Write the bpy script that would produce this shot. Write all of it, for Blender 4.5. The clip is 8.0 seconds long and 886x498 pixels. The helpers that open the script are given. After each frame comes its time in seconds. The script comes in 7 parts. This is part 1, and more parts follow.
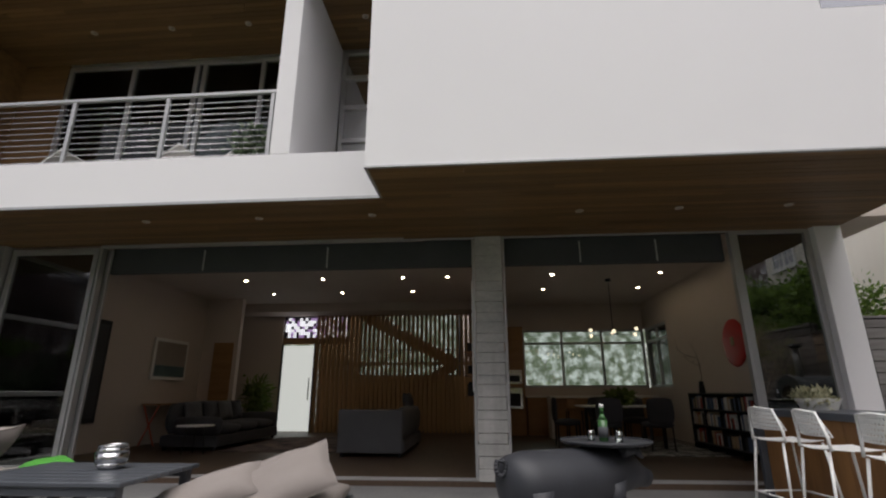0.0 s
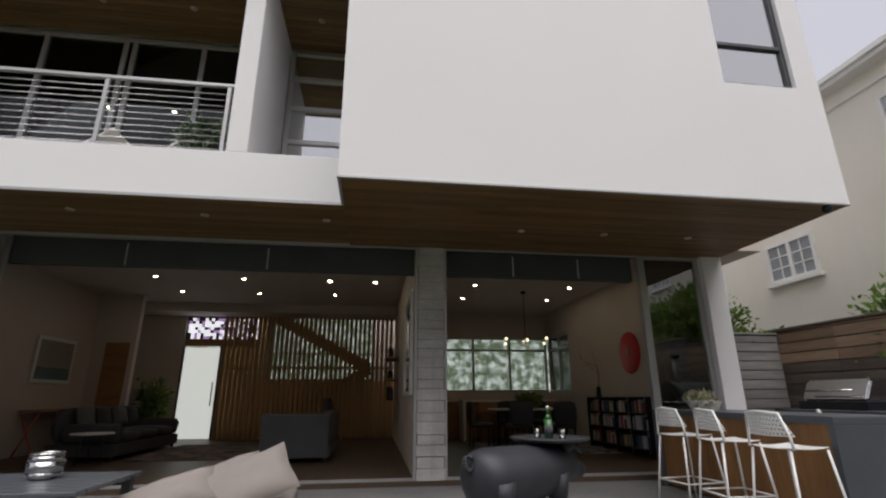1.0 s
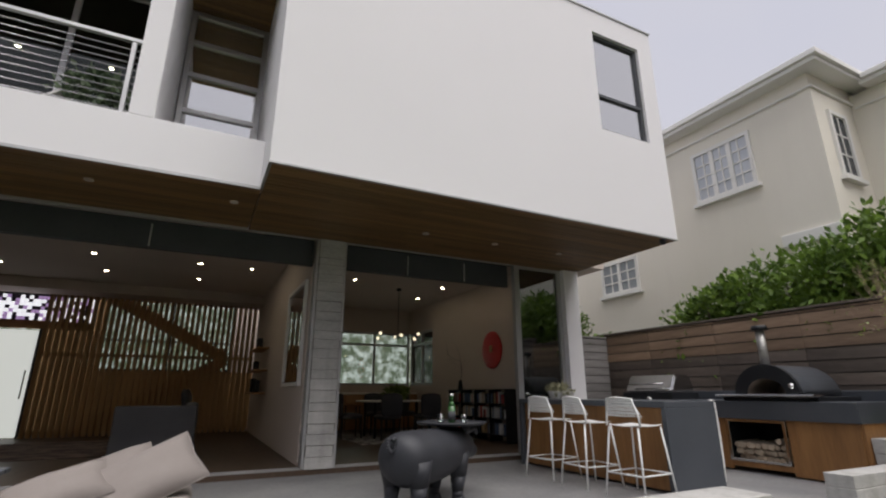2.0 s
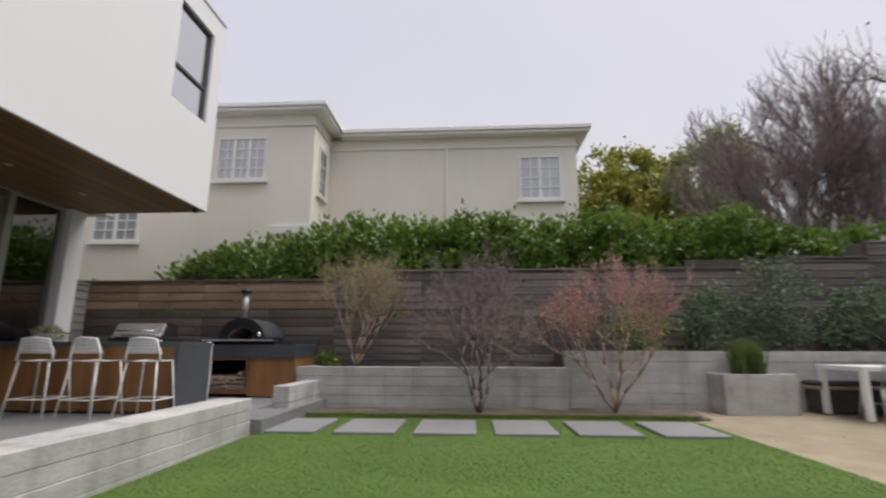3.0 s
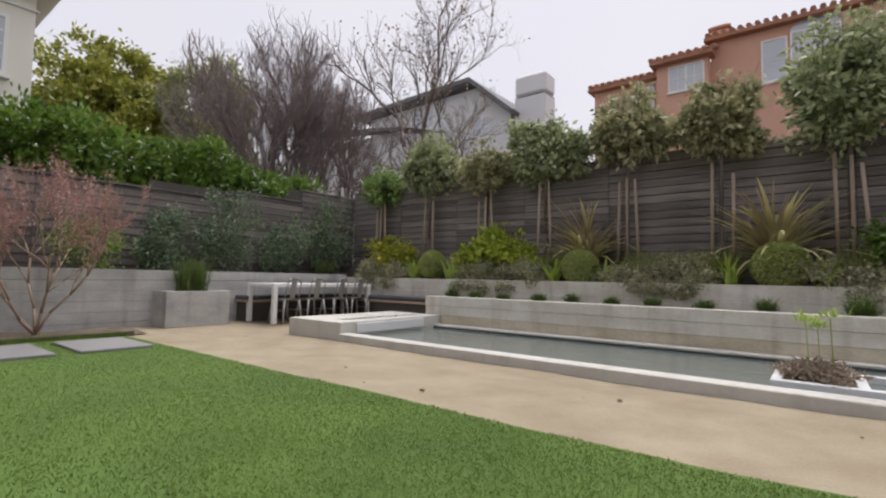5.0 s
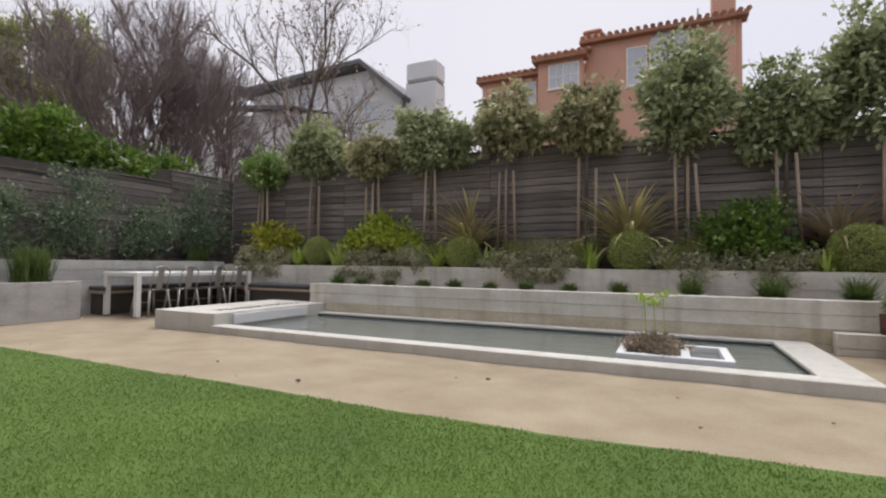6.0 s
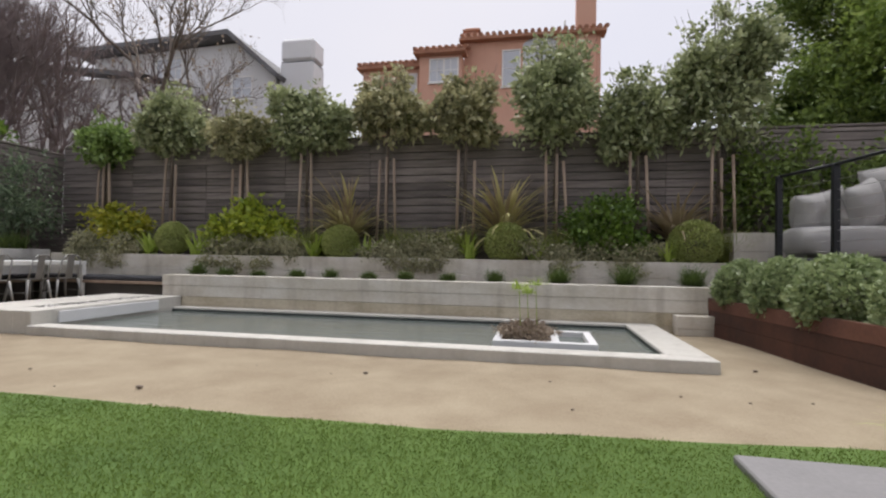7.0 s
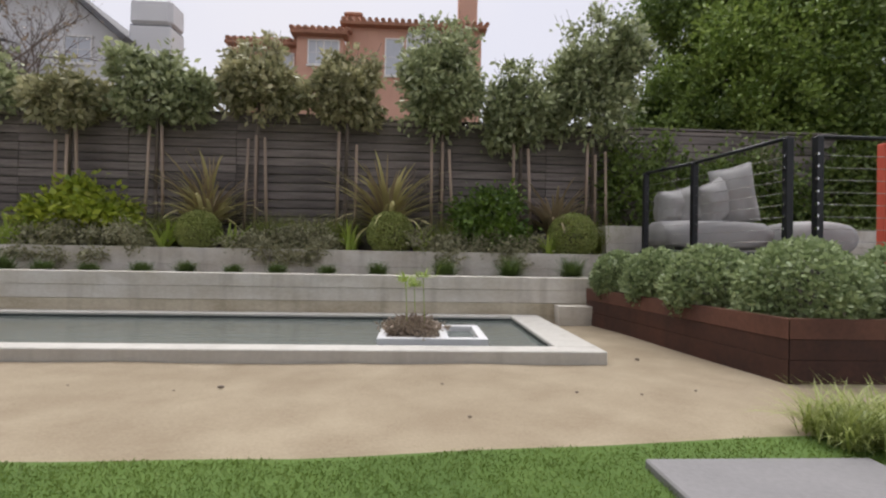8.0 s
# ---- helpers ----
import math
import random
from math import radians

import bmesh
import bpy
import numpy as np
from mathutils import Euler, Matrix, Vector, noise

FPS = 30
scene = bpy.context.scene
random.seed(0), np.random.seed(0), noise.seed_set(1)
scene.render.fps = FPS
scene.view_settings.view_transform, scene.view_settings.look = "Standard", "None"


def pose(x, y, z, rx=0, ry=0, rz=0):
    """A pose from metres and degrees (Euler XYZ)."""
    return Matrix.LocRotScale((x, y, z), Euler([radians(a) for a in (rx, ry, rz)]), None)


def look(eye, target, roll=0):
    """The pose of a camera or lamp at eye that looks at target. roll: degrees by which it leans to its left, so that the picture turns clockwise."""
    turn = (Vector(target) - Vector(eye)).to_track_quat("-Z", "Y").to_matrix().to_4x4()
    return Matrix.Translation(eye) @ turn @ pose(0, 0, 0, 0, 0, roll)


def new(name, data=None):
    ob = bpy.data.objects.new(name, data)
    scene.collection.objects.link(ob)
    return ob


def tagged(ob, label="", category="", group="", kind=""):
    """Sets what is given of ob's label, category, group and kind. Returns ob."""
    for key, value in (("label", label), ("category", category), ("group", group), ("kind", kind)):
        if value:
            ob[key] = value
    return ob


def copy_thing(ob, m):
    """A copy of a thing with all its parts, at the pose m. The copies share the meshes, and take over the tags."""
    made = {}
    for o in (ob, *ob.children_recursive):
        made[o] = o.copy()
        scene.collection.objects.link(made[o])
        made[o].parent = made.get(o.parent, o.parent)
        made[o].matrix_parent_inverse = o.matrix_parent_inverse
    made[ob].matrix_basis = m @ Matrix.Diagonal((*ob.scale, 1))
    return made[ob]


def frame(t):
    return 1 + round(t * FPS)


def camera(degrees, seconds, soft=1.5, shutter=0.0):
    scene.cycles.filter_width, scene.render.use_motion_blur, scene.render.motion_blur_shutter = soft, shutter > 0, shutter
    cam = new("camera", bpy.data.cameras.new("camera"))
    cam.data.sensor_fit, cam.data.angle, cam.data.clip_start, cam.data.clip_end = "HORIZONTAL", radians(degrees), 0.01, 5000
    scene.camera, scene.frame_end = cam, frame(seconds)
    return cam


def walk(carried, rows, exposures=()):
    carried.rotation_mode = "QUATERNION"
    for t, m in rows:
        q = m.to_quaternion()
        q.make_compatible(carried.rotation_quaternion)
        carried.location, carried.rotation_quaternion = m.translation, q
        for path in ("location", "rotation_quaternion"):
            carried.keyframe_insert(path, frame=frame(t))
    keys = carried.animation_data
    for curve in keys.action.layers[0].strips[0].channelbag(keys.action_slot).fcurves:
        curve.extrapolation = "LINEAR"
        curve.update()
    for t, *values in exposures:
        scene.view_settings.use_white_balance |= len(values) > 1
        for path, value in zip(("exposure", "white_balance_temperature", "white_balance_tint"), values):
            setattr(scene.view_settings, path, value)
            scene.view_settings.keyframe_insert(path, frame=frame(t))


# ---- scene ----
cam = camera(85.0, 8.0, soft=2.2, shutter=0.06)
PATH = [
    (0, (-1.268, -1.309, 1.014), (-1.421, 0.603, 1.582), -0.1),
    (0.5, (-1.533, -1.507, 1.02), (-1.497, 0.407, 1.6), 0.0),
    (1, (-1.917, -1.604, 0.995), (-1.651, 0.289, 1.581), -0.2),
    (1.2, (-2.05, -1.631, 1.002), (-1.688, 0.248, 1.584), -0.1),
    (2.3, (-2.891, -1.718, 0.914), (-1.927, -0.06, 1.483), -0.2),
    (2.5, (-3.06, -1.706, 0.911), (-1.973, -0.124, 1.476), -0.3),
    (2.7, (-3.626, -1.683, 0.86), (-2.098, -0.507, 1.39), -0.1),
    (2.8, (-3.939, -1.682, 0.839), (-2.209, -0.816, 1.345), 0.0),
    (2.9, (-4.232, -1.711, 0.808), (-2.353, -1.204, 1.268), 0.0),
    (3, (-4.417, -1.783, 0.759), (-2.461, -1.663, 1.162), 0.1),
    (3.1, (-4.564, -1.854, 0.735), (-2.612, -2.132, 1.071), 0.1),
    (3.2, (-4.656, -1.915, 0.72), (-2.768, -2.516, 0.992), 0.4),
    (3.5, (-4.769, -2.066, 0.645), (-3.086, -3.129, 0.838), 0.7),
    (4, (-4.872, -2.117, 0.654), (-3.323, -3.371, 0.817), 0.8),
    (4.5, (-4.907, -2.097, 0.609), (-3.519, -3.529, 0.758), 0.8),
    (4.7, (-4.907, -2.118, 0.637), (-3.583, -3.611, 0.776), 1.0),
    (5.8, (-5.109, -2.155, 0.703), (-4.166, -3.918, 0.774), 0.6),
    (6, (-5.086, -2.15, 0.707), (-4.23, -3.956, 0.771), 0.6),
    (6.5, (-5.083, -2.251, 0.689), (-4.455, -4.149, 0.738), 0.8),
    (7, (-5.017, -2.345, 0.676), (-4.632, -4.307, 0.712), 0.9),
    (7.5, (-4.974, -2.543, 0.642), (-4.844, -4.539, 0.673), 0.9),
    (8, (-4.944, -2.806, 0.641), (-5.046, -4.803, 0.658), 1.0),
]
walk(cam, [(t, look(eye, target, roll)) for t, eye, target, roll in PATH], exposures=((0.0, 0.27), (2.4, 0.29), (3.3, 0.50), (5.0, 0.56), (8.0, 0.56)))

# ---- light ----
world = bpy.data.worlds.new("overcast_sky")
scene.world = world
world.use_nodes = True
wn = world.node_tree.nodes
wl = world.node_tree.links
sky = wn.new("ShaderNodeTexSky")
sky.sky_type = "NISHITA"
sky.sun_disc = False
sky.sun_elevation = radians(65)
sky.sun_rotation = radians(174)
sky.dust_density = 4.0
haze = wn.new("ShaderNodeMix")
haze.data_type = "RGBA"
haze.inputs["Factor"].default_value = 0.86
cloud_at, cloud, cloud_mix = wn.new("ShaderNodeTexCoord"), wn.new("ShaderNodeTexNoise"), wn.new("ShaderNodeMix")
cloud.inputs["Scale"].default_value, cloud.inputs["Detail"].default_value = 1.3, 4
cloud_mix.data_type = "RGBA"
cloud_mix.inputs["A"].default_value, cloud_mix.inputs["B"].default_value = (6.0, 6.2, 7.6, 1), (8.0, 7.55, 7.5, 1)
wl.new(cloud_at.outputs["Generated"], cloud.inputs["Vector"])
wl.new(cloud.outputs["Fac"], cloud_mix.inputs["Factor"])
wl.new(cloud_mix.outputs["Result"], haze.inputs["B"])
wl.new(sky.outputs[0], haze.inputs["A"])
wl.new(haze.outputs["Result"], wn["Background"].inputs[0])
wn["Background"].inputs[1].default_value = 0.083
sun = new("sun", bpy.data.lights.new("sun", "SUN"))
sun.data.energy, sun.data.angle, sun.data.color = 2.5, radians(60), (1.0, 0.96, 0.94)
sun.matrix_world = look((0.6, -6.0, 13), (0, 0, 0))


# ---- materials ----
def mat(name, a, b, rough=0.7, metal=0.0, big=1.5, fine=40.0, bump=0.15, stretch=(1, 1, 1), island=0.0, obj=0.0, spec=0.5, contrast=1.0, streak=0.0):
    """Two colours mixed by noise at two scales, with fine relief; island and obj vary the value piece by piece."""
    m = bpy.data.materials.new(name)
    m.use_nodes = True
    n, l = m.node_tree.nodes, m.node_tree.links
    bs = n["Principled BSDF"]
    tc = n.new("ShaderNodeTexCoord")
    mp = n.new("ShaderNodeMapping")
    mp.inputs["Scale"].default_value = stretch
    l.new(tc.outputs["Object"], mp.inputs["Vector"])
    n1, n2 = n.new("ShaderNodeTexNoise"), n.new("ShaderNodeTexNoise")
    n1.inputs["Scale"].default_value, n2.inputs["Scale"].default_value = big, fine
    n1.inputs["Detail"].default_value, n2.inputs["Detail"].default_value = 6, 4
    for q in (n1, n2):
        l.new(mp.outputs[0], q.inputs["Vector"])
    ad = n.new("ShaderNodeMath")
    ad.operation = "MULTIPLY_ADD"
    l.new(n2.outputs["Fac"], ad.inputs[0])
    ad.inputs[1].default_value = 0.45
    l.new(n1.outputs["Fac"], ad.inputs[2])
    mr = n.new("ShaderNodeMapRange")
    mr.inputs["From Min"].default_value = 0.725 - 0.32 / contrast
    mr.inputs["From Max"].default_value = 0.725 + 0.32 / contrast
    l.new(ad.outputs[0], mr.inputs["Value"])
    mx = n.new("ShaderNodeMix")
    mx.data_type = "RGBA"
    mx.inputs["A"].default_value, mx.inputs["B"].default_value = (*a, 1), (*b, 1)
    l.new(mr.outputs[0], mx.inputs["Factor"])
    col = mx.outputs["Result"]
    if streak > 0:
        mp2 = n.new("ShaderNodeMapping")
        mp2.inputs["Scale"].default_value = (3.0, 3.0, 0.35)
        l.new(tc.outputs["Object"], mp2.inputs["Vector"])
        n3 = n.new("ShaderNodeTexNoise")
        n3.inputs["Scale"].default_value, n3.inputs["Detail"].default_value = 1.6, 5
        l.new(mp2.outputs[0], n3.inputs["Vector"])
        r3 = n.new("ShaderNodeMapRange")
        r3.inputs["From Min"].default_value, r3.inputs["From Max"].default_value = 0.5, 0.75
        r3.inputs["To Max"].default_value = streak
        l.new(n3.outputs["Fac"], r3.inputs["Value"])
        ms = n.new("ShaderNodeMix")
        ms.data_type, ms.blend_type = "RGBA", "MULTIPLY"
        ms.inputs["B"].default_value = (0.35, 0.32, 0.28, 1)
        l.new(r3.outputs[0], ms.inputs["Factor"])
        l.new(col, ms.inputs["A"])
        col = ms.outputs["Result"]
    for amount, node, out in ((island, "ShaderNodeNewGeometry", "Random Per Island"), (obj, "ShaderNodeObjectInfo", "Random")):
        if amount > 0:
            g = n.new(node)
            r = n.new("ShaderNodeMapRange")
            r.inputs["To Min"].default_value, r.inputs["To Max"].default_value = 1 - amount, 1 + amount
            l.new(g.outputs[out], r.inputs["Value"])
            hs = n.new("ShaderNodeHueSaturation")
            l.new(r.outputs[0], hs.inputs["Value"])
            l.new(col, hs.inputs["Color"])
            col = hs.outputs[0]
    l.new(col, bs.inputs["Base Color"])
    bs.inputs["Roughness"].default_value, bs.inputs["Metallic"].default_value = rough, metal
    bs.inputs["Specular IOR Level"].default_value = spec
    if bump > 0:
        bp = n.new("ShaderNodeBump")
        bp.inputs["Strength"].default_value, bp.inputs["Distance"].default_value = bump, 0.01
        l.new(n2.outputs["Fac"], bp.inputs["Height"])
        l.new(bp.outputs[0], bs.inputs["Normal"])
    return m


def leaf_mat(name, a, b, rough=0.45, glow=0.3):
    """Leaf surface: colour by leaf, some light passing through."""
    m = bpy.data.materials.new(name)
    m.use_nodes = True
    n, l = m.node_tree.nodes, m.node_tree.links
    bs = n["Principled BSDF"]
    g = n.new("ShaderNodeNewGeometry")
    tc, nz = n.new("ShaderNodeTexCoord"), n.new("ShaderNodeTexNoise")
    nz.inputs["Scale"].default_value = 1.8
    l.new(tc.outputs["Object"], nz.inputs["Vector"])
    ad = n.new("ShaderNodeMath")
    ad.operation = "MULTIPLY_ADD"
    ad.inputs[1].default_value = 0.6
    l.new(g.outputs["Random Per Island"], ad.inputs[0])
    l.new(nz.outputs["Fac"], ad.inputs[2])
    mr = n.new("ShaderNodeMapRange")
    mr.inputs["From Min"].default_value, mr.inputs["From Max"].default_value = 0.35, 1.25
    l.new(ad.outputs[0], mr.inputs["Value"])
    mx = n.new("ShaderNodeMix")
    mx.data_type = "RGBA"
    mx.inputs["A"].default_value, mx.inputs["B"].default_value = (*a, 1), (*b, 1)
    l.new(mr.outputs[0], mx.inputs["Factor"])
    l.new(mx.outputs["Result"], bs.inputs["Base Color"])
    bs.inputs["Roughness"].default_value = rough
    tr = n.new("ShaderNodeBsdfTranslucent")
    l.new(mx.outputs["Result"], tr.inputs["Color"])
    sh = n.new("ShaderNodeMixShader")
    sh.inputs[0].default_value = glow
    l.new(bs.outputs[0], sh.inputs[1])
    l.new(tr.outputs[0], sh.inputs[2])
    l.new(sh.outputs[0], n["Material Output"].inputs["Surface"])
    return m


def glow_mat(name, colour, strength):
    m = bpy.data.materials.new(name)
    m.use_nodes = True
    bs = m.node_tree.nodes["Principled BSDF"]
    bs.inputs["Base Color"].default_value = (*colour, 1)
    bs.inputs["Emission Color"].default_value, bs.inputs["Emission Strength"].default_value = (*colour, 1), strength
    return m


def glass_mat(name, tint=(0.9, 0.95, 0.93), mirror=0.12, rough=0.0):
    """Thin window glass: mostly see-through, mirror-like at grazing angles."""
    m = bpy.data.materials.new(name)
    m.use_nodes = True
    n, l = m.node_tree.nodes, m.node_tree.links
    tr, gl, fr, sh = n.new("ShaderNodeBsdfTransparent"), n.new("ShaderNodeBsdfGlossy"), n.new("ShaderNodeFresnel"), n.new("ShaderNodeMixShader")
    tr.inputs[0].default_value = (*tint, 1)
    gl.inputs["Roughness"].default_value = rough
    ad = n.new("ShaderNodeMath")
    ad.inputs[1].default_value = mirror
    ad.use_clamp = True
    fr.inputs[0].default_value = 1.5
    l.new(fr.outputs[0], ad.inputs[0])
    l.new(ad.outputs[0], sh.inputs[0])
    l.new(tr.outputs[0], sh.inputs[1])
    l.new(gl.outputs[0], sh.inputs[2])
    l.new(sh.outputs[0], n["Material Output"].inputs["Surface"])
    return m



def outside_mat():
    """Blurred bright garden far outside the north windows; its daylight is put in as emission."""
    m = glow_mat("glowing_daylight_backdrop", (0.6, 0.64, 0.6), 0.8)
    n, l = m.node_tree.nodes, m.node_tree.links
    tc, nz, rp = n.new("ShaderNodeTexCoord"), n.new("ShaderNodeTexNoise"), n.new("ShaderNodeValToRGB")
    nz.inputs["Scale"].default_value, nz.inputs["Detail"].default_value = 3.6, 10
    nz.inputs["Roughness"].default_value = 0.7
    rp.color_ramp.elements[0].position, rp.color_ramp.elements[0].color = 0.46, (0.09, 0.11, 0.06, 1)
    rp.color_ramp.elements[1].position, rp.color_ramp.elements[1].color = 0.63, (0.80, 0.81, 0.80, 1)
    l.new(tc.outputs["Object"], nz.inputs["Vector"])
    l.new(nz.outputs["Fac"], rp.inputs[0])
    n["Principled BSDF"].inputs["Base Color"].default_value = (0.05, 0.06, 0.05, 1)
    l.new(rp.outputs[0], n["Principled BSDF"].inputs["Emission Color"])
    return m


M_OUTSIDE = outside_mat()
M_STUCCO = mat("white_stucco", (0.755, 0.745, 0.755), (0.805, 0.795, 0.805), 0.85, big=0.35, fine=90, bump=0.12)
M_SOFFIT = mat("soffit_cedar", (0.12, 0.065, 0.026), (0.215, 0.122, 0.048), 0.5, big=1.2, fine=9, stretch=(0.6, 9, 9), island=0.22, bump=0.1)
M_CONC = mat("board_formed_concrete", (0.54, 0.49, 0.40), (0.76, 0.73, 0.67), 0.85, big=1.6, fine=22, bump=0.3, stretch=(1, 1, 2.2), island=0.1, streak=0.45, contrast=1.2)
M_CONCGREY = mat("weathered_grey_concrete", (0.33, 0.325, 0.312), (0.53, 0.52, 0.495), 0.85, big=1.6, fine=22, bump=0.3, stretch=(1, 1, 2.2), island=0.1, streak=0.5, contrast=1.3)
M_COPING = mat("pool_coping_concrete", (0.44, 0.425, 0.39), (0.60, 0.58, 0.53), 0.8, big=1.2, fine=30, bump=0.2, streak=0.3)
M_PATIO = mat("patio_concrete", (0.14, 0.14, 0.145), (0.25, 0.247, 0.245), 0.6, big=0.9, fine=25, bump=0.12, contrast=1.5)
M_PAVER = mat("stone_paver", (0.17, 0.165, 0.168), (0.25, 0.243, 0.243), 0.75, big=1.5, fine=40, bump=0.15, obj=0.06)
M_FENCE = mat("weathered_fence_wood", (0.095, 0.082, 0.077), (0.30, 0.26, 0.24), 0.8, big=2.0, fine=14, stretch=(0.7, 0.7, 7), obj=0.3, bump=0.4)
# copy of M_FENCE with the east side's shade put into its colour
M_FENCE_SHADE = mat("fence_wood_shade_in_colour", (0.072, 0.062, 0.058), (0.225, 0.193, 0.178), 0.8, big=2.0, fine=14, stretch=(0.7, 0.7, 7), obj=0.35, bump=0.4)
M_CONCSTAIN = mat("ochre_stained_concrete", (0.40, 0.34, 0.24), (0.66, 0.60, 0.47), 0.85, big=1.8, fine=22, bump=0.3, stretch=(1, 1, 2.2), streak=0.4, contrast=1.3)
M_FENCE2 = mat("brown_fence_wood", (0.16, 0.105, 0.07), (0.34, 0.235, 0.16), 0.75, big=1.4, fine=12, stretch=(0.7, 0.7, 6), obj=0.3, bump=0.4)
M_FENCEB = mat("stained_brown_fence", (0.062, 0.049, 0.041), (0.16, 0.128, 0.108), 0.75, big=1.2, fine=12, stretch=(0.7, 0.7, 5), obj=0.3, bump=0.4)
M_GREYFENCE = mat("grey_fence_wood", (0.16, 0.15, 0.145), (0.30, 0.285, 0.275), 0.8, big=2.0, fine=14, stretch=(0.7, 0.7, 7), obj=0.15, bump=0.4)
M_LAWN = mat("lawn_base", (0.05, 0.10, 0.014), (0.10, 0.17, 0.028), 0.9, big=1.3, fine=60, bump=0.5)
M_BLADE = leaf_mat("grass_blade", (0.095, 0.155, 0.02), (0.172, 0.245, 0.042), 0.5, 0.3)
M_SAND = mat("decomposed_granite", (0.245, 0.195, 0.13), (0.335, 0.28, 0.195), 0.95, big=2.4, fine=60, bump=0.55, contrast=1.55)
M_SOIL = mat("dark_soil", (0.06, 0.045, 0.033), (0.19, 0.15, 0.11), 0.95, big=3, fine=40, bump=0.8)
M_ALU = mat("anodised_aluminium", (0.42, 0.42, 0.42), (0.52, 0.52, 0.52), 0.4, 0.6, big=2, fine=60, bump=0.02)
M_DARKALU = mat("dark_bronze_frame", (0.06, 0.065, 0.07), (0.09, 0.095, 0.10), 0.4, 0.4, big=2, fine=60, bump=0.02)
M_GLASS = glass_mat("window_glass")
M_GLASS_UP = glass_mat("upper_window_glass", (0.40, 0.45, 0.44), 0.0)
M_GLASS_BOX = glass_mat("coated_window_glass", (0.80, 0.84, 0.86), 0.72)
M_GLASS_FIX = glass_mat("tinted_fixed_glass", (0.25, 0.30, 0.29), 0.22)
M_PANEL = mat("dark_screen_housing", (0.045, 0.05, 0.055), (0.065, 0.07, 0.075), 0.6, big=2, fine=50, bump=0.05)
M_INWALL = mat("interior_plaster", (0.57, 0.49, 0.435), (0.63, 0.55, 0.49), 0.85, big=0.8, fine=80, bump=0.05)
M_INFLOOR = mat("walnut_floor", (0.05, 0.032, 0.021), (0.10, 0.065, 0.042), 0.45, big=2, fine=10, stretch=(8, 0.7, 1), bump=0.05)
M_SLAT = mat("oak_slat", (0.30, 0.175, 0.075), (0.44, 0.27, 0.12), 0.55, big=2, fine=10, stretch=(6, 6, 0.6), obj=0.12, bump=0.1)
M_OAK = mat("oak_cabinet", (0.26, 0.13, 0.05), (0.40, 0.22, 0.095), 0.5, big=1.5, fine=9, stretch=(0.7, 6, 6), bump=0.08)
M_TEAK = mat("ipe_cladding", (0.16, 0.075, 0.025), (0.34, 0.17, 0.06), 0.5, big=1.6, fine=8, stretch=(5, 5, 0.6), bump=0.12)
M_SLAB = mat("dark_slab", (0.05, 0.057, 0.068), (0.085, 0.092, 0.105), 0.35, big=1.5, fine=50, bump=0.05)
M_WHITE = mat("white_powder_coat", (0.74, 0.74, 0.72), (0.80, 0.80, 0.78), 0.4, big=2, fine=80, bump=0.02)
M_TRIM = mat("white_trim_paint", (0.74, 0.73, 0.70), (0.80, 0.79, 0.76), 0.6, big=1.5, fine=60, bump=0.05)
M_PIG = mat("charcoal_resin", (0.020, 0.021, 0.026), (0.036, 0.038, 0.045), 0.55, big=3, fine=60, bump=0.1)
M_STEEL = mat("polished_steel", (0.6, 0.6, 0.6), (0.7, 0.7, 0.7), 0.15, 1.0, big=2, fine=40, bump=0.02)
M_GALV = mat("gunmetal", (0.30, 0.29, 0.275), (0.42, 0.41, 0.39), 0.42, 0.6, big=3, fine=40, bump=0.05)
M_BEIGE = mat("beige_canvas", (0.23, 0.20, 0.185), (0.30, 0.268, 0.247), 0.9, big=2, fine=160, bump=0.25)
M_GREY = mat("grey_canvas", (0.34, 0.335, 0.325), (0.43, 0.42, 0.405), 0.9, big=2, fine=160, bump=0.25)
M_CHAR = mat("charcoal_fabric", (0.045, 0.046, 0.052), (0.08, 0.081, 0.09), 0.9, big=2, fine=140, bump=0.25)
M_GREYSOFA = mat("grey_fabric", (0.10, 0.10, 0.105), (0.15, 0.15, 0.155), 0.9, big=2, fine=140, bump=0.25)
M_GREEN = mat("green_fabric", (0.06, 0.28, 0.03), (0.09, 0.38, 0.05), 0.9, big=2, fine=140, bump=0.25)
M_TEAL = mat("teal_weave", (0.03, 0.28, 0.23), (0.05, 0.38, 0.31), 0.7, big=2, fine=90, bump=0.3)
M_CORTEN = mat("weathered_steel", (0.032, 0.015, 0.012), (0.095, 0.038, 0.024), 0.75, 0.1, big=2.0, fine=30, bump=0.2, streak=0.5, contrast=1.2)
M_RUST = mat("red_brown_weathered_steel", (0.085, 0.036, 0.026), (0.18, 0.078, 0.05), 0.75, 0.1, big=2.0, fine=30, bump=0.2, streak=0.4, contrast=1.2)
M_BLACK = mat("black_metal", (0.012, 0.013, 0.016), (0.022, 0.024, 0.028), 0.45, 0.3, big=3, fine=60, bump=0.03)
M_CREAM = mat("cream_stucco", (0.74, 0.70, 0.61), (0.81, 0.775, 0.69), 0.9, big=0.5, fine=60, bump=0.15, streak=0.03)
M_ORANGE = mat("terracotta_stucco", (0.58, 0.33, 0.24), (0.66, 0.40, 0.30), 0.9, big=0.5, fine=40, bump=0.1, streak=0.08)
M_TILE = mat("clay_roof_tile", (0.26, 0.12, 0.075), (0.42, 0.21, 0.13), 0.85, big=3, fine=20, bump=0.3, island=0.15)
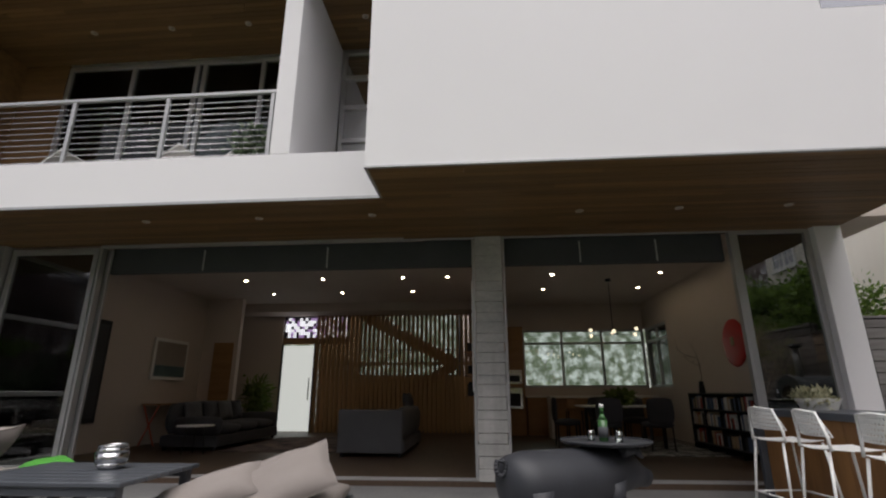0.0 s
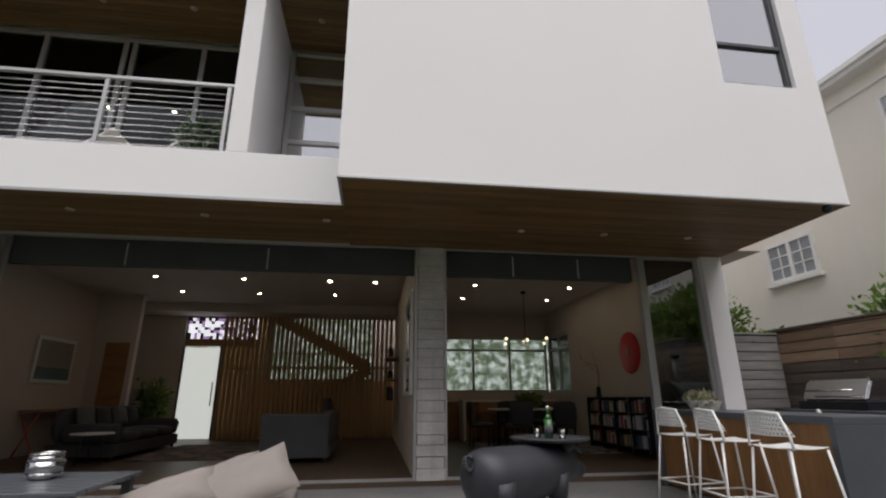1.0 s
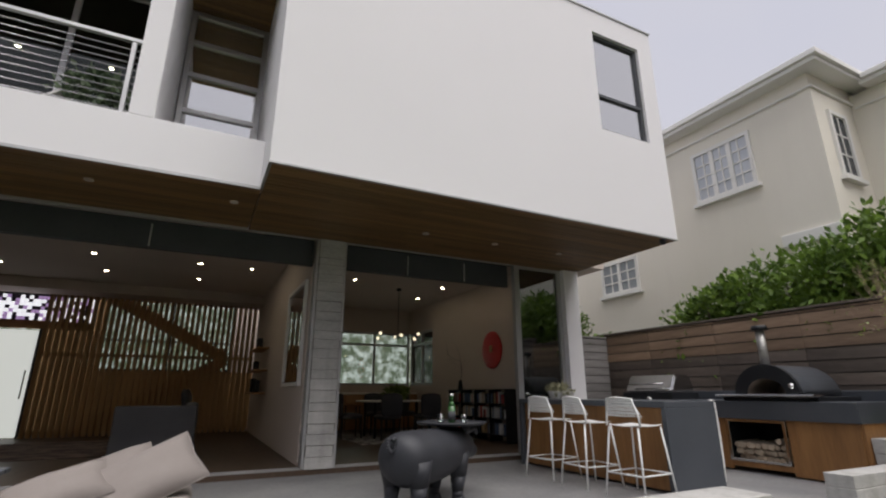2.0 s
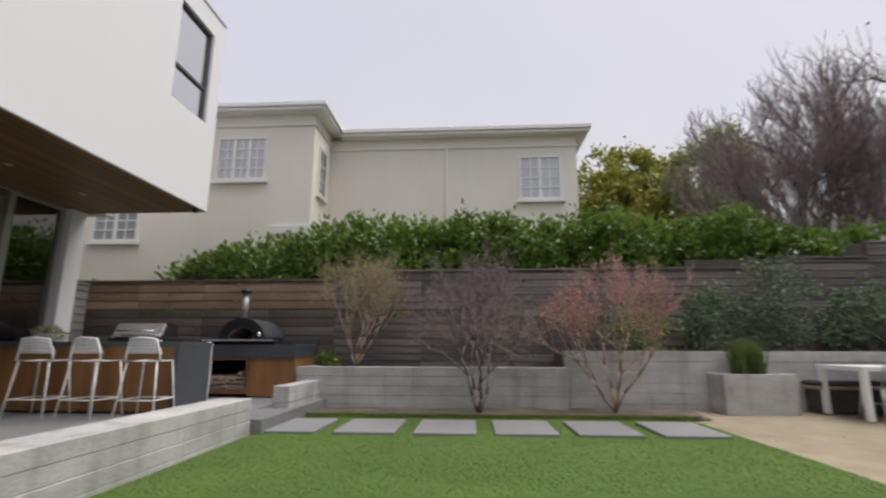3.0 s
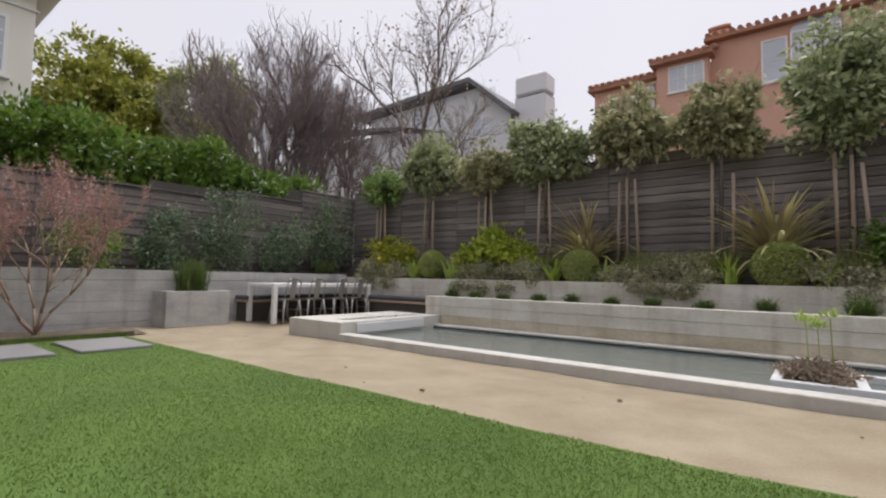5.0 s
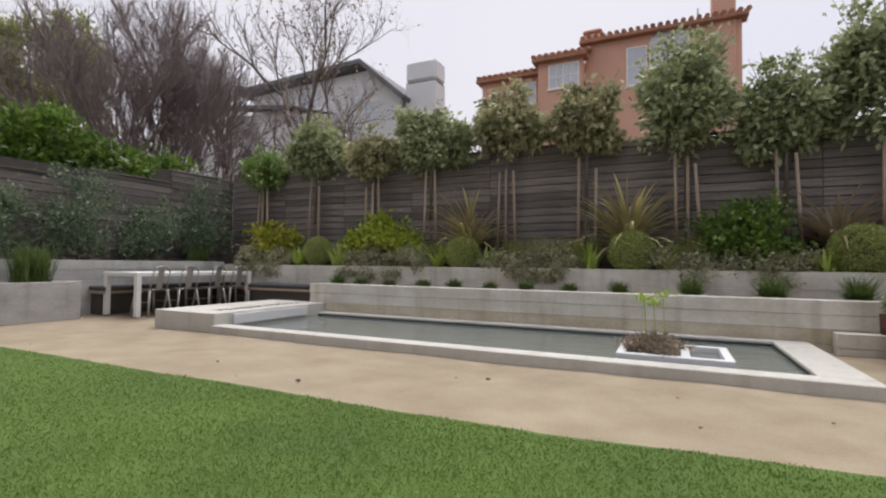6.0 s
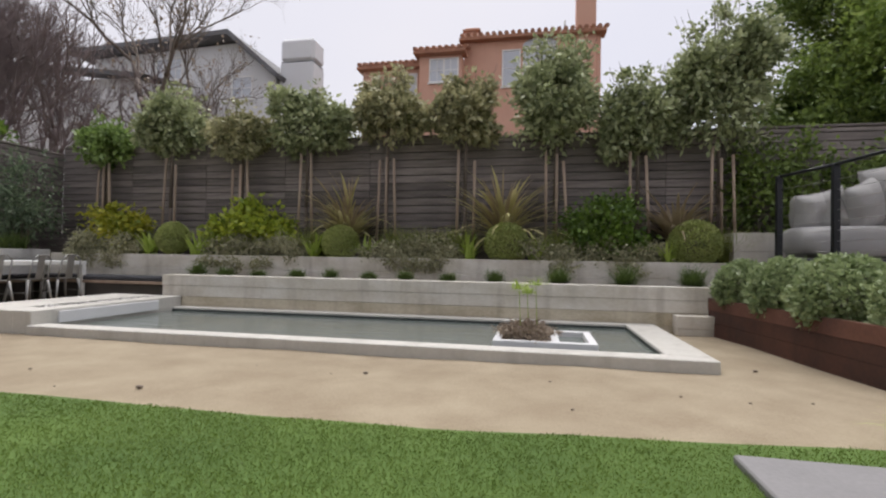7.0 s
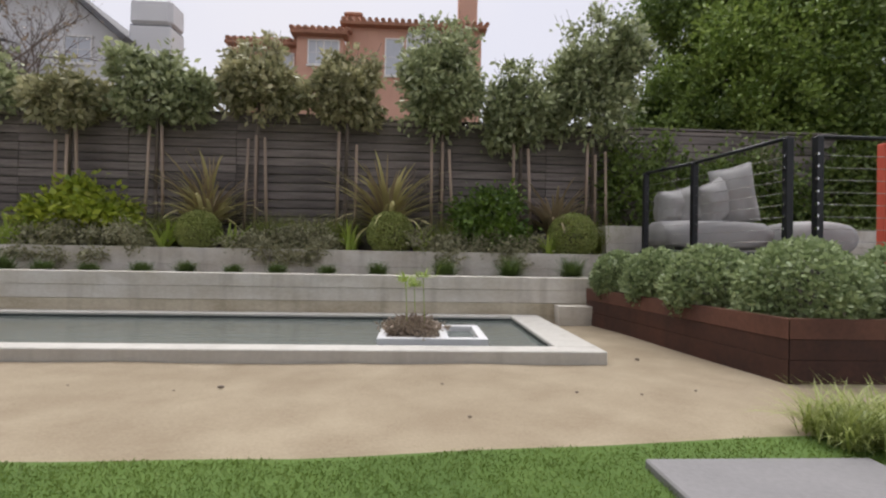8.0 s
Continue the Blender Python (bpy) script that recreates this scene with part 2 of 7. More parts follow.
M_GREYSTUCCO = mat("pale_grey_stucco", (0.66, 0.66, 0.665), (0.74, 0.74, 0.745), 0.9, big=0.5, fine=40, bump=0.1)
M_SHINGLE = mat("dark_roof_shingle", (0.11, 0.11, 0.115), (0.19, 0.19, 0.195), 0.85, big=3, fine=30, bump=0.3)
M_PANE = mat("reflective_pane", (0.20, 0.22, 0.25), (0.30, 0.32, 0.35), 0.08, 0.0, big=0.8, fine=4, bump=0.0, spec=1.0)
M_PALEPANE = mat("pale_reflective_pane", (0.42, 0.45, 0.50), (0.56, 0.58, 0.62), 0.08, 0.0, big=0.8, fine=4, bump=0.0, spec=1.0)
M_BARK = mat("grey_brown_bark", (0.10, 0.08, 0.065), (0.22, 0.18, 0.15), 0.9, big=4, fine=30, stretch=(1, 1, 0.3), bump=0.6)
M_BARKP = mat("purple_grey_twig", (0.15, 0.118, 0.115), (0.27, 0.215, 0.21), 0.9, big=4, fine=30, bump=0.4)
M_BARKD = mat("dark_grey_maple_bark", (0.11, 0.09, 0.086), (0.26, 0.215, 0.205), 0.9, big=4, fine=30, bump=0.4)
M_BARKR = mat("red_maple_twig", (0.30, 0.10, 0.085), (0.46, 0.19, 0.15), 0.8, big=4, fine=30, bump=0.3)
M_BARKT = mat("tan_branch", (0.24, 0.17, 0.12), (0.38, 0.28, 0.21), 0.85, big=4, fine=30, bump=0.3)
M_STAKE = mat("lodge_pole_stake", (0.30, 0.22, 0.165), (0.46, 0.36, 0.28), 0.85, big=3, fine=14, stretch=(4, 4, 0.5), bump=0.3, obj=0.2)
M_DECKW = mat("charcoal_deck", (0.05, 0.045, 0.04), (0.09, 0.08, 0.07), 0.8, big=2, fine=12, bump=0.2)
M_RED = mat("red_lacquer", (0.50, 0.012, 0.018), (0.62, 0.02, 0.03), 0.4, big=2, fine=20, bump=0.03)
M_REDP = mat("orange_red_paint", (0.60, 0.09, 0.05), (0.68, 0.12, 0.07), 0.6, big=2, fine=20, bump=0.03)
M_LOG = mat("split_firewood", (0.30, 0.24, 0.17), (0.48, 0.40, 0.31), 0.9, big=4, fine=25, bump=0.4, obj=0.25)
M_FIREBRICK = mat("fire_clay", (0.14, 0.11, 0.09), (0.25, 0.20, 0.16), 0.9, big=4, fine=30, bump=0.4)

LF_HEDGE = leaf_mat("laurel_leaf", (0.042, 0.092, 0.015), (0.235, 0.36, 0.058))
LF_HEDGE2 = leaf_mat("far_conifer_leaf", (0.15, 0.17, 0.025), (0.42, 0.42, 0.08))
LF_WILLOW = leaf_mat("pale_willow_leaf", (0.24, 0.26, 0.10), (0.42, 0.43, 0.21))
LF_PHOT = leaf_mat("standard_tree_leaf", (0.11, 0.145, 0.055), (0.58, 0.62, 0.36))
LF_YARD = leaf_mat("fresh_green_standard_leaf", (0.11, 0.19, 0.05), (0.36, 0.48, 0.15))
LF_EVER = leaf_mat("mid_green_evergreen_leaf", (0.10, 0.17, 0.03), (0.36, 0.46, 0.11))
LF_PHOTR = leaf_mat("bronze_tinted_leaf", (0.13, 0.145, 0.055), (0.62, 0.58, 0.35))
LF_DARK = leaf_mat("dark_evergreen_leaf", (0.05, 0.09, 0.02), (0.27, 0.36, 0.09))
LF_YEL = leaf_mat("yellow_green_leaf", (0.16, 0.25, 0.025), (0.59, 0.64, 0.085))
LF_YEL2 = leaf_mat("golden_leaf", (0.18, 0.24, 0.03), (0.60, 0.54, 0.05))
LF_BOX = leaf_mat("boxwood_leaf", (0.23, 0.285, 0.075), (0.60, 0.645, 0.25))
LF_GREY = leaf_mat("grey_sage_leaf", (0.20, 0.20, 0.105), (0.52, 0.50, 0.33))
LF_OREG = leaf_mat("silver_green_leaf", (0.15, 0.21, 0.085), (0.45, 0.53, 0.28))
LF_GRASS = leaf_mat("dark_grass_blade", (0.055, 0.092, 0.022), (0.19, 0.265, 0.075))
LF_LIME = leaf_mat("lime_blade", (0.25, 0.37, 0.05), (0.50, 0.60, 0.14))
LF_FINE = leaf_mat("fine_grass_blade", (0.17, 0.22, 0.05), (0.42, 0.46, 0.15))
LF_PHORM = leaf_mat("striped_flax_blade", (0.30, 0.27, 0.10), (0.72, 0.65, 0.33))
LF_BRONZE = leaf_mat("bronze_flax_blade", (0.24, 0.18, 0.11), (0.55, 0.45, 0.28))
LF_BLUE = leaf_mat("grey_green_shrub_leaf", (0.06, 0.10, 0.055), (0.24, 0.31, 0.18))
LF_RED = leaf_mat("red_bud_leaf", (0.33, 0.13, 0.13), (0.56, 0.30, 0.275))
LF_DRY = leaf_mat("dry_brown_leaf", (0.20, 0.15, 0.11), (0.42, 0.34, 0.26))


# ---- building helpers ----
def origin_of(ob):
    p = Vector((0, 0, 0))
    while ob is not None:
        p += ob.location
        ob = ob.parent
    return p


def mesh_object(name, verts, faces, material, parent=None, label="", smooth=False):
    """One mesh object from world coordinates, as a child of parent where one is given."""
    v = np.asarray(verts, dtype=np.float64).reshape(-1, 3)
    if parent is not None:
        v = v - np.array(origin_of(parent))
    me = bpy.data.meshes.new(name)
    me.from_pydata(v.tolist(), [], faces)
    me.materials.append(material)
    if smooth:
        me.polygons.foreach_set("use_smooth", [True] * len(me.polygons))
    ob = new(name, me)
    if parent is not None:
        ob.parent = parent
    if label:
        ob["label"] = label
    return ob


def part(name, bm, material, parent=None, label="", smooth=False):
    """A bmesh in world coordinates as one mesh object under a thing or a part."""
    if parent is not None:
        bmesh.ops.translate(bm, verts=bm.verts, vec=-origin_of(parent))
    me = bpy.data.meshes.new(name)
    bm.to_mesh(me)
    bm.free()
    me.materials.append(material)
    if smooth:
        me.polygons.foreach_set("use_smooth", [True] * len(me.polygons))
    ob = new(name, me)
    if parent is not None:
        ob.parent = parent
    if label:
        ob["label"] = label
    return ob


def thing(name, at, label, category, group="", kind=""):
    ob = new(name)
    ob.location = at
    ob.empty_display_size = 0.1
    return tagged(ob, label, category, group, kind)


def add_box(bm, x0, x1, y0, y1, z0, z1, bevel=0.0, turn=None):
    """A box with softened edges added to bm; turn is a matrix laid over it."""
    b = bmesh.new()
    r = bmesh.ops.create_cube(b, size=1)
    bmesh.ops.scale(b, vec=(x1 - x0, y1 - y0, z1 - z0), verts=b.verts)
    if bevel > 0:
        bmesh.ops.bevel(b, geom=b.edges[:], offset=bevel, segments=1, affect="EDGES")
    bmesh.ops.translate(b, vec=((x0 + x1) / 2, (y0 + y1) / 2, (z0 + z1) / 2), verts=b.verts)
    if turn is not None:
        bmesh.ops.transform(b, matrix=turn, verts=b.verts)
    me = bpy.data.meshes.new("scratch")
    b.to_mesh(me)
    b.free()
    bm.from_mesh(me)
    bpy.data.meshes.remove(me)
    return bm


def box(x0, x1, y0, y1, z0, z1, bevel=0.0, turn=None):
    return add_box(bmesh.new(), min(x0, x1), max(x0, x1), min(y0, y1), max(y0, y1), min(z0, z1), max(z0, z1), bevel, turn)


def tubes(segments, sides=6):
    """Tapered tubes: rows of (p0, p1, r0, r1). Returns verts, faces."""
    s = np.array([[*a, *b, r, q] for a, b, r, q in segments], dtype=np.float64)
    p0, p1, r0, r1 = s[:, 0:3], s[:, 3:6], s[:, 6], s[:, 7]
    d = p1 - p0
    d /= np.maximum(np.linalg.norm(d, axis=1, keepdims=True), 1e-9)
    ref = np.where(np.abs(d[:, 2:3]) > 0.9, np.array([[1.0, 0, 0]]), np.array([[0, 0, 1.0]]))
    u = np.cross(d, ref)
    u /= np.linalg.norm(u, axis=1, keepdims=True)
    w = np.cross(d, u)
    ang = np.arange(sides) * 2 * math.pi / sides
    ring = u[:, None, :] * np.cos(ang)[None, :, None] + w[:, None, :] * np.sin(ang)[None, :, None]
    a = p0[:, None, :] + ring * r0[:, None, None]
    b = p1[:, None, :] + ring * r1[:, None, None]
    v = np.concatenate([a, b], axis=1).reshape(-1, 3)
    faces = []
    for i in range(len(s)):
        o = i * 2 * sides
        for k in range(sides):
            j = (k + 1) % sides
            faces.append((o + k, o + j, o + sides + j, o + sides + k))
        faces.append(tuple(o + k for k in range(sides))[::-1])
        faces.append(tuple(o + sides + k for k in range(sides)))
    return v, faces


def tube_part(name, segments, material, parent=None, label="", sides=6):
    v, f = tubes(segments, sides)
    return mesh_object(name, v, f, material, parent, label, smooth=sides > 5)


def pipe_part(name, points, r, material, parent=None, label="", sides=6):
    """One bent round bar through the points; closed where the ends meet."""
    p = np.array(points, dtype=np.float64)
    closed = np.linalg.norm(p[0] - p[-1]) < 1e-5
    if closed:
        p = p[:-1]
    n = len(p)
    d = np.roll(p, -1, 0) - np.roll(p, 1, 0)
    if not closed:
        d[0], d[-1] = p[1] - p[0], p[-1] - p[-2]
    d = unit(d)
    u = unit(np.cross(d, np.where(np.abs(d[:, 2:3]) > 0.9, np.array([[1.0, 0, 0]]), np.array([[0, 0, 1.0]]))))
    for i in range(1, n):
        q = u[i - 1] - d[i] * (u[i - 1] @ d[i])
        u[i] = q / max(np.linalg.norm(q), 1e-9)
    w = np.cross(d, u)
    ang = np.arange(sides) * 2 * math.pi / sides
    v = (p[:, None, :] + r * (u[:, None, :] * np.cos(ang)[None, :, None] + w[:, None, :] * np.sin(ang)[None, :, None])).reshape(-1, 3)
    faces = []
    for i in range(n if closed else n - 1):
        a, b = i * sides, ((i + 1) % n) * sides
        for k in range(sides):
            j = (k + 1) % sides
            faces.append((a + k, a + j, b + j, b + k))
    if not closed:
        faces += [tuple(range(sides))[::-1], tuple((n - 1) * sides + k for k in range(sides))]
    return mesh_object(name, v, faces, material, parent, label, smooth=True)


def path_segments(points, r):
    return [(points[i], points[i + 1], r, r) for i in range(len(points) - 1)]


def quads_object(name, v, material, parent, label="", kind=""):
    """v: n x 4 x 3 corners, as one mesh of n loose quads, quickly."""
    n = len(v)
    v = v.reshape(-1, 3)
    if parent is not None:
        v = v - np.array(origin_of(parent))
    me = bpy.data.meshes.new(name)
    me.vertices.add(4 * n)
    me.vertices.foreach_set("co", v.astype(np.float32).ravel())
    me.loops.add(4 * n)
    me.loops.foreach_set("vertex_index", np.arange(4 * n, dtype=np.int32))
    me.polygons.add(n)
    me.polygons.foreach_set("loop_start", np.arange(n, dtype=np.int32) * 4)
    me.update(calc_edges=True)
    me.materials.append(material)
    ob = new(name, me)
    if parent is not None:
        ob.parent = parent
    return tagged(ob, label=label, kind=kind)


def unit(a):
    return a / np.maximum(np.linalg.norm(a, axis=-1, keepdims=True), 1e-9)


def leaf_quads(rng, pos, out, length, width, droop=0.3, mess=0.9):
    """Diamond leaves at pos, growing roughly along out."""
    n = len(pos)
    d = unit(out + rng.normal(0, mess, (n, 3)) + np.array([0, 0, -droop]))
    side = unit(np.cross(d, rng.normal(0, 1, (n, 3))))
    up = np.cross(d, side)
    ln = length * rng.uniform(0.65, 1.3, (n, 1))
    wd = width * rng.uniform(0.7, 1.25, (n, 1))
    tip = pos + d * ln
    mid = pos + d * ln * 0.45 + up * ln * 0.08
    return np.stack([pos, mid + side * wd / 2, tip, mid - side * wd / 2], axis=1)


def crown_points(rng, centre, radii, count, clumps=26, clump=0.34, hollow=0.45):
    """Points in clumps over an uneven ellipsoid, with gaps; gives points and outward ways."""
    c, r = np.array(centre, float), np.array(radii, float)
    k = unit(rng.normal(0, 1, (clumps, 3)))
    k *= rng.uniform(hollow, 1.0, (clumps, 1)) ** 0.6
    k *= rng.uniform(0.8, 1.12, (clumps, 1))
    which = rng.integers(0, clumps, count)
    spread = rng.normal(0, clump, (count, 3)) * rng.uniform(0.5, 1.1, (clumps, 1))[which]
    q = k[which] + spread
    return c + q * r, unit(q + 0.4 * k[which])


def foliage(name, seed, blobs, count, length, width, material, parent, droop=0.3, mess=0.9, clumps=26, clump=0.3, label="", floor=None):
    """A crown of many leaves over blobs (centre, radii); count leaves a blob in step with its surface."""
    rng = np.random.default_rng(seed)
    count, length, width = int(count * 1.8), length * 1.18, width * 1.22
    area = np.array([(r[0] * r[1] + r[0] * r[2] + r[1] * r[2]) for c, r in blobs])
    share = np.maximum((count * area / area.sum()).astype(int), 8)
    quads = []
    for (c, r), k in zip(blobs, share):
        p, o = crown_points(rng, c, r, k, clumps, clump)
        quads.append(leaf_quads(rng, p, o, length, width, droop, mess))
    q = np.concatenate(quads)
    if floor is not None:
        q = q[q[:, :, 2].min(axis=1) > floor]
    return quads_object(name, q, material, parent, label)


def clipped_ball(name, seed, c, r, count, length, width, material, parent, loose=0.06):
    """A dense clipped bush: small leaves over two shells of a slightly lumpy ellipsoid."""
    rng = np.random.default_rng(seed)
    d = unit_rows(rng.normal(0, 1, (count, 3)))
    lump = sum(np.sin(d @ rng.normal(0, 4.5, 3) + rng.uniform(0, 6)) for _ in range(5)) / 5
    rad = np.where(rng.random(count) < 0.3, 0.86, 1.0) + loose * lump + rng.normal(0, loose * 0.3, count)
    p = np.array(c) + d * np.array(r) * rad[:, None]
    return quads_object(name, leaf_quads(rng, p, d + 0.8 * rng.normal(0, 1, d.shape), length, width, 0.05, 0.9), material, parent)


def unit_rows(a):
    return a / np.linalg.norm(a, axis=1, keepdims=True)


def blades(rng, base, count, length, width, spread, arch, joints=4, lean=(0, 0)):
    """Arching strap leaves from a base point. Returns quads."""
    az = rng.uniform(0, 2 * math.pi, count)
    ln = length * rng.uniform(0.55, 1.1, count)
    tilt = spread * rng.uniform(0.15, 1.0, count)
    wd = width * rng.uniform(0.7, 1.2, count)
    bx = np.array(base) + np.stack([rng.normal(0, 0.04, count), rng.normal(0, 0.04, count), np.zeros(count)], axis=1)
    rad = np.stack([np.cos(az), np.sin(az), np.zeros(count)], axis=1)
    side = np.stack([-np.sin(az), np.cos(az), np.zeros(count)], axis=1)
    pts, ang = [bx], tilt.copy()
    for j in range(joints):
        step = ln / joints
        pts.append(pts[-1] + rad * (np.sin(ang) * step)[:, None] + np.array([0, 0, 1.0]) * (np.cos(ang) * step)[:, None])
        ang = ang + arch * rng.uniform(0.5, 1.4, count) / joints
    quads = []
    for j in range(joints):
        w0 = wd * (1.0 if j else 0.7) * (1 - 0.85 * (j / joints) ** 2)
        w1 = wd * (1 - 0.85 * ((j + 1) / joints) ** 2) * (0.25 if j == joints - 1 else 1)
        quads.append(np.stack([pts[j] - side * w0[:, None] / 2, pts[j] + side * w0[:, None] / 2, pts[j + 1] + side * w1[:, None] / 2, pts[j + 1] - side * w1[:, None] / 2], axis=1))
    return np.concatenate(quads)


def blade_parts(parent, quads, joints, material):
    """Every strap leaf of a clump as a part of its own."""
    n = len(quads) // joints
    for i in range(n):
        q = quads[[j * n + i for j in range(joints)]]
        v = [tuple(p) for p in q[0][:2]] + [tuple(p) for r in q for p in (r[2], r[3])]
        f = [(0, 1, 2, 3)] + [(2 * k + 1, 2 * k, 2 * k + 2, 2 * k + 3) for k in range(1, joints)]
        mesh_object("blade", v, f, material, parent)


def tree_wood(segs, parent, bark, limit, sides=5):
    """Thick limbs as the trunk, the thin ones as one mass of twigs."""
    tube_part("trunk", [s for s in segs if s[2] >= limit], bark, parent, "", sides + 1)
    thin = [s for s in segs if s[2] < limit]
    if thin:
        tagged(tube_part("twigs", thin, bark, parent, "", 4), kind="stuff")


def branches(rng, base, way, length, radius, depth, fork=3, spread=0.55, shrink=0.72, up=0.15, segs=3, out=None, tips=None):
    """Grows a bare limb with side limbs; rows for tubes(), and the tips."""
    out = [] if out is None else out
    tips = [] if tips is None else tips
    p, d = Vector(base), Vector(way).normalized()
    for s in range(segs):
        d = (d + Vector(rng.normal(0, 0.13, 3)) + Vector((0, 0, up * 0.3))).normalized()
        q = p + d * (length / segs)
        r0, r1 = radius * (1 - 0.35 * s / segs), radius * (1 - 0.35 * (s + 1) / segs)
        out.append((tuple(p), tuple(q), r0, r1))
        if depth > 0 and s >= 1 - (depth < 3):
            w = (d + Vector(rng.normal(0, spread, 3)) + Vector((0, 0, up))).normalized()
            branches(rng, q, w, length * shrink * rng.uniform(0.7, 1.0), r1 * 0.6, depth - 1, fork, spread, shrink, up, segs, out, tips)
        p = q
    if depth > 0:
        for k in range(fork - 1):
            w = (d + Vector(rng.normal(0, spread, 3)) + Vector((0, 0, up))).normalized()
            branches(rng, p, w, length * shrink * rng.uniform(0.75, 1.05), radius * 0.62, depth - 1, fork, spread, shrink, up, segs, out, tips)
    else:
        tips.append(tuple(p))
    return out, tips


# ---- ground ----
GZ = -0.22


def slab(name, x0, x1, y0, y1, z0, z1, material, label, bevel=0.0, category="", kind="structure", parent=None):
    ob = part(name, box(x0, x1, y0, y1, z0, z1, bevel), material, parent)
    return tagged(ob, label, category or name.replace("_", " "), kind=kind)


def sheet(name, x0, x1, y0, y1, z, nx, ny, rough, material, label, category):
    """A gently uneven ground sheet."""
    v, f = [], []
    for j in range(ny + 1):
        for i in range(nx + 1):
            x, y = x0 + (x1 - x0) * i / nx, y0 + (y1 - y0) * j / ny
            v.append((x, y, z + rough * noise.noise((x * 1.3, y * 1.3, 3.0))))
    for j in range(ny):
        for i in range(nx):
            a = j * (nx + 1) + i
            f.append((a, a + 1, a + nx + 2, a + nx + 1))
    return tagged(mesh_object(name, v, f, material, None, "", True), label, category, kind="structure")


tagged(mesh_object("ground", [(-900, -900, GZ - 0.25), (900, -900, GZ - 0.25), (900, 900, GZ - 0.25), (-900, 900, GZ - 0.25)], [(0, 1, 2, 3)], M_SOIL), "dark earth spreading under and beyond the garden", "ground", kind="structure")
lawn = sheet("lawn", -12.0, 3.1, -4.86, 0.82, GZ - 0.012, 60, 30, 0.012, M_LAWN, "bright green clipped turf lawn", "lawn")
for v in lawn.data.vertices:
    if v.co.y < -4.6:
        v.co.y -= 0.10 * max(0.0, -4.4 - v.co.x)
sheet("sand_path", -13.0, 5.2, -10.1, -4.80, GZ - 0.02, 70, 30, 0.015, M_SAND, "pale tan compacted gravel around the pool", "gravel path")
FZ = -0.06
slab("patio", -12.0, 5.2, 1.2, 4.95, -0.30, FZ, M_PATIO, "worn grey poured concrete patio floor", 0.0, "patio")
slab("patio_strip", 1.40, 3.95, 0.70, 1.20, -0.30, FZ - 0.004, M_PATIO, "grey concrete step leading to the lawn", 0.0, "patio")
sheet("soil_bed", 3.02, 4.3, -5.2, 1.2, GZ + 0.01, 12, 50, 0.05, M_SOIL, "dark bare soil bed below the concrete planter", "soil")
slab("lawn_edging", 2.97, 3.05, -5.0, 0.75, GZ - 0.1, GZ + 0.05, M_SOIL, "thin dark edging strip between lawn and soil", 0.01, "edging")

for k in range(6):
    y1 = 0.84 - 0.955 * k
    tagged(part("stepping_stone", box(1.48, 2.55, y1 - 0.74, y1, GZ - 0.06, GZ + 0.022, 0.008), M_PAVER), "square grey stone paver set into the lawn", "paver", "stepping stones along the planter")
for k in range(3):
    x1 = -5.9 - 1.1 * k
    tagged(part("stepping_stone", box(x1 - 0.98, x1, -4.78, -3.6, GZ - 0.06, GZ + 0.022, 0.008), M_PAVER), "square grey stone paver in the grass", "paver", "stepping stones beside the lawn")


def board_wall(name, x0, x1, y0, y1, z0, z1, label, board=0.13, cap=0.0, seed=1, category="concrete wall", material=None, stained=0):
    """Board-formed concrete: courses of slightly uneven depth, each a piece."""
    rng = np.random.default_rng(seed)
    w = thing(name, ((x0 + x1) / 2, (y0 + y1) / 2, z0), label, category, kind="structure")
    n = max(1, round((z1 - z0) / board))
    for k in range(n):
        o = rng.uniform(-0.005, 0.005)
        za, zb = z0 + (z1 - z0) * k / n, z0 + (z1 - z0) * (k + 1) / n
        part("course", box(x0 + o, x1 - o, y0 + o, y1 - o, za + (0.002 if k else 0), zb - 0.001, 0.004), M_CONCSTAIN if k < stained else material or M_CONC, w)
    return w


board_wall("seat_wall", -12.0, 1.36, 0.82, 1.22, GZ - 0.1, 0.18, "low pale board-formed concrete seat wall beside the lawn", 0.12, seed=3, material=M_CONCGREY)
board_wall("planter_block", 2.50, 3.94, 0.80, 1.035, GZ - 0.1, 0.235, "low board-formed concrete block beside the planter", 0.12, seed=4, material=M_CONCGREY)
board_wall("planter_wall", 3.94, 4.14, -3.34, 1.24, GZ - 0.1, 0.45, "low board-formed concrete planter wall", 0.16, seed=5, material=M_CONCGREY)
board_wall("planter_return", 4.14, 5.2, 1.04, 1.24, GZ - 0.1, 0.447, "end of the board-formed concrete planter", 0.16, seed=15, material=M_CONCGREY)
board_wall("raised_planter_wall", 4.16, 4.38, -10.0, -3.344, GZ - 0.1, 0.72, "taller board-formed concrete planter wall", 0.16, seed=6, material=M_CONCGREY)
board_wall("pool_wall", -7.25, 0.80, -9.22, -9.0, GZ - 0.1, 0.345, "long pale concrete wall with an ochre-stained foot behind the pool", 0.165, seed=7, stained=2)
board_wall("terrace_wall", -7.9, 4.16, -10.22, -10.0, GZ - 0.1, 0.66, "upper pale concrete terrace wall under shrubs", 0.25, seed=8)
board_wall("wall_step", -7.16, -6.72, -8.998, -8.80, GZ - 0.1, 0.0, "small concrete step at the end of the wall", 0.15, seed=9)
slab("terrace_bed", -7.9, 0.7, -9.998, -9.222, 0.0, 0.30, M_SOIL, "dark soil between the two concrete walls", 0.0, "soil")
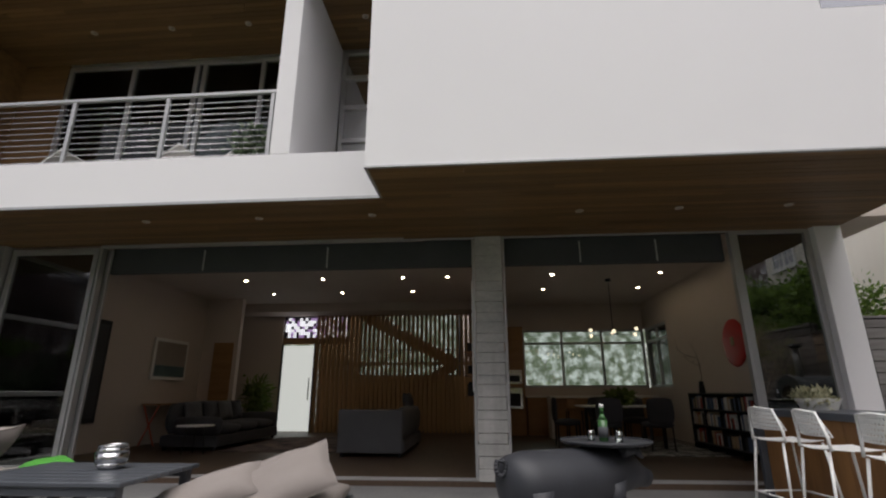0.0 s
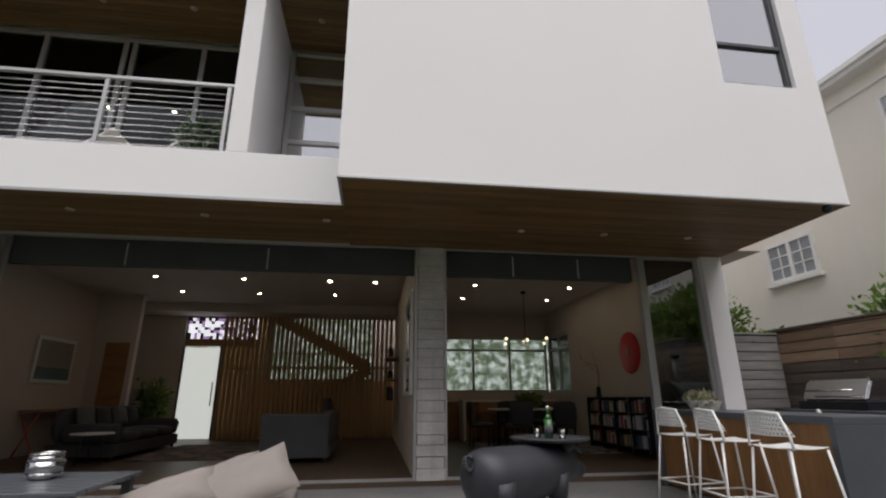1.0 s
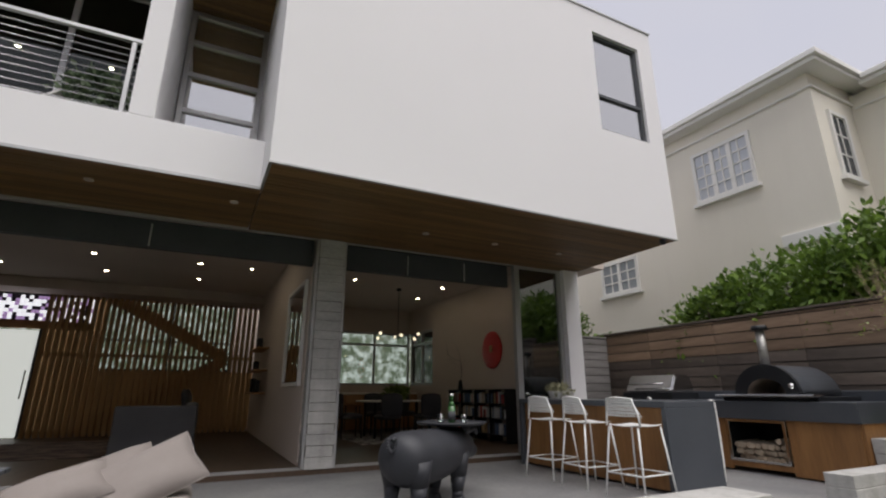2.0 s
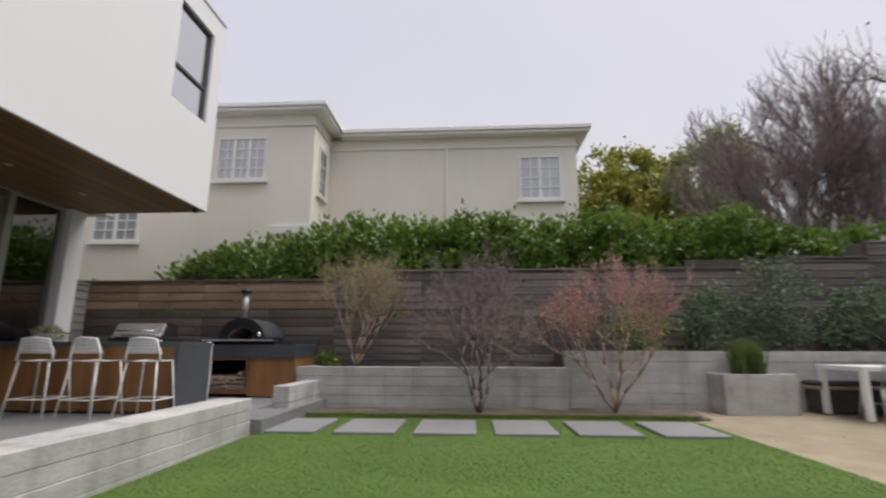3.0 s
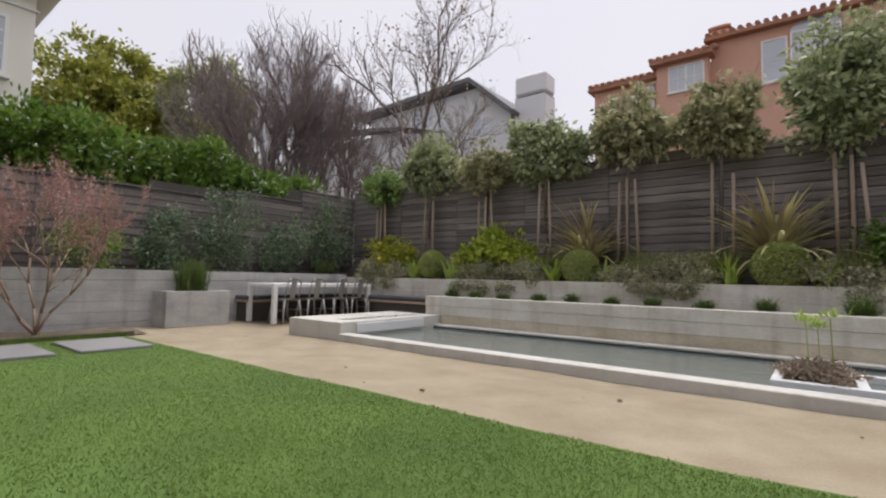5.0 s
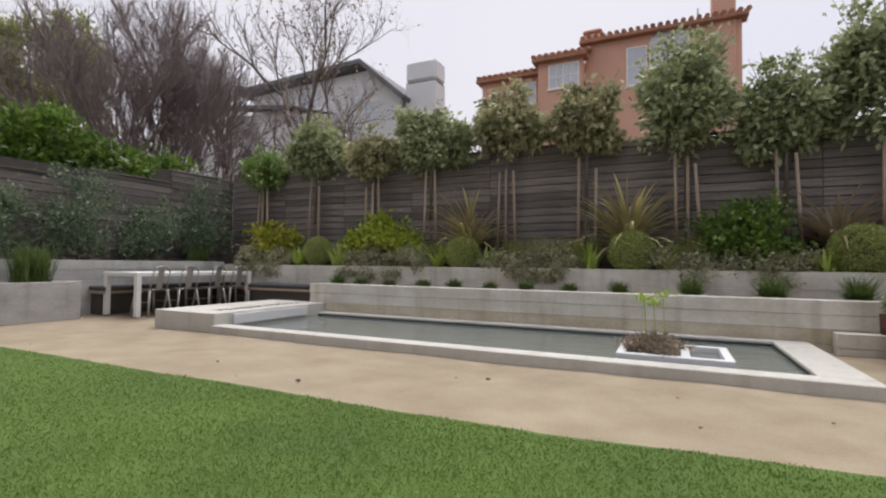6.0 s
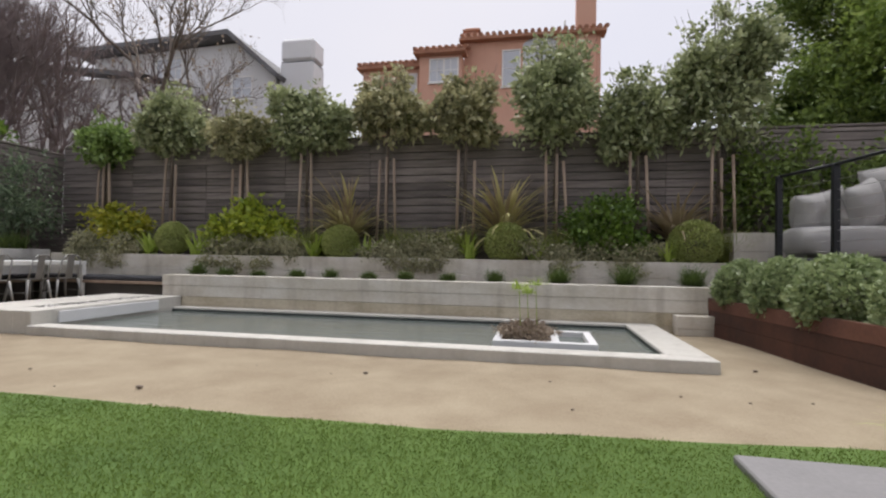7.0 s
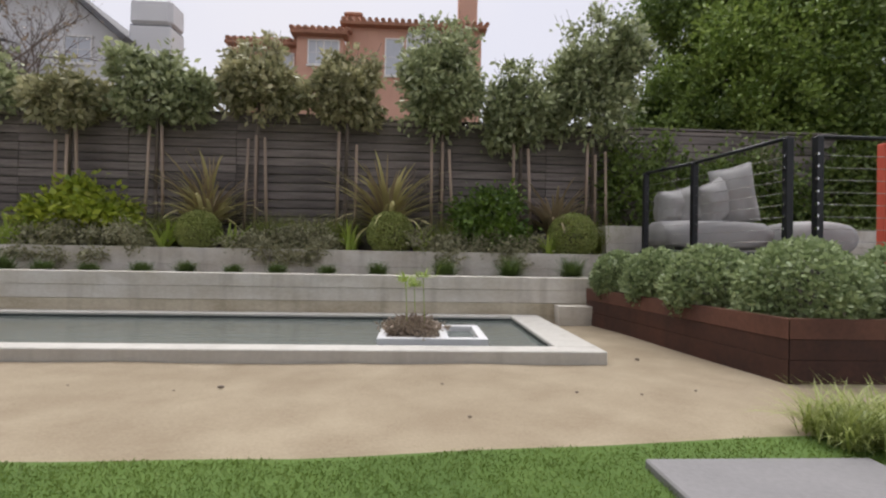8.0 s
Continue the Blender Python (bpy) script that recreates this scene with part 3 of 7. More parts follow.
slab("upper_bed", -12, 5.3, -10.72, -10.222, 0.2, 0.61, M_SOIL, "dark planted soil above the terrace wall", 0.0, "soil")
slab("timber_edging", -12, 5.3, -10.80, -10.722, 0.5, 0.95, M_FENCE, "dark timber edging of the top bed", 0.005, "edging")
slab("top_bed", -12, 5.3, -11.25, -10.802, 0.3, 0.90, M_SOIL, "dark soil at the foot of the fence", 0.0, "soil")
slab("planter_soil", 4.142, 5.25, -3.34, 1.03, -0.2, 0.40, M_SOIL, "dark soil and moss in the concrete planter", 0.0, "soil")


slab("raised_planter_soil", 4.382, 5.25, -10.2, -3.342, -0.2, 0.66, M_SOIL, "dark soil in the raised concrete planter", 0.0, "soil")


# ---- house ----
slab("floor", -9.4, 3.0, 4.952, 12.9, -0.25, 0.0, M_INFLOOR, "dark walnut plank floor inside", 0.0, "floor")
slab("ceiling", -9.4, 4.4, 5.3, 12.2, 3.30, 3.42, M_INWALL, "white interior ceiling with recessed lights", 0.0, "ceiling")
slab("bulkhead", -8.2, -1.2, 11.2, 12.0, 3.08, 3.298, M_INWALL, "dropped white plaster bulkhead", 0.0, "ceiling")
slab("wall_west", -8.4, -8.2, 5.1, 12.2, 0.0, 3.3, M_INWALL, "pale plaster living room wall", 0.0, "wall")
slab("wall_east", 3.0, 3.2, 5.1, 10.4, 0.0, 3.3, M_INWALL, "warm white dining room wall", 0.0, "wall")
slab("wall_north_living", -6.05, -1.0, 12.9, 13.05, 0.0, 1.45, M_SLAT, "oak panelled wall under the stair window", 0.0, "wall")
slab("wall_north_stairs", -1.9, -1.0, 12.9, 13.05, 1.45, 3.3, M_INWALL, "pale wall beside the stair window", 0.0, "wall")
slab("wall_north_mid", -6.05, -4.9, 12.9, 13.05, 1.45, 3.3, M_SLAT, "oak panelled wall behind the slats", 0.0, "wall")
slab("wall_dividing", -1.36, -1.0, 5.33, 12.2, 0.0, 3.3, M_INWALL, "pale plaster wall between living room and kitchen", 0.0, "wall")
slab("wall_north_kitchen", -1.0, 3.0, 12.0, 12.15, 0.0, 1.12, M_INWALL, "wall under the kitchen window", 0.0, "wall")
slab("wall_north_kitchen_head", -1.0, 3.0, 12.0, 12.15, 2.62, 3.3, M_INWALL, "wall over the kitchen window", 0.0, "wall")
slab("wall_north_kitchen_side", -1.0, -0.2, 12.0, 12.15, 1.12, 2.62, M_INWALL, "wall beside the kitchen window", 0.0, "wall")
slab("wall_east_sill", 3.0, 3.15, 10.4, 12.15, 0.0, 1.12, M_INWALL, "wall under the side window", 0.0, "wall")
slab("wall_east_head", 3.0, 3.15, 10.4, 12.15, 2.62, 3.3, M_INWALL, "wall over the side window", 0.0, "wall")
slab("wall_entry", -8.2, -6.85, 12.0, 12.15, 0.0, 3.08, M_INWALL, "pale wall beside the front door", 0.0, "wall")
slab("hall_side_wall", -8.2, -7.3, 10.4, 10.55, 0.0, 3.3, M_INWALL, "pale plaster wall at the hallway", 0.0, "wall")
slab("upper_room_wall", -9.2, -2.33, 8.8, 9.0, 3.46, 6.42, M_INWALL, "plain back wall of the upper room", 0.0, "wall")
slab("upper_room_floor", -8.9, -2.33, 5.3, 8.8, 3.425, 3.46, M_INFLOOR, "dark floor of the upper room", 0.0, "floor")
# added glowing sheet in place of the daylight outside
slab("backdrop", -14, 10, 17.0, 17.1, -1, 8, M_OUTSIDE, "glowing hazy sheet standing in for daylight beyond the north windows", 0.0, "backdrop")
slab("north_ground", -14, 10, 12.9, 17.0, -0.3, -0.26, M_PATIO, "grey paving behind the house", 0.0, "ground")

# upper storey: the white box, hollow, with a window opening near its corner
BX0, BX1, BY, BZ0, BZ1 = -2.33, 3.29, 2.74, 3.04, 6.58
WX0, WX1, WZ0, WZ1 = 2.03, 2.985, 4.52, 6.19
box_wall = thing("white_box", (0.4, BY, BZ0), "large smooth white stucco volume overhanging the patio", "house", kind="structure")
for nm, b in (("front_wall", (BX0, WX0, BY, BY + 0.25, BZ0, BZ1)), ("front_wall", (WX0, WX1, BY, BY + 0.25, BZ0, WZ0)), ("front_wall", (WX0, WX1, BY, BY + 0.25, WZ1, BZ1)),
              ("front_wall", (WX1, BX1, BY, BY + 0.25, BZ0, BZ1)), ("side_wall", (BX0, BX0 + 0.25, BY + 0.25, 3.5, BZ0, BZ1)), ("side_wall", (BX0, BX0 + 0.25, 3.5, 5.3, 3.16, BZ1)), ("side_wall", (BX0, BX0 + 0.25, 5.3, 9.0, 3.43, BZ1)), ("side_wall", (BX1 - 0.25, BX1, BY + 0.25, 3.1, BZ0, BZ1)),
              ("side_wall", (BX1 - 0.25, BX1, 4.6, 9.0, BZ0, BZ1)), ("side_wall", (BX1 - 0.25, BX1, 3.1, 4.6, BZ0, WZ0)), ("side_wall", (BX1 - 0.25, BX1, 3.1, 4.6, WZ1, BZ1)),
              ("roof", (BX0 + 0.25, BX1 - 0.25, BY + 0.25, 9.0, BZ1 - 0.3, BZ1 - 0.1)), ("back_wall", (BX0 + 0.25, BX1 - 0.25, 8.8, 9.0, 3.43, BZ1 - 0.3)), ("room_floor", (BX0 + 0.25, BX1 - 0.25, BY + 0.25, 8.8, 3.44, 3.6))):
    part(nm, box(*b), M_STUCCO, box_wall)
for nm, z in (("metal_drip_edge", BZ0),):
    tagged(part(nm, box(BX0 - 0.006, BX1 + 0.006, BY - 0.006, BY + 0.03, z - 0.012, z + 0.004), M_ALU), "thin grey metal drip edge under the white box", "trim", kind="structure")
tagged(part("side_drip_edge", box(BX0 - 0.006, BX0 + 0.025, BY + 0.03, 3.48, BZ0 - 0.012, BZ0 + 0.004), M_ALU), "thin grey metal drip edge", "trim", kind="structure")
tagged(part("balcony_drip_edge", box(-9.2, BX0 - 0.006, 3.494, 3.52, BZ0 - 0.0, BZ0 + 0.03), M_ALU), "thin grey metal drip edge under the balcony", "trim", kind="structure")
part("metal_coping", box(BX0 - 0.02, BX1 + 0.02, BY - 0.02, BY + 0.27, BZ1, BZ1 + 0.03, 0.004), M_ALU, box_wall, "thin metal parapet coping")

balcony = thing("balcony", (-5.8, 4.3, 3.05), "recessed white balcony with a solid kerb", "balcony", kind="structure")
part("kerb", box(-9.2, BX0, 3.5, 3.72, 3.06, 3.62, 0.006), M_STUCCO, balcony, "white stucco balcony kerb")
part("deck", box(-9.2, BX0, 3.72, 5.15, 3.16, 3.46), M_DECKW, balcony, "dark deck boards")
part("fin_wall", box(-3.64, -3.41, 3.5, 5.15, 3.62, 6.34, 0.006), M_STUCCO, balcony, "white stucco fin wall")
part("roof_slab", box(-9.2, BX0, 3.3, 9.0, 6.42, 6.8), M_STUCCO, balcony)
part("end_wall", box(-9.2, -8.9, 3.5, 9.0, 3.46, 6.42), M_SOFFIT, balcony, "cedar-clad end wall")
part("back_cladding", box(-8.9, -8.12, 5.15, 5.3, 3.46, 6.34), M_SOFFIT, balcony, "cedar-clad back wall")


def boards(name, x0, x1, y0, y1, z, pitch, label, thick=0.02, gap=0.006):
    """A soffit of narrow cedar boards running along x, in one mesh."""
    v, f, y = [], [], y0
    rng = np.random.default_rng(11)
    while y < y1 - 0.01:
        yb = min(y + pitch - gap, y1)
        cuts = [x0] + sorted(rng.uniform(x0 + 0.6, x1 - 0.6, 2).tolist()) + [x1]
        for xa, xb in zip(cuts[:-1], cuts[1:]):
            o = len(v)
            dz = rng.uniform(-0.001, 0.001)
            v += [(xa + 0.001, y, z + dz), (xb - 0.001, y, z + dz), (xb - 0.001, yb, z + dz), (xa + 0.001, yb, z + dz), (xa + 0.001, y, z + thick), (xb - 0.001, y, z + thick), (xb - 0.001, yb, z + thick), (xa + 0.001, yb, z + thick)]
            f += [(o, o + 3, o + 2, o + 1), (o, o + 1, o + 5, o + 4), (o + 2, o + 3, o + 7, o + 6), (o + 1, o + 2, o + 6, o + 5), (o + 3, o, o + 4, o + 7)]
        y += pitch
    return tagged(mesh_object(name, v, f, M_SOFFIT), label, "ceiling", kind="structure")


boards("soffit_box", BX0 + 0.02, BX1 - 0.01, BY + 0.03, 4.99, 3.030, 0.085, "warm brown cedar board soffit over the patio", 0.007)
boards("soffit_balcony", -9.2, BX0 + 0.018, 3.525, 4.99, 3.056, 0.085, "warm brown cedar board soffit under the balcony")
boards("balcony_ceiling", -8.9, BX0, 3.3, 5.15, 6.34, 0.085, "warm brown cedar board balcony ceiling")
slab("soffit_backing", BX0 + 0.26, BX1 - 0.26, 2.98, 5.3, 3.09, 3.15, M_SOIL, "dark board backing above the soffit", 0.0, "ceiling")

column = thing("concrete_column", (-1.165, 5.1, 0), "grey board-formed concrete column between the openings", "column", kind="structure")
rng = np.random.default_rng(21)
z = 0.0
while z < 3.05:
    h = min(rng.uniform(0.10, 0.155), 3.055 - z)
    o = rng.uniform(-0.012, 0.004)
    part("course", box(-1.35 - o, -0.98 + o, 4.93 - o, 5.32, z + 0.001, z + h - 0.002, 0.004), M_CONCGREY, column)
    z += h
slab("corner_post", 2.96, 3.28, 4.86, 5.16, FZ, 3.055, M_STUCCO, "white stucco post at the house corner", 0.006, "post")
slab("house_side_wall", 3.2, 3.28, 5.16, 12.2, 0.0, 3.3, M_STUCCO, "white stucco side wall", 0.0, "wall")
slab("west_post", -8.42, -8.10, 4.85, 5.10, FZ, 3.055, M_ALU, "grey metal corner post", 0.006, "post")


def glazed(name, x0, x1, y, z0, z1, bars_x=(), bars_z=(), frame=0.06, depth=0.08, glass=None, metal=None, label="", along="x", category="window", pane_back=0.0):
    """A framed window in a wall along x or along y; bars at the given places."""
    w = thing(name, ((x0 + x1) / 2, y, z0) if along == "x" else (y, (x0 + x1) / 2, z0), label, category, kind="structure")

    def b(a0, a1, d0, d1, c0, c1):
        return box(a0, a1, y + d0, y + d1, c0, c1, 0.003) if along == "x" else box(y + d0, y + d1, a0, a1, c0, c1, 0.003)
    for a0, a1 in ((x0, x0 + frame), (x1 - frame, x1)):
        part("jamb", b(a0, a1, -depth / 2, depth / 2, z0, z1), metal or M_ALU, w)
    for c0, c1 in ((z0, z0 + frame), (z1 - frame, z1)):
        part("rail", b(x0 + frame, x1 - frame, -depth / 2, depth / 2, c0, c1), metal or M_ALU, w)
    for q in bars_x:
        part("mullion", b(q - frame / 2, q + frame / 2, -depth / 2, depth / 2, z0 + frame, z1 - frame), metal or M_ALU, w)
    for q in bars_z:
        part("transom", b(x0 + frame, x1 - frame, -depth / 2 - 0.003, depth / 2 + 0.003, q - frame / 2, q + frame / 2), metal or M_ALU, w)
    p = part("pane", b(x0 + frame, x1 - frame, -0.006, 0.006, z0 + frame, z1 - frame), glass or M_GLASS, w)
    p.visible_shadow = False
    return w


glazed("window_1", WX0, WX1, BY + 0.09, WZ0, WZ1, bars_z=(5.12,), frame=0.05, glass=M_GLASS_BOX, metal=M_DARKALU, label="tall corner window with a dark frame")
glazed("window_2", 3.1, 4.6, BX1 - 0.12, WZ0, WZ1, bars_z=(5.12,), frame=0.05, glass=M_GLASS_BOX, metal=M_DARKALU, label="side window of the white box", along="y")
glazed("balcony_doors", -8.12, -3.64, 5.2, 3.46, 6.30, bars_x=(-6.95, -5.85, -5.72, -4.72), frame=0.07, glass=M_GLASS_UP, label="closed aluminium sliding balcony doors", category="door")
glazed("recess_window", -3.40, BX0 + 0.0, 5.2, 3.46, 6.34, bars_z=(4.05, 4.70, 5.28, 5.82), frame=0.07, glass=M_GLASS_BOX, label="tall recessed window with horizontal bars")
glazed("fixed_window", 2.0, 2.96, 5.0, 0.0, 3.055, frame=0.07, glass=M_GLASS_FIX, label="tall dark fixed glass panel with aluminium frame")
slab("upper_room_back", -8.9, BX0, 8.8, 9.0, 3.46, 6.42, M_INWALL, "pale upper room wall", 0.0, "wall")
slab("upper_room_floor", -8.9, BX0, 5.3, 8.8, 3.44, 3.6, M_INFLOOR, "upper room floor", 0.0, "floor")

# the two wide openings: aluminium head, sill track, stacked sliding panels
for x0, x1, nm in ((-6.72, -1.35, "living"), (-0.98, 2.0, "dining")):
    fr = thing("opening_frame", ((x0 + x1) / 2, 5.05, 0), "slim aluminium frame of the wide open sliding doors", "door frame", kind="structure")
    part("head", box(x0, x1, 4.96, 5.02, 3.02, 3.055, 0.003), M_ALU, fr)
    for k in range(3):
        part("track", box(x0, x1, 4.97 + 0.07 * k, 4.99 + 0.07 * k, 0.001, 0.016, 0.002), M_ALU, fr)
    for s in (x0, x1 - 0.035):
        part("jamb", box(s, s + 0.035, 4.96, 5.05, 0.016, 3.02, 0.003), M_ALU, fr)
    part("screen_housing", box(x0 + 0.035, x1 - 0.035, 5.16, 5.24, 2.68, 3.055), M_PANEL, fr, "dark grey roller screen housing")
    for k in range(2):
        q = x0 + (x1 - x0) * (0.27 + 0.34 * k) + (0.25 if nm == "dining" else 0)
        part("bracket", box(q, q + 0.02, 5.145, 5.162, 2.70, 3.0, 0.003), M_ALU, fr)
for k, y in enumerate((4.98, 5.05, 5.12)):
    dr = thing("sliding_door", (-7.4, y, 0), "glass sliding door panel stacked open", "door", "stacked sliding doors")
    x0, x1 = -8.08, -6.74 + 0.045 * k
    for a0, a1 in ((x0, x0 + 0.07), (x1 - 0.07, x1)):
        part("stile", box(a0, a1, y - 0.022, y + 0.022, 0.02, 3.02, 0.003), M_ALU, dr)
    for c0, c1 in ((0.02, 0.12), (2.93, 3.02)):
        part("rail", box(x0 + 0.07, x1 - 0.07, y - 0.02, y + 0.02, c0, c1, 0.003), M_ALU, dr)
    part("pane", box(x0 + 0.07, x1 - 0.07, y - 0.005, y + 0.005, 0.12, 2.93), M_GLASS_FIX, dr).visible_shadow = False
    # bars modelled in place of horizontal lines reflected in the glass
    for q in (0.62, 1.12, 1.62, 2.12):
        if k == 2:
            part("glazing_bar", box(x0 + 0.07, x1 - 0.07, y - 0.012, y + 0.012, q, q + 0.05, 0.002), M_ALU, dr)
glazed("west_glazing", 1.6, 4.85, -8.26, 0.0, 3.05, bars_x=(3.2,), bars_z=(1.0, 2.1), frame=0.07, glass=M_GLASS_FIX, label="dark glazed wall of the side wing", along="y")
slab("west_wing_back", -12, -8.30, 4.85, 5.1, 0.0, 3.05, M_INWALL, "pale wall inside the side wing", 0.0, "wall")
slab("west_wing_front", -12, -8.2, 1.25, 1.6, 0.0, 3.05, M_STUCCO, "white wall of the side wing", 0.0, "wall")

# balcony railing
rail = thing("balcony_railing", (-6.3, 3.6, 3.62), "silver balcony railing with thin horizontal cables", "railing")
part("top_rail", box(-8.9, -3.645, 3.585, 3.635, 4.50, 4.545, 0.006), M_ALU, rail)
for x in (-8.85, -7.55, -6.28, -5.05, -3.72):
    part("post", box(x - 0.022, x + 0.022, 3.59, 3.63, 3.622, 4.50, 0.004), M_ALU, rail)
for k in range(10):
    tube_part("cable", [((-8.9, 3.61, 3.69 + 0.08 * k), (-3.645, 3.61, 3.69 + 0.08 * k), 0.0055, 0.0055)], M_STEEL, rail)


# ---- fences ----
def fence_run(name, along, fixed, a0, a1, z0, tops, step, board, material, label, material2=None):
    """Posts and horizontal boards with open joints. tops: (from, height) stretches."""
    fn = thing(name, (fixed, (a0 + a1) / 2, z0) if along == "y" else ((a0 + a1) / 2, fixed, z0), label, "fence", kind="structure")
    rng = np.random.default_rng(5)

    out = -1 if fixed < 0 else 1

    def b(p, q, d0, d1, c0, c1, bev=0.003):
        lo, hi = sorted((fixed + out * d0, fixed + out * d1))
        return box(lo, hi, p, q, c0, c1, bev) if along == "y" else box(p, q, lo, hi, c0, c1, bev)
    # dark sheet added behind the boards so the open joints read dark
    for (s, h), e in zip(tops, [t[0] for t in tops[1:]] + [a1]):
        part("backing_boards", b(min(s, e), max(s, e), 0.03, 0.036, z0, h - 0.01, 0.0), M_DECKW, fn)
    n = round(abs(a1 - a0) / step)
    shared = {}
    for k in range(n):
        p, q = a0 + (a1 - a0) * k / n, a0 + (a1 - a0) * (k + 1) / n
        top = [h for s, h in tops if (p - s) * (a1 - a0) >= -0.01][-1]
        part("post", b(p - 0.045, p + 0.045, 0.037, 0.11, z0, top + 0.02), material, fn)
        lo, hi = min(p, q) + 0.004, max(p, q) - 0.004
        z = z0
        while z < top - 0.03:
            h = min(board, top - z)
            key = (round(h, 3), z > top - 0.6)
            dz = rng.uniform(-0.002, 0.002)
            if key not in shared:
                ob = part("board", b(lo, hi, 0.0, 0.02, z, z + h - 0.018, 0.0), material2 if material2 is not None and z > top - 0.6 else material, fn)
                shared[key] = (ob.data, lo, z)
            else:
                data, l0, zz = shared[key]
                ob = new("board", data)
                ob.parent = fn
                ob.location = (0, lo - l0, z - zz + dz) if along == "y" else (lo - l0, 0, z - zz + dz)
                ob.location += Vector((rng.uniform(-0.004, 0.004), 0, 0)) if along == "y" else Vector((0, rng.uniform(-0.004, 0.004), 0))
            z += board
        part("cap", b(lo - 0.004, hi + 0.004, -0.02, 0.12, top, top + 0.035), material, fn)
    return fn


# ---- patio things ----
def soft_box(x0, x1, y0, y1, z0, z1, puff=0.06, cuts=5, turn=None, pinch=0.0, seed=0):
    """A stuffed cushion: rounded box swollen in the middle, with slight creases."""
    bm = bmesh.new()
    bmesh.ops.create_cube(bm, size=2)
    bmesh.ops.subdivide_edges(bm, edges=bm.edges[:], cuts=cuts, use_grid_fill=True)
    hx, hy, hz = (x1 - x0) / 2, (y1 - y0) / 2, (z1 - z0) / 2
    for v in bm.verts:
        x, y, z = v.co
        k = (1 - x * x) * (1 - y * y) + (1 - y * y) * (1 - z * z) + (1 - x * x) * (1 - z * z)
        edge = 1 - 0.07 * ((x * x * y * y) + (y * y * z * z) + (x * x * z * z)) - pinch * (x * x * y * y * z * z)
        wr = 0.035 * noise.noise((x * 1.7 + seed, y * 1.7, z * 1.7))
        v.co = Vector((x * hx * edge + x * puff * k * 0.35 + wr * hx, y * hy * edge + y * puff * k * 0.35 + wr * hy, z * hz * edge + z * puff * k * 0.5 + wr * min(hx, hz)))
    bmesh.ops.translate(bm, verts=bm.verts, vec=((x0 + x1) / 2, (y0 + y1) / 2, (z0 + z1) / 2))
    if turn is not None:
        bmesh.ops.transform(bm, matrix=turn, verts=bm.verts)
    return bm


def about(x, y, z, rx=0, ry=0, rz=0):
    return pose(x, y, z, rx, ry, rz) @ pose(-x, -y, -z)


def pillow(at, w, h, d, rx, ry, rz, material, label, category="cushion", group="", seed=0):
    """A loose knife-edge pillow with piping, standing at a tilt."""
    p = thing(category.replace(" ", "_"), at, label, category, group)
    bm = bmesh.new()
    n = 10
    rows = {}
    for s in (-1, 1):
        for j in range(n + 1):
            for i in range(n + 1):
                u, v = 2 * i / n - 1, 2 * j / n - 1
                fat = ((1 - u ** 4) * (1 - v ** 4)) ** 0.6
                cr = 0.12 * noise.noise((u * 2 + seed, v * 2, s)) + 0.06 * noise.noise((u * 5, v * 5 + seed, s))
                ex = 1 - 0.06 * (1 - abs(u * v)) * 1.0
                rows[s, i, j] = bm.verts.new((u * w / 2 * ex, s * d / 2 * fat * (1 + cr * 2) + 0.004 * s, h / 2 + v * h / 2 * ex))
        for j in range(n):
            for i in range(n):
                q = [rows[s, i, j], rows[s, i + 1, j], rows[s, i + 1, j + 1], rows[s, i, j + 1]]
                bm.faces.new(q if s < 0 else q[::-1])
    rim = [(i, 0) for i in range(n)] + [(n, j) for j in range(n)] + [(i, n) for i in range(n, 0, -1)] + [(0, j) for j in range(n, 0, -1)]
    for k in range(len(rim)):
        a, b = rim[k], rim[(k + 1) % len(rim)]
        bm.faces.new([rows[-1, *a], rows[1, *a], rows[1, *b], rows[-1, *b]])
    pts = [((rows[-1, *a].co + rows[1, *a].co) / 2) for a in rim]
    turn = pose(*at, rx, ry, rz)
    bmesh.ops.transform(bm, matrix=turn, verts=bm.verts)
    body = part("pillow_body", bm, material, p, smooth=True)
    pts = [tuple(turn @ q) for q in pts]
    pipe_part("piping", pts + pts[:1], 0.006, material, body)
    return p


def perforated(pts, n, m, rim):
    """A thin sheet over a grid of points with a square hole in every cell."""
    bm = bmesh.new()
    for i in range(n):
        for j in range(m):
            q = [pts[i, j], pts[i + 1, j], pts[i + 1, j + 1], pts[i, j + 1]]
            c = sum(q, Vector()) / 4
            o = [bm.verts.new(p) for p in q]
            h = [bm.verts.new(p.lerp(c, rim * 2)) for p in q]
            for k in range(4):
                bm.faces.new([o[k], o[(k + 1) % 4], h[(k + 1) % 4], h[k]])
    bmesh.ops.remove_doubles(bm, verts=bm.verts[:], dist=0.0005)
    bmesh.ops.solidify(bm, geom=bm.faces[:], thickness=0.004)
    return bm


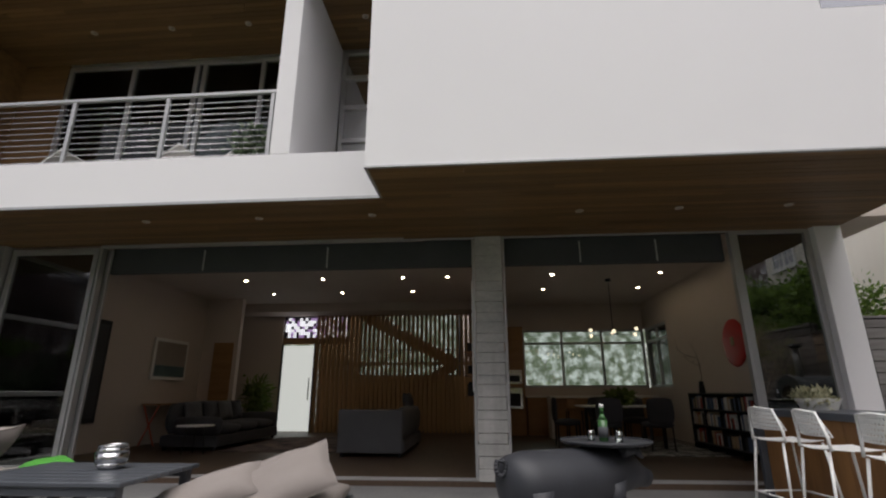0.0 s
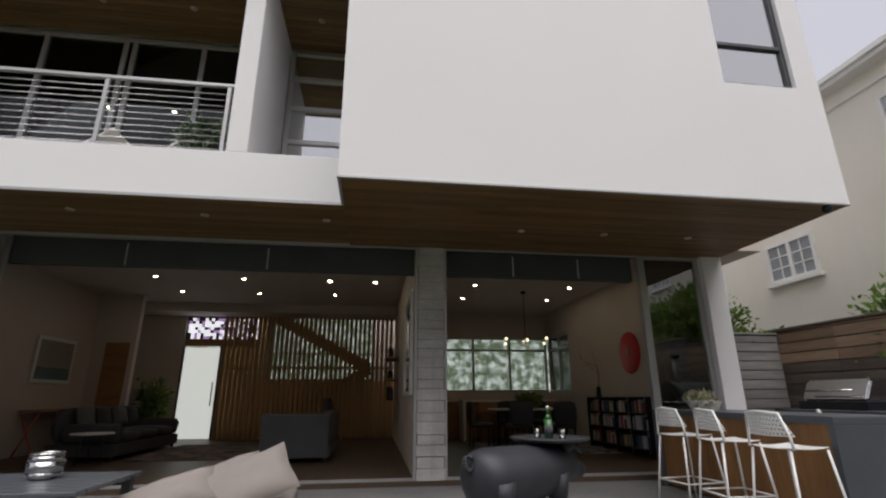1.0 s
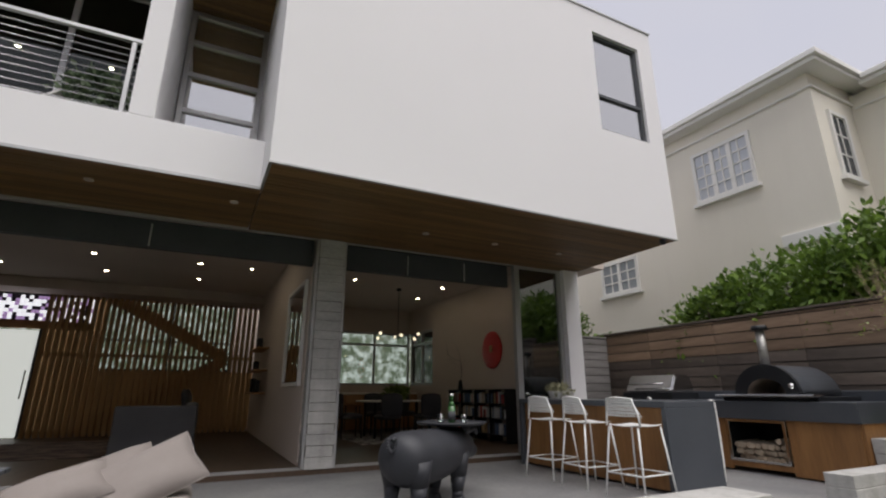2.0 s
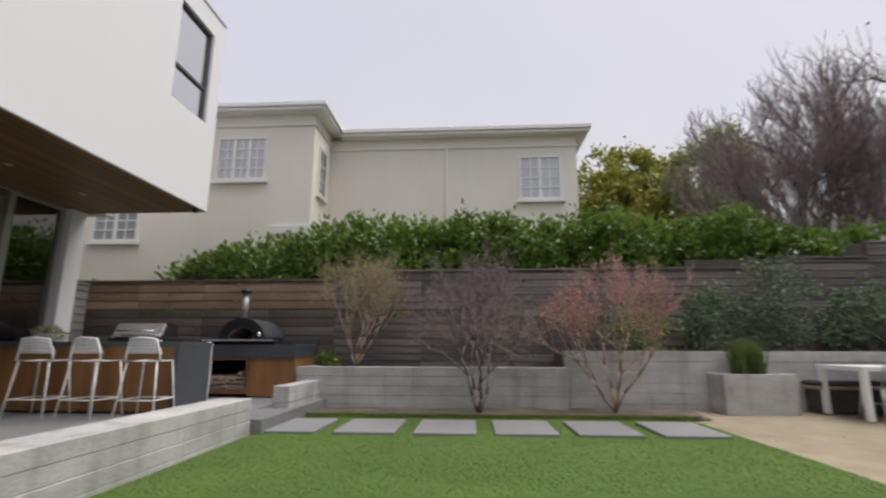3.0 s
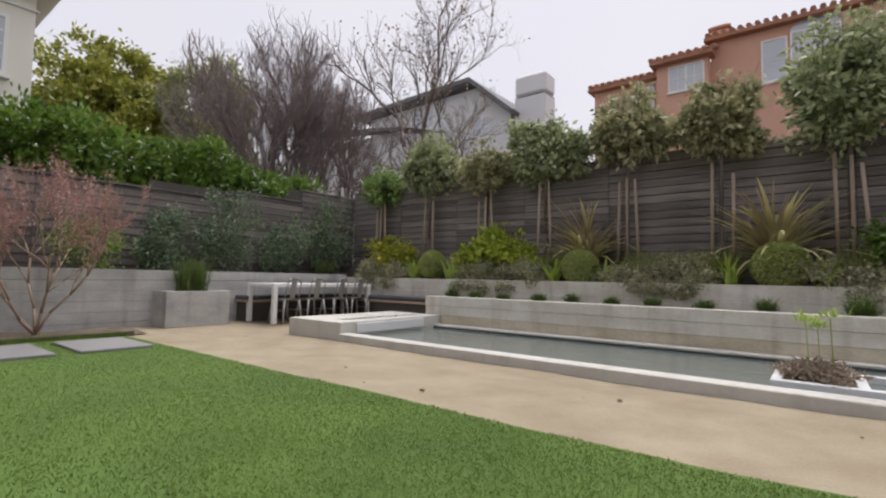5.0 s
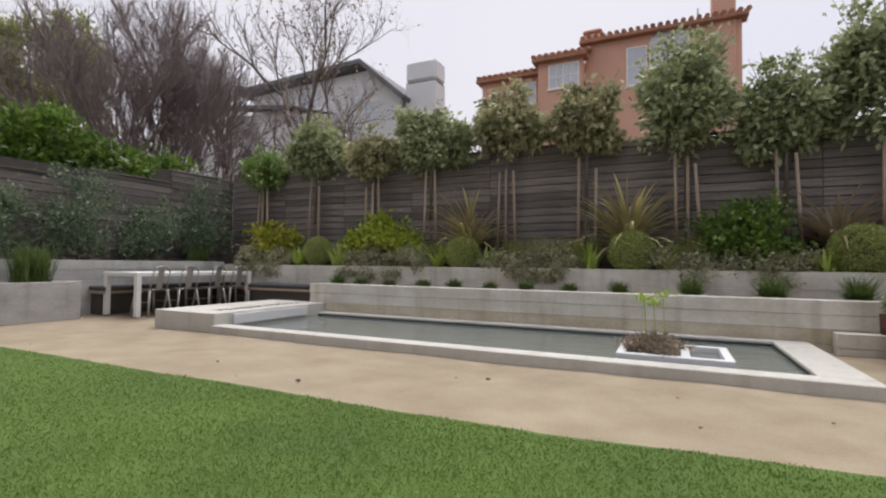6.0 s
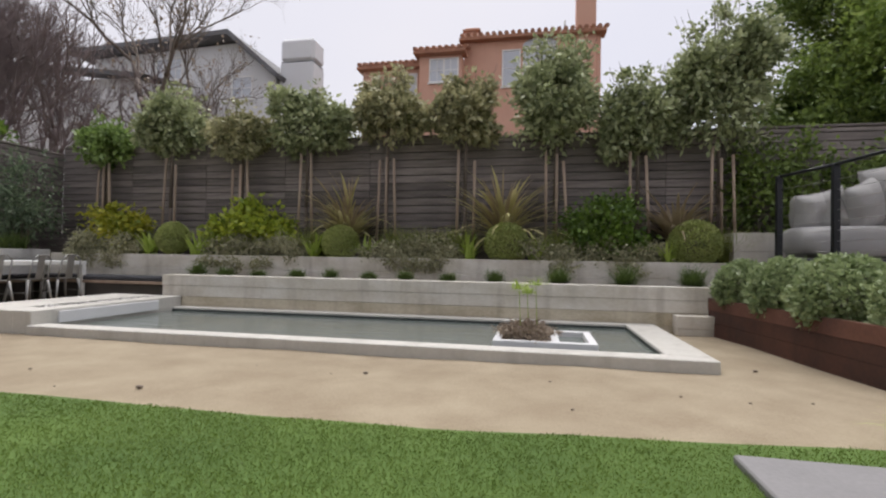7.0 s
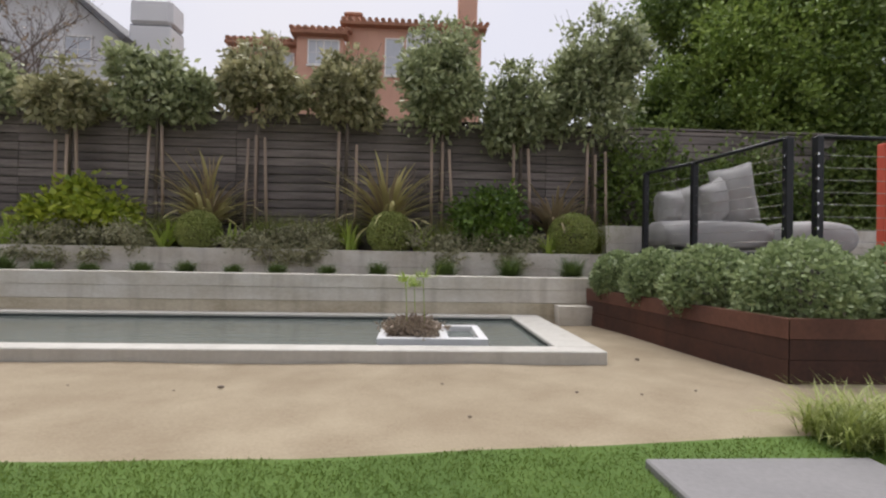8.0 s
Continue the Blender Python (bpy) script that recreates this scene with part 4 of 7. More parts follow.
def bar_stool(at, turn):
    """White wire bar stool with perforated seat and low back."""
    s = thing("bar_stool", (0, 0, 0), "white metal bar stool with perforated seat and low back", "bar stool", "bar stools at the island")
    pts = {}
    for i in range(12):
        for j in range(12):
            u, v = 2 * i / 11 - 1, 2 * j / 11 - 1
            pts[i, j] = Vector((0.20 * u * (1 - 0.10 * v * v), 0.20 * v * (1 - 0.10 * u * u), 0.655 + 0.012 * (u * u + v * v)))
    part("seat", perforated(pts, 11, 11, 0.30), M_WHITE, s)
    pts = {}
    for i in range(15):
        for j in range(6):
            u, v = 2 * i / 14 - 1, j / 5
            w = 0.205 - 0.06 * v
            pts[i, j] = Vector((-0.19 - 0.05 * v + 0.05 * u * u, w * u, 0.755 + 0.175 * v * (1 - 0.08 * u * u)))
    part("backrest", perforated(pts, 14, 5, 0.27), M_WHITE, s, "perforated white back panel")
    rim = [(-0.17, -0.20, 0.66), (-0.17, -0.19, 0.75), (-0.20, -0.148, 0.925), (-0.245, 0, 0.94), (-0.20, 0.148, 0.925), (-0.17, 0.19, 0.75), (-0.17, 0.20, 0.66)]
    pipe_part("back_hoop", rim, 0.011, M_WHITE, s)
    for sx in (-1, 1):
        for sy in (-1, 1):
            top = (0.17 * sx, 0.17 * sy, 0.655)
            foot = (0.235 * sx, 0.225 * sy, 0.0)
            tube_part("leg", [(foot, top, 0.0105, 0.0105)], M_WHITE, s)
    k = 0.235 - 0.065 * 0.22 / 0.655
    q = 0.225 - 0.055 * 0.22 / 0.655
    ring = [(k, q, 0.22), (-k, q, 0.22), (-k, -q, 0.22), (k, -q, 0.22), (k, q, 0.22)]
    for i in range(4):
        tube_part("footrest", [(ring[i], ring[i + 1], 0.0085, 0.0085)], M_WHITE, s)
    for piece in s.children:
        piece.data.transform(Matrix.Diagonal((1.03, 1.03, 1.0, 1)))
    s.matrix_basis = pose(*at, 0, 0, turn)
    return s


stool = bar_stool((1.40, 3.50, FZ), 8)
copy_thing(stool, pose(1.39, 2.82, FZ, 0, 0, -4))
copy_thing(stool, pose(1.40, 2.14, FZ, 0, 0, 5))

# kitchen island on the patio
isl = thing("patio_island", (1.9, 3.0, 0), "outdoor bar island with dark slab top and brown wood front", "kitchen island")
part("worktop", box(1.67, 2.45, 1.96, 4.56, 0.775, 0.838, 0.004), M_SLAB, isl, "dark grey slab worktop")
part("end_slab", box(1.67, 2.45, 1.96, 2.02, FZ, 0.775, 0.003), M_SLAB, isl, "dark grey waterfall end slab")
part("end_slab", box(1.67, 2.45, 4.495, 4.56, FZ, 0.775, 0.003), M_SLAB, isl, "dark grey waterfall end slab")
for k in range(4):
    part("front_panel", box(1.73, 1.77, 2.02 + 0.618 * k + 0.002, 2.02 + 0.618 * (k + 1) - 0.002, FZ + 0.03, 0.775, 0.003), M_TEAK, isl, "brown wood cladding panel")
part("back_panel", box(2.39, 2.43, 2.021, 4.49, FZ + 0.02, 0.77, 0.003), M_TEAK, isl)
part("plinth", box(1.82, 2.38, 2.021, 4.48, FZ, 0.08), M_SLAB, isl)
tw = thing("white_towel", (2.47, 1.99, 0.0), "white cloth hanging over the island corner", "towel")
part("cloth", soft_box(2.455, 2.48, 1.96, 2.06, 0.0, 0.85, 0.01, 4, seed=4), M_TRIM, tw, smooth=True)

# bowl of succulents and grill on the island
bowl = thing("planter_bowl", (2.1, 4.1, 0.838), "shallow white bowl planted with succulents", "planter")
bm = bmesh.new()
bmesh.ops.create_cone(bm, cap_ends=True, segments=28, radius1=0.15, radius2=0.20, depth=0.11, matrix=Matrix.Translation((2.1, 4.1, 0.893)))
part("dish", bm, M_TRIM, bowl)
foliage("succulent_mass", 31, [((2.1, 4.1, 0.955), (0.16, 0.16, 0.05))], 260, 0.07, 0.025, LF_GREY, bowl, -0.6, 0.6, 12, 0.3)
grill = thing("gas_grill", (4.3, 4.3, 0.82), "stainless steel built-in barbecue with closed hood", "grill")
part("base", box(4.0, 4.62, 3.75, 4.75, 0.82, 0.93, 0.006), M_BLACK, grill)
bm = box(4.02, 4.60, 3.78, 4.72, 0.93, 1.20, 0.0)
for v in bm.verts:
    if v.co.z > 1.0:
        v.co.x = 4.36 + (v.co.x - 4.36) * 0.6
bmesh.ops.bevel(bm, geom=bm.edges[:], offset=0.03, segments=2, affect="EDGES")
part("hood", bm, M_STEEL, grill, "brushed steel hood")
tube_part("handle", [((3.99, 3.9, 1.06), (3.99, 4.6, 1.06), 0.014, 0.014)], M_STEEL, grill)
gt = thing("grill_tool", (2.2, 2.6, 0.838), "small pale grill tool lying on the worktop", "utensil")
tube_part("tool", [((2.1, 2.5, 0.852), (2.26, 2.68, 0.86), 0.012, 0.02)], M_TRIM, gt)

# pizza oven counter along the fence
oc = thing("oven_counter", (4.4, 2.0, FZ), "outdoor counter with dark slab top and brown wood doors", "counter")
part("worktop", box(3.820, 4.950, 1.245, 5.0, 0.595, 0.82, 0.005), M_SLAB, oc, "thick dark slab worktop")
part("splashback", box(4.900, 4.950, 1.245, 5.0, 0.82, 0.95, 0.004), M_SLAB, oc)
part("door_panel", box(3.860, 3.900, 1.29, 1.95, FZ + 0.02, 0.595, 0.003), M_TEAK, oc, "brown wood door")
part("end_panel", box(3.880, 4.940, 1.255, 1.285, FZ, 0.595), M_TEAK, oc)
for b in ((1.95, 2.05), (2.83, 2.92)):
    part("niche_jamb", box(3.860, 3.900, b[0], b[1], FZ + 0.02, 0.595, 0.003), M_TEAK, oc)
part("niche_rail", box(3.860, 3.900, 2.05, 2.83, 0.0, 0.07, 0.003), M_TEAK, oc)
part("niche_floor", box(3.900, 4.700, 2.05, 2.83, 0.0, 0.07), M_GALV, oc)
part("niche_back", box(4.650, 4.700, 2.05, 2.83, 0.07, 0.595), M_BLACK, oc)
for b in ((2.0, 2.05), (2.83, 2.88)):
    part("niche_side", box(3.900, 4.700, b[0], b[1], 0.0, 0.595), M_BLACK, oc)
for b in ((3.69, 2.06, 2.10, 0.07, 0.585), (3.69, 2.79, 2.83, 0.07, 0.585)):
    part("steel_trim", box(3.845, 3.860, b[1], b[2], b[3], b[4], 0.002), M_STEEL, oc)
for b in ((0.07, 0.10), (0.555, 0.59)):
    part("steel_trim", box(3.845, 3.860, 2.10, 2.79, b[0], b[1], 0.002), M_STEEL, oc)
part("door_panel", box(3.860, 3.900, 2.92, 5.0, FZ + 0.02, 0.595, 0.003), M_TEAK, oc, "brown wood door")
rng = np.random.default_rng(8)
for k in range(34):
    lg = thing("firewood_log", (4.15, 2.15 + 0.058 * (k % 11) + 0.02 * (k // 11), 0.11 + 0.075 * (k // 11)), "split pale firewood log stacked in the niche", "firewood", "stacked firewood")
    x, y, zz = lg.location
    r = rng.uniform(0.03, 0.045)
    v, f = tubes([((x - 0.22 + rng.uniform(-0.04, 0.04), y, zz), (x + 0.3, y + rng.uniform(-0.03, 0.03), zz + rng.uniform(-0.01, 0.02)), r, r * 0.9)], int(rng.integers(4, 7)))
    mesh_object("log", v, f, M_LOG, lg)

oven = thing("pizza_oven", (4.25, 2.3, 0.82), "dark domed steel pizza oven with chimney on the counter", "pizza oven")
OY, OW, OH = 2.26, 0.40, 0.37


def arch_prism(x0, x1, w, h, z0, y, inner=None, steps=18):
    """A barrel vault along x; with inner, an arched front plate with an opening."""
    bm = bmesh.new()
    out = [(y - w * math.cos(math.pi * i / steps), z0 + h * math.sin(math.pi * i / steps)) for i in range(steps + 1)]
    if inner is None:
        a = [bm.verts.new((x0, *p)) for p in out]
        b = [bm.verts.new((x1, *p)) for p in out]
        for i in range(steps):
            bm.faces.new([a[i], a[i + 1], b[i + 1], b[i]])
        bm.faces.new(b)
        bm.faces.new([a[0], b[0], b[-1], a[-1]])
        return bm
    iw, ih = inner
    ins = [(y - iw * math.cos(math.pi * i / steps), z0 + ih * math.sin(math.pi * i / steps)) for i in range(steps + 1)]
    ring = [[bm.verts.new((x, *p)) for p in q] for x in (x0, x1) for q in (out, ins)]
    for i in range(steps):
        bm.faces.new([ring[0][i], ring[1][i], ring[1][i + 1], ring[0][i + 1]])
        bm.faces.new([ring[2][i], ring[2][i + 1], ring[3][i + 1], ring[3][i]])
        bm.faces.new([ring[0][i], ring[0][i + 1], ring[2][i + 1], ring[2][i]])
        bm.faces.new([ring[1][i], ring[3][i], ring[3][i + 1], ring[1][i + 1]])
    return bm


part("dome", arch_prism(3.980, 4.860, OW, OH, 0.90, OY), M_SLAB, oven, "dark blue-grey steel vault", True)
part("front_plate", arch_prism(3.920, 3.980, OW + 0.01, OH + 0.01, 0.90, OY, (0.25, 0.20)), M_BLACK, oven)
part("mouth", arch_prism(3.935, 4.600, 0.245, 0.195, 0.905, OY), M_FIREBRICK, oven, "sooty fire-clay mouth")
part("shelf", box(3.780, 4.000, OY - 0.62, OY + 0.62, 0.875, 0.90, 0.005), M_STEEL, oven, "bright steel landing shelf")
part("base", box(3.920, 4.880, OY - 0.60, OY + 0.60, 0.821, 0.875, 0.005), M_BLACK, oven)
tube_part("chimney", [((4.120, OY + 0.06, 1.22), (4.120, OY + 0.06, 1.74), 0.055, 0.055)], M_GALV, oven, "", 14)
tube_part("chimney_cap", [((4.120, OY + 0.06, 1.74), (4.120, OY + 0.06, 1.80), 0.105, 0.09)], M_BLACK, oven, "", 14)
tube_part("thermometer", [((3.905, OY - 0.32, 1.0), (3.920, OY - 0.32, 1.0), 0.035, 0.035)], M_STEEL, oven, "", 12)


# black pig sculpture with a tray on its head
def loft(sections, sides=20):
    """A closed skin through ellipses (centre, half width, half height, pitch degrees) along x."""
    bm = bmesh.new()
    rings = []
    for (cx, cy, cz), ry, rz, tilt in sections:
        ring = []
        for k in range(sides):
            a = 2 * math.pi * k / sides
            y, zz = ry * math.cos(a), rz * math.sin(a)
            ring.append(bm.verts.new((cx - zz * math.sin(radians(tilt)), cy + y, cz + zz * math.cos(radians(tilt)))))
        rings.append(ring)
    for a, b in zip(rings[:-1], rings[1:]):
        for k in range(sides):
            j = (k + 1) % sides
            bm.faces.new([a[k], a[j], b[j], b[k]])
    bm.faces.new(rings[0][::-1])
    bm.faces.new(rings[-1])
    return bm


pig = loft([((-0.60, 0, 0.50), 0.03, 0.04, 0), ((-0.585, 0, 0.50), 0.12, 0.14, 0), ((-0.53, 0, 0.48), 0.19, 0.21, 0), ((-0.42, 0, 0.465), 0.225, 0.245, 0), ((-0.2, 0, 0.455), 0.24, 0.25, 0),
            ((0.05, 0, 0.46), 0.235, 0.24, 0), ((0.25, 0, 0.48), 0.215, 0.225, 0), ((0.38, 0, 0.50), 0.185, 0.20, -6), ((0.50, 0, 0.50), 0.165, 0.18, -10), ((0.60, 0, 0.485), 0.135, 0.15, -15),
            ((0.68, 0, 0.46), 0.10, 0.115, -18), ((0.76, 0, 0.435), 0.075, 0.085, -20), ((0.82, 0, 0.42), 0.068, 0.075, -20), ((0.835, 0, 0.417), 0.05, 0.055, -20)], 22)
for sx, sy in ((-0.42, 0.13), (-0.42, -0.13), (0.28, 0.12), (0.28, -0.12)):
    v, f = tubes([((sx, sy, 0.46), (sx + 0.02, sy, 0.24), 0.115, 0.075), ((sx + 0.02, sy, 0.24), (sx, sy, 0.10), 0.075, 0.05), ((sx, sy, 0.10), (sx, sy, 0.05), 0.05, 0.048), ((sx + 0.01, sy, 0.05), (sx + 0.015, sy, 0.0), 0.055, 0.062)], 12)
    me = bpy.data.meshes.new("scratch")
    me.from_pydata([tuple(q) for q in v], [], f)
    pig.from_mesh(me)
curl = [(-0.60 - 0.03 * math.sin(a) - 0.02, 0.02 * math.cos(a * 0.5), 0.60 + 0.055 * math.cos(a) - 0.0) for a in np.linspace(0.4, 6.9, 15)]
for seg in ([((0.42, s * 0.11, 0.66), (0.50, s * 0.17, 0.70), 0.05, 0.045) for s in (-1, 1)] + [((0.50, s * 0.17, 0.70), (0.58, s * 0.18, 0.62), 0.045, 0.012) for s in (-1, 1)] + path_segments(curl, 0.018)):
    v, f = tubes([seg], 10)
    me = bpy.data.meshes.new("scratch")
    me.from_pydata([tuple(q) for q in v], [], f)
    pig.from_mesh(me)
pig_ob = part("pig_sculpture", pig, M_PIG, None, smooth=True)
tagged(pig_ob, "matte black life-size pig statue standing on the patio", "statue")
PIGM = pose(-0.64, 2.72, FZ, 0, 0, 33) @ Matrix.Diagonal((1.0, 1.08, 0.94, 1))
pig_ob.matrix_world = PIGM
hx, hy, hz = PIGM @ Vector((0.40, 0, 0.70))
tray = thing("tray_table", (hx, hy, hz - 0.02), "round black tray resting on the pig statue's head", "tray")
bm = bmesh.new()
bmesh.ops.create_cone(bm, cap_ends=True, segments=40, radius1=0.33, radius2=0.35, depth=0.02, matrix=Matrix.Translation((hx, hy, hz + 0.03)))
part("tray_plate", bm, M_PIG, tray)
pipe_part("rim", [(hx + 0.35 * math.cos(a), hy + 0.35 * math.sin(a), hz + 0.042) for a in np.linspace(0, 2 * math.pi, 41)], 0.008, M_PIG, tray)
tube_part("support", [((hx, hy, hz - 0.06), (hx, hy, hz + 0.02), 0.09, 0.05)], M_PIG, tray, "", 14)
bottle = thing("wine_bottle", (hx - 0.02, hy - 0.05, hz + 0.04), "green glass bottle with dark label on the tray", "bottle")
M_BOTTLE = mat("green_bottle_glass", (0.03, 0.10, 0.03), (0.05, 0.14, 0.04), 0.08, big=3, fine=20, bump=0.0)
q = (hx - 0.02, hy - 0.05)
tube_part("bottle_body", [((*q, hz + 0.041), (*q, hz + 0.20), 0.037, 0.037), ((*q, hz + 0.20), (*q, hz + 0.245), 0.037, 0.014), ((*q, hz + 0.245), (*q, hz + 0.31), 0.014, 0.014)], M_BOTTLE, bottle, "", 16)
tube_part("label", [((*q, hz + 0.07), (*q, hz + 0.15), 0.0378, 0.0378)], M_CHAR, bottle, "dark paper label", 16)
tube_part("cap", [((*q, hz + 0.295), (*q, hz + 0.32), 0.0155, 0.0155)], M_TRIM, bottle, "", 12)
for k, (dx, dy) in enumerate(((-0.10, 0.04), (0.08, -0.12))):
    gl = thing("drinking_glass", (hx + dx, hy + dy, hz + 0.041), "small clear drinking glass on the tray", "glass", "glasses on the tray")
    tube_part("tumbler", [((hx + dx, hy + dy, hz + 0.041), (hx + dx, hy + dy, hz + 0.12), 0.03, 0.036)], M_GLASS, gl, "", 14)

# teal woven stool
pf = thing("woven_pouf", (-1.72, 1.62, FZ), "teal green woven round garden stool", "pouf")
for k in range(9):
    r = 0.27 + 0.03 * math.sin(math.pi * (k + 0.5) / 9)
    ring = [(-1.72 + r * math.cos(a), 1.62 + r * math.sin(a), FZ + 0.03 + 0.03 * k) for a in np.linspace(0, 2 * math.pi, 33)]
    pipe_part("woven_coil", ring, 0.0145, M_TEAL, pf)
bm = bmesh.new()
bmesh.ops.create_cone(bm, cap_ends=True, segments=32, radius1=0.27, radius2=0.25, depth=0.29, matrix=Matrix.Translation((-1.72, 1.62, FZ + 0.145)))
part("top", bm, M_TEAL, pf)

# outdoor lounge: low dark table, beige sofas and pillows
tb = thing("coffee_table", (-4.5, 3.0, FZ), "low dark slatted outdoor coffee table", "coffee table")
for k in range(7):
    part("slat", box(-5.25, -3.85, 2.25 + 0.145 * k, 2.25 + 0.145 * k + 0.135, 0.365, 0.40, 0.006), M_SLAB, tb)
for y in (2.28, 3.18):
    part("apron", box(-5.2, -3.9, y, y + 0.05, 0.30, 0.365, 0.004), M_SLAB, tb)
for x in (-5.18, -3.97):
    for y in (2.3, 3.16):
        part("leg", box(x, x + 0.07, y, y + 0.07, FZ, 0.365, 0.004), M_SLAB, tb)
bk = thing("ice_bucket", (-4.42, 2.88, 0.40), "polished silver ice bucket on the dark table", "bucket")
tube_part("bucket_body", [((-4.42, 2.88, 0.40), (-4.42, 2.88, 0.45), 0.085, 0.12), ((-4.42, 2.88, 0.45), (-4.42, 2.88, 0.53), 0.12, 0.125), ((-4.42, 2.88, 0.53), (-4.42, 2.88, 0.58), 0.125, 0.105)], M_STEEL, bk, "", 28)
pipe_part("rim", [(-4.42 + 0.107 * math.cos(a), 2.88 + 0.107 * math.sin(a), 0.585) for a in np.linspace(0, 2 * math.pi, 29)], 0.009, M_STEEL, bk)


def lounge(name, x0, x1, y0, y1, label, lift=0.0):
    s = thing(name, ((x0 + x1) / 2, (y0 + y1) / 2, FZ), label, "outdoor sofa")
    part("frame", box(x0, x1, y0, y1, -0.03 + lift, 0.02 + lift, 0.01), M_SLAB, s, "dark low sofa frame")
    for x in (x0 + 0.02, x1 - 0.10):
        for y in (y0 + 0.02, y1 - 0.10):
            part("leg", box(x, x + 0.08, y, y + 0.08, FZ, -0.03 + lift), M_SLAB, s)
    n = 2
    for k in range(n):
        xa = x0 + (x1 - x0) * k / n
        part("seat_cushion", soft_box(xa + 0.005, xa + (x1 - x0) / n - 0.005, y0, y1, 0.02 + lift, 0.15 + lift, 0.02, seed=k), M_BEIGE, s, "beige canvas seat cushion", True)
    return s


lounge("lounge_sofa", -3.75, -2.6, 2.85, 4.0, "low beige outdoor sofa piled with cushions")
lounge("lounge_sofa", -7.1, -5.35, 2.3, 3.9, "low beige outdoor sofa facing the table", 0.14)
for k, (x, y, zz, w, h, rx, ry, rz) in enumerate(((-2.92, 2.92, 0.10, 0.95, 0.47, -42, -23, 14), (-3.24, 3.25, 0.14, 0.85, 0.40, -55, -21, 10), (-3.55, 2.82, 0.10, 0.90, 0.38, -58, -18, 12), (-5.75, 2.7, 0.26, 0.6, 0.60, -40, 3, -70))):
    pillow((x, y, zz), w, h, 0.20, rx, ry, rz, M_BEIGE, "plump beige canvas scatter cushion with piped seams", "cushion", "beige lounge cushions", k * 3.1)
pillow((-3.0, 3.42, 0.16), 0.42, 0.32, 0.14, -30, -10, 20, M_GREEN, "bright green scatter cushion tucked behind beige ones", "cushion", "green cushions", 5.2)
pillow((-5.75, 3.45, 0.30), 0.5, 0.4, 0.12, -84, 0, -40, M_GREEN, "bright green scatter cushion on the sofa", "cushion", "green cushions", 2.2)

# small fixtures on the facade
cam_fix = thing("security_camera", (3.05, 2.80, 3.03), "small grey dome camera under the soffit corner", "security camera")
tube_part("mount", [((3.05, 2.80, 3.055), (3.05, 2.80, 3.02), 0.04, 0.04)], M_ALU, cam_fix, "", 12)
bm = bmesh.new()
bmesh.ops.create_uvsphere(bm, u_segments=14, v_segments=8, radius=0.05, matrix=Matrix.Translation((3.05, 2.80, 3.0)))
part("dome", bm, M_BLACK, cam_fix, smooth=True)
M_LAMP = glow_mat("warm_lamp", (1.0, 0.84, 0.60), 60)
M_LAMPOFF = mat("pale_lens", (0.34, 0.31, 0.28), (0.42, 0.39, 0.35), 0.4, big=3, fine=30, bump=0.0)


def downlight(x, y, z, material, label, group):
    d = thing("downlight", (x, y, z), label, "ceiling light", group)
    ring = [(x + 0.042 * math.cos(a), y + 0.042 * math.sin(a), z - 0.004) for a in np.linspace(0, 2 * math.pi, 17)]
    pipe_part("trim_ring", ring, 0.006, M_INWALL, d)
    tube_part("lens", [((x, y, z - 0.006), (x, y, z - 0.001), 0.036, 0.036)], material, d, "", 14)


for x in (-5.4, -3.95, -2.55, -0.11, 1.01, 2.2):
    downlight(x, 4.05, 3.028 if x > -2.3 else 3.054, M_LAMPOFF, "small recessed soffit light switched off", "soffit lights")
for x in (-7.12, -5.87, -4.66, -2.87):
    downlight(x, 4.45, 6.338, M_LAMPOFF, "small recessed light in the balcony ceiling", "balcony lights")
for x in (-6.25, -4.57, -2.88, -1.95, 0.17, 2.3):
    for y in (6.98, 8.38, 9.83):
        if not (x == -1.95 and y > 8.5):
            downlight(x, y, 3.298, M_LAMP, "small warm recessed ceiling light", "interior ceiling lights")
for x in (-7.2, -6.0, -4.7):
    downlight(x, 7.4, 6.41, M_LAMP, "warm recessed light in the upper room", "upper room lights")

# loungers on the balcony and a plant
for x in (-7.2, -5.6, -4.7):
    dk = thing("balcony_lounger", (x, 4.2, 3.46), "white sling lounge chair on the balcony", "lounge chair", "balcony loungers")
    part("sling", box(x - 0.45, x + 0.3, 3.95, 4.45, 3.66, 3.70, 0.008, about(x, 4.2, 3.68, 0, 10, 0)), M_TRIM, dk, "white fabric sling")
    part("back", box(x + 0.1, x + 0.65, 3.95, 4.45, 3.72, 3.75, 0.008, about(x + 0.1, 4.2, 3.72, 0, -38, 0)), M_TRIM, dk, "white fabric back")
    for y in (3.97, 4.42):
        tube_part("frame_leg", [((x - 0.3, y, 3.462), (x + 0.2, y, 3.68), 0.012, 0.012)], M_BLACK, dk)
        tube_part("frame_leg", [((x + 0.2, y, 3.462), (x - 0.1, y, 3.68), 0.012, 0.012)], M_BLACK, dk)
pt = thing("balcony_plant", (-4.05, 4.1, 3.46), "leafy potted shrub on the balcony", "potted plant")
tube_part("pot", [((-4.05, 4.1, 3.46), (-4.05, 4.1, 3.72), 0.12, 0.16)], M_TRIM, pt, "", 18)
foliage("leaves", 61, [((-4.05, 4.1, 4.0), (0.26, 0.26, 0.26))], 500, 0.10, 0.04, LF_BLUE, pt)


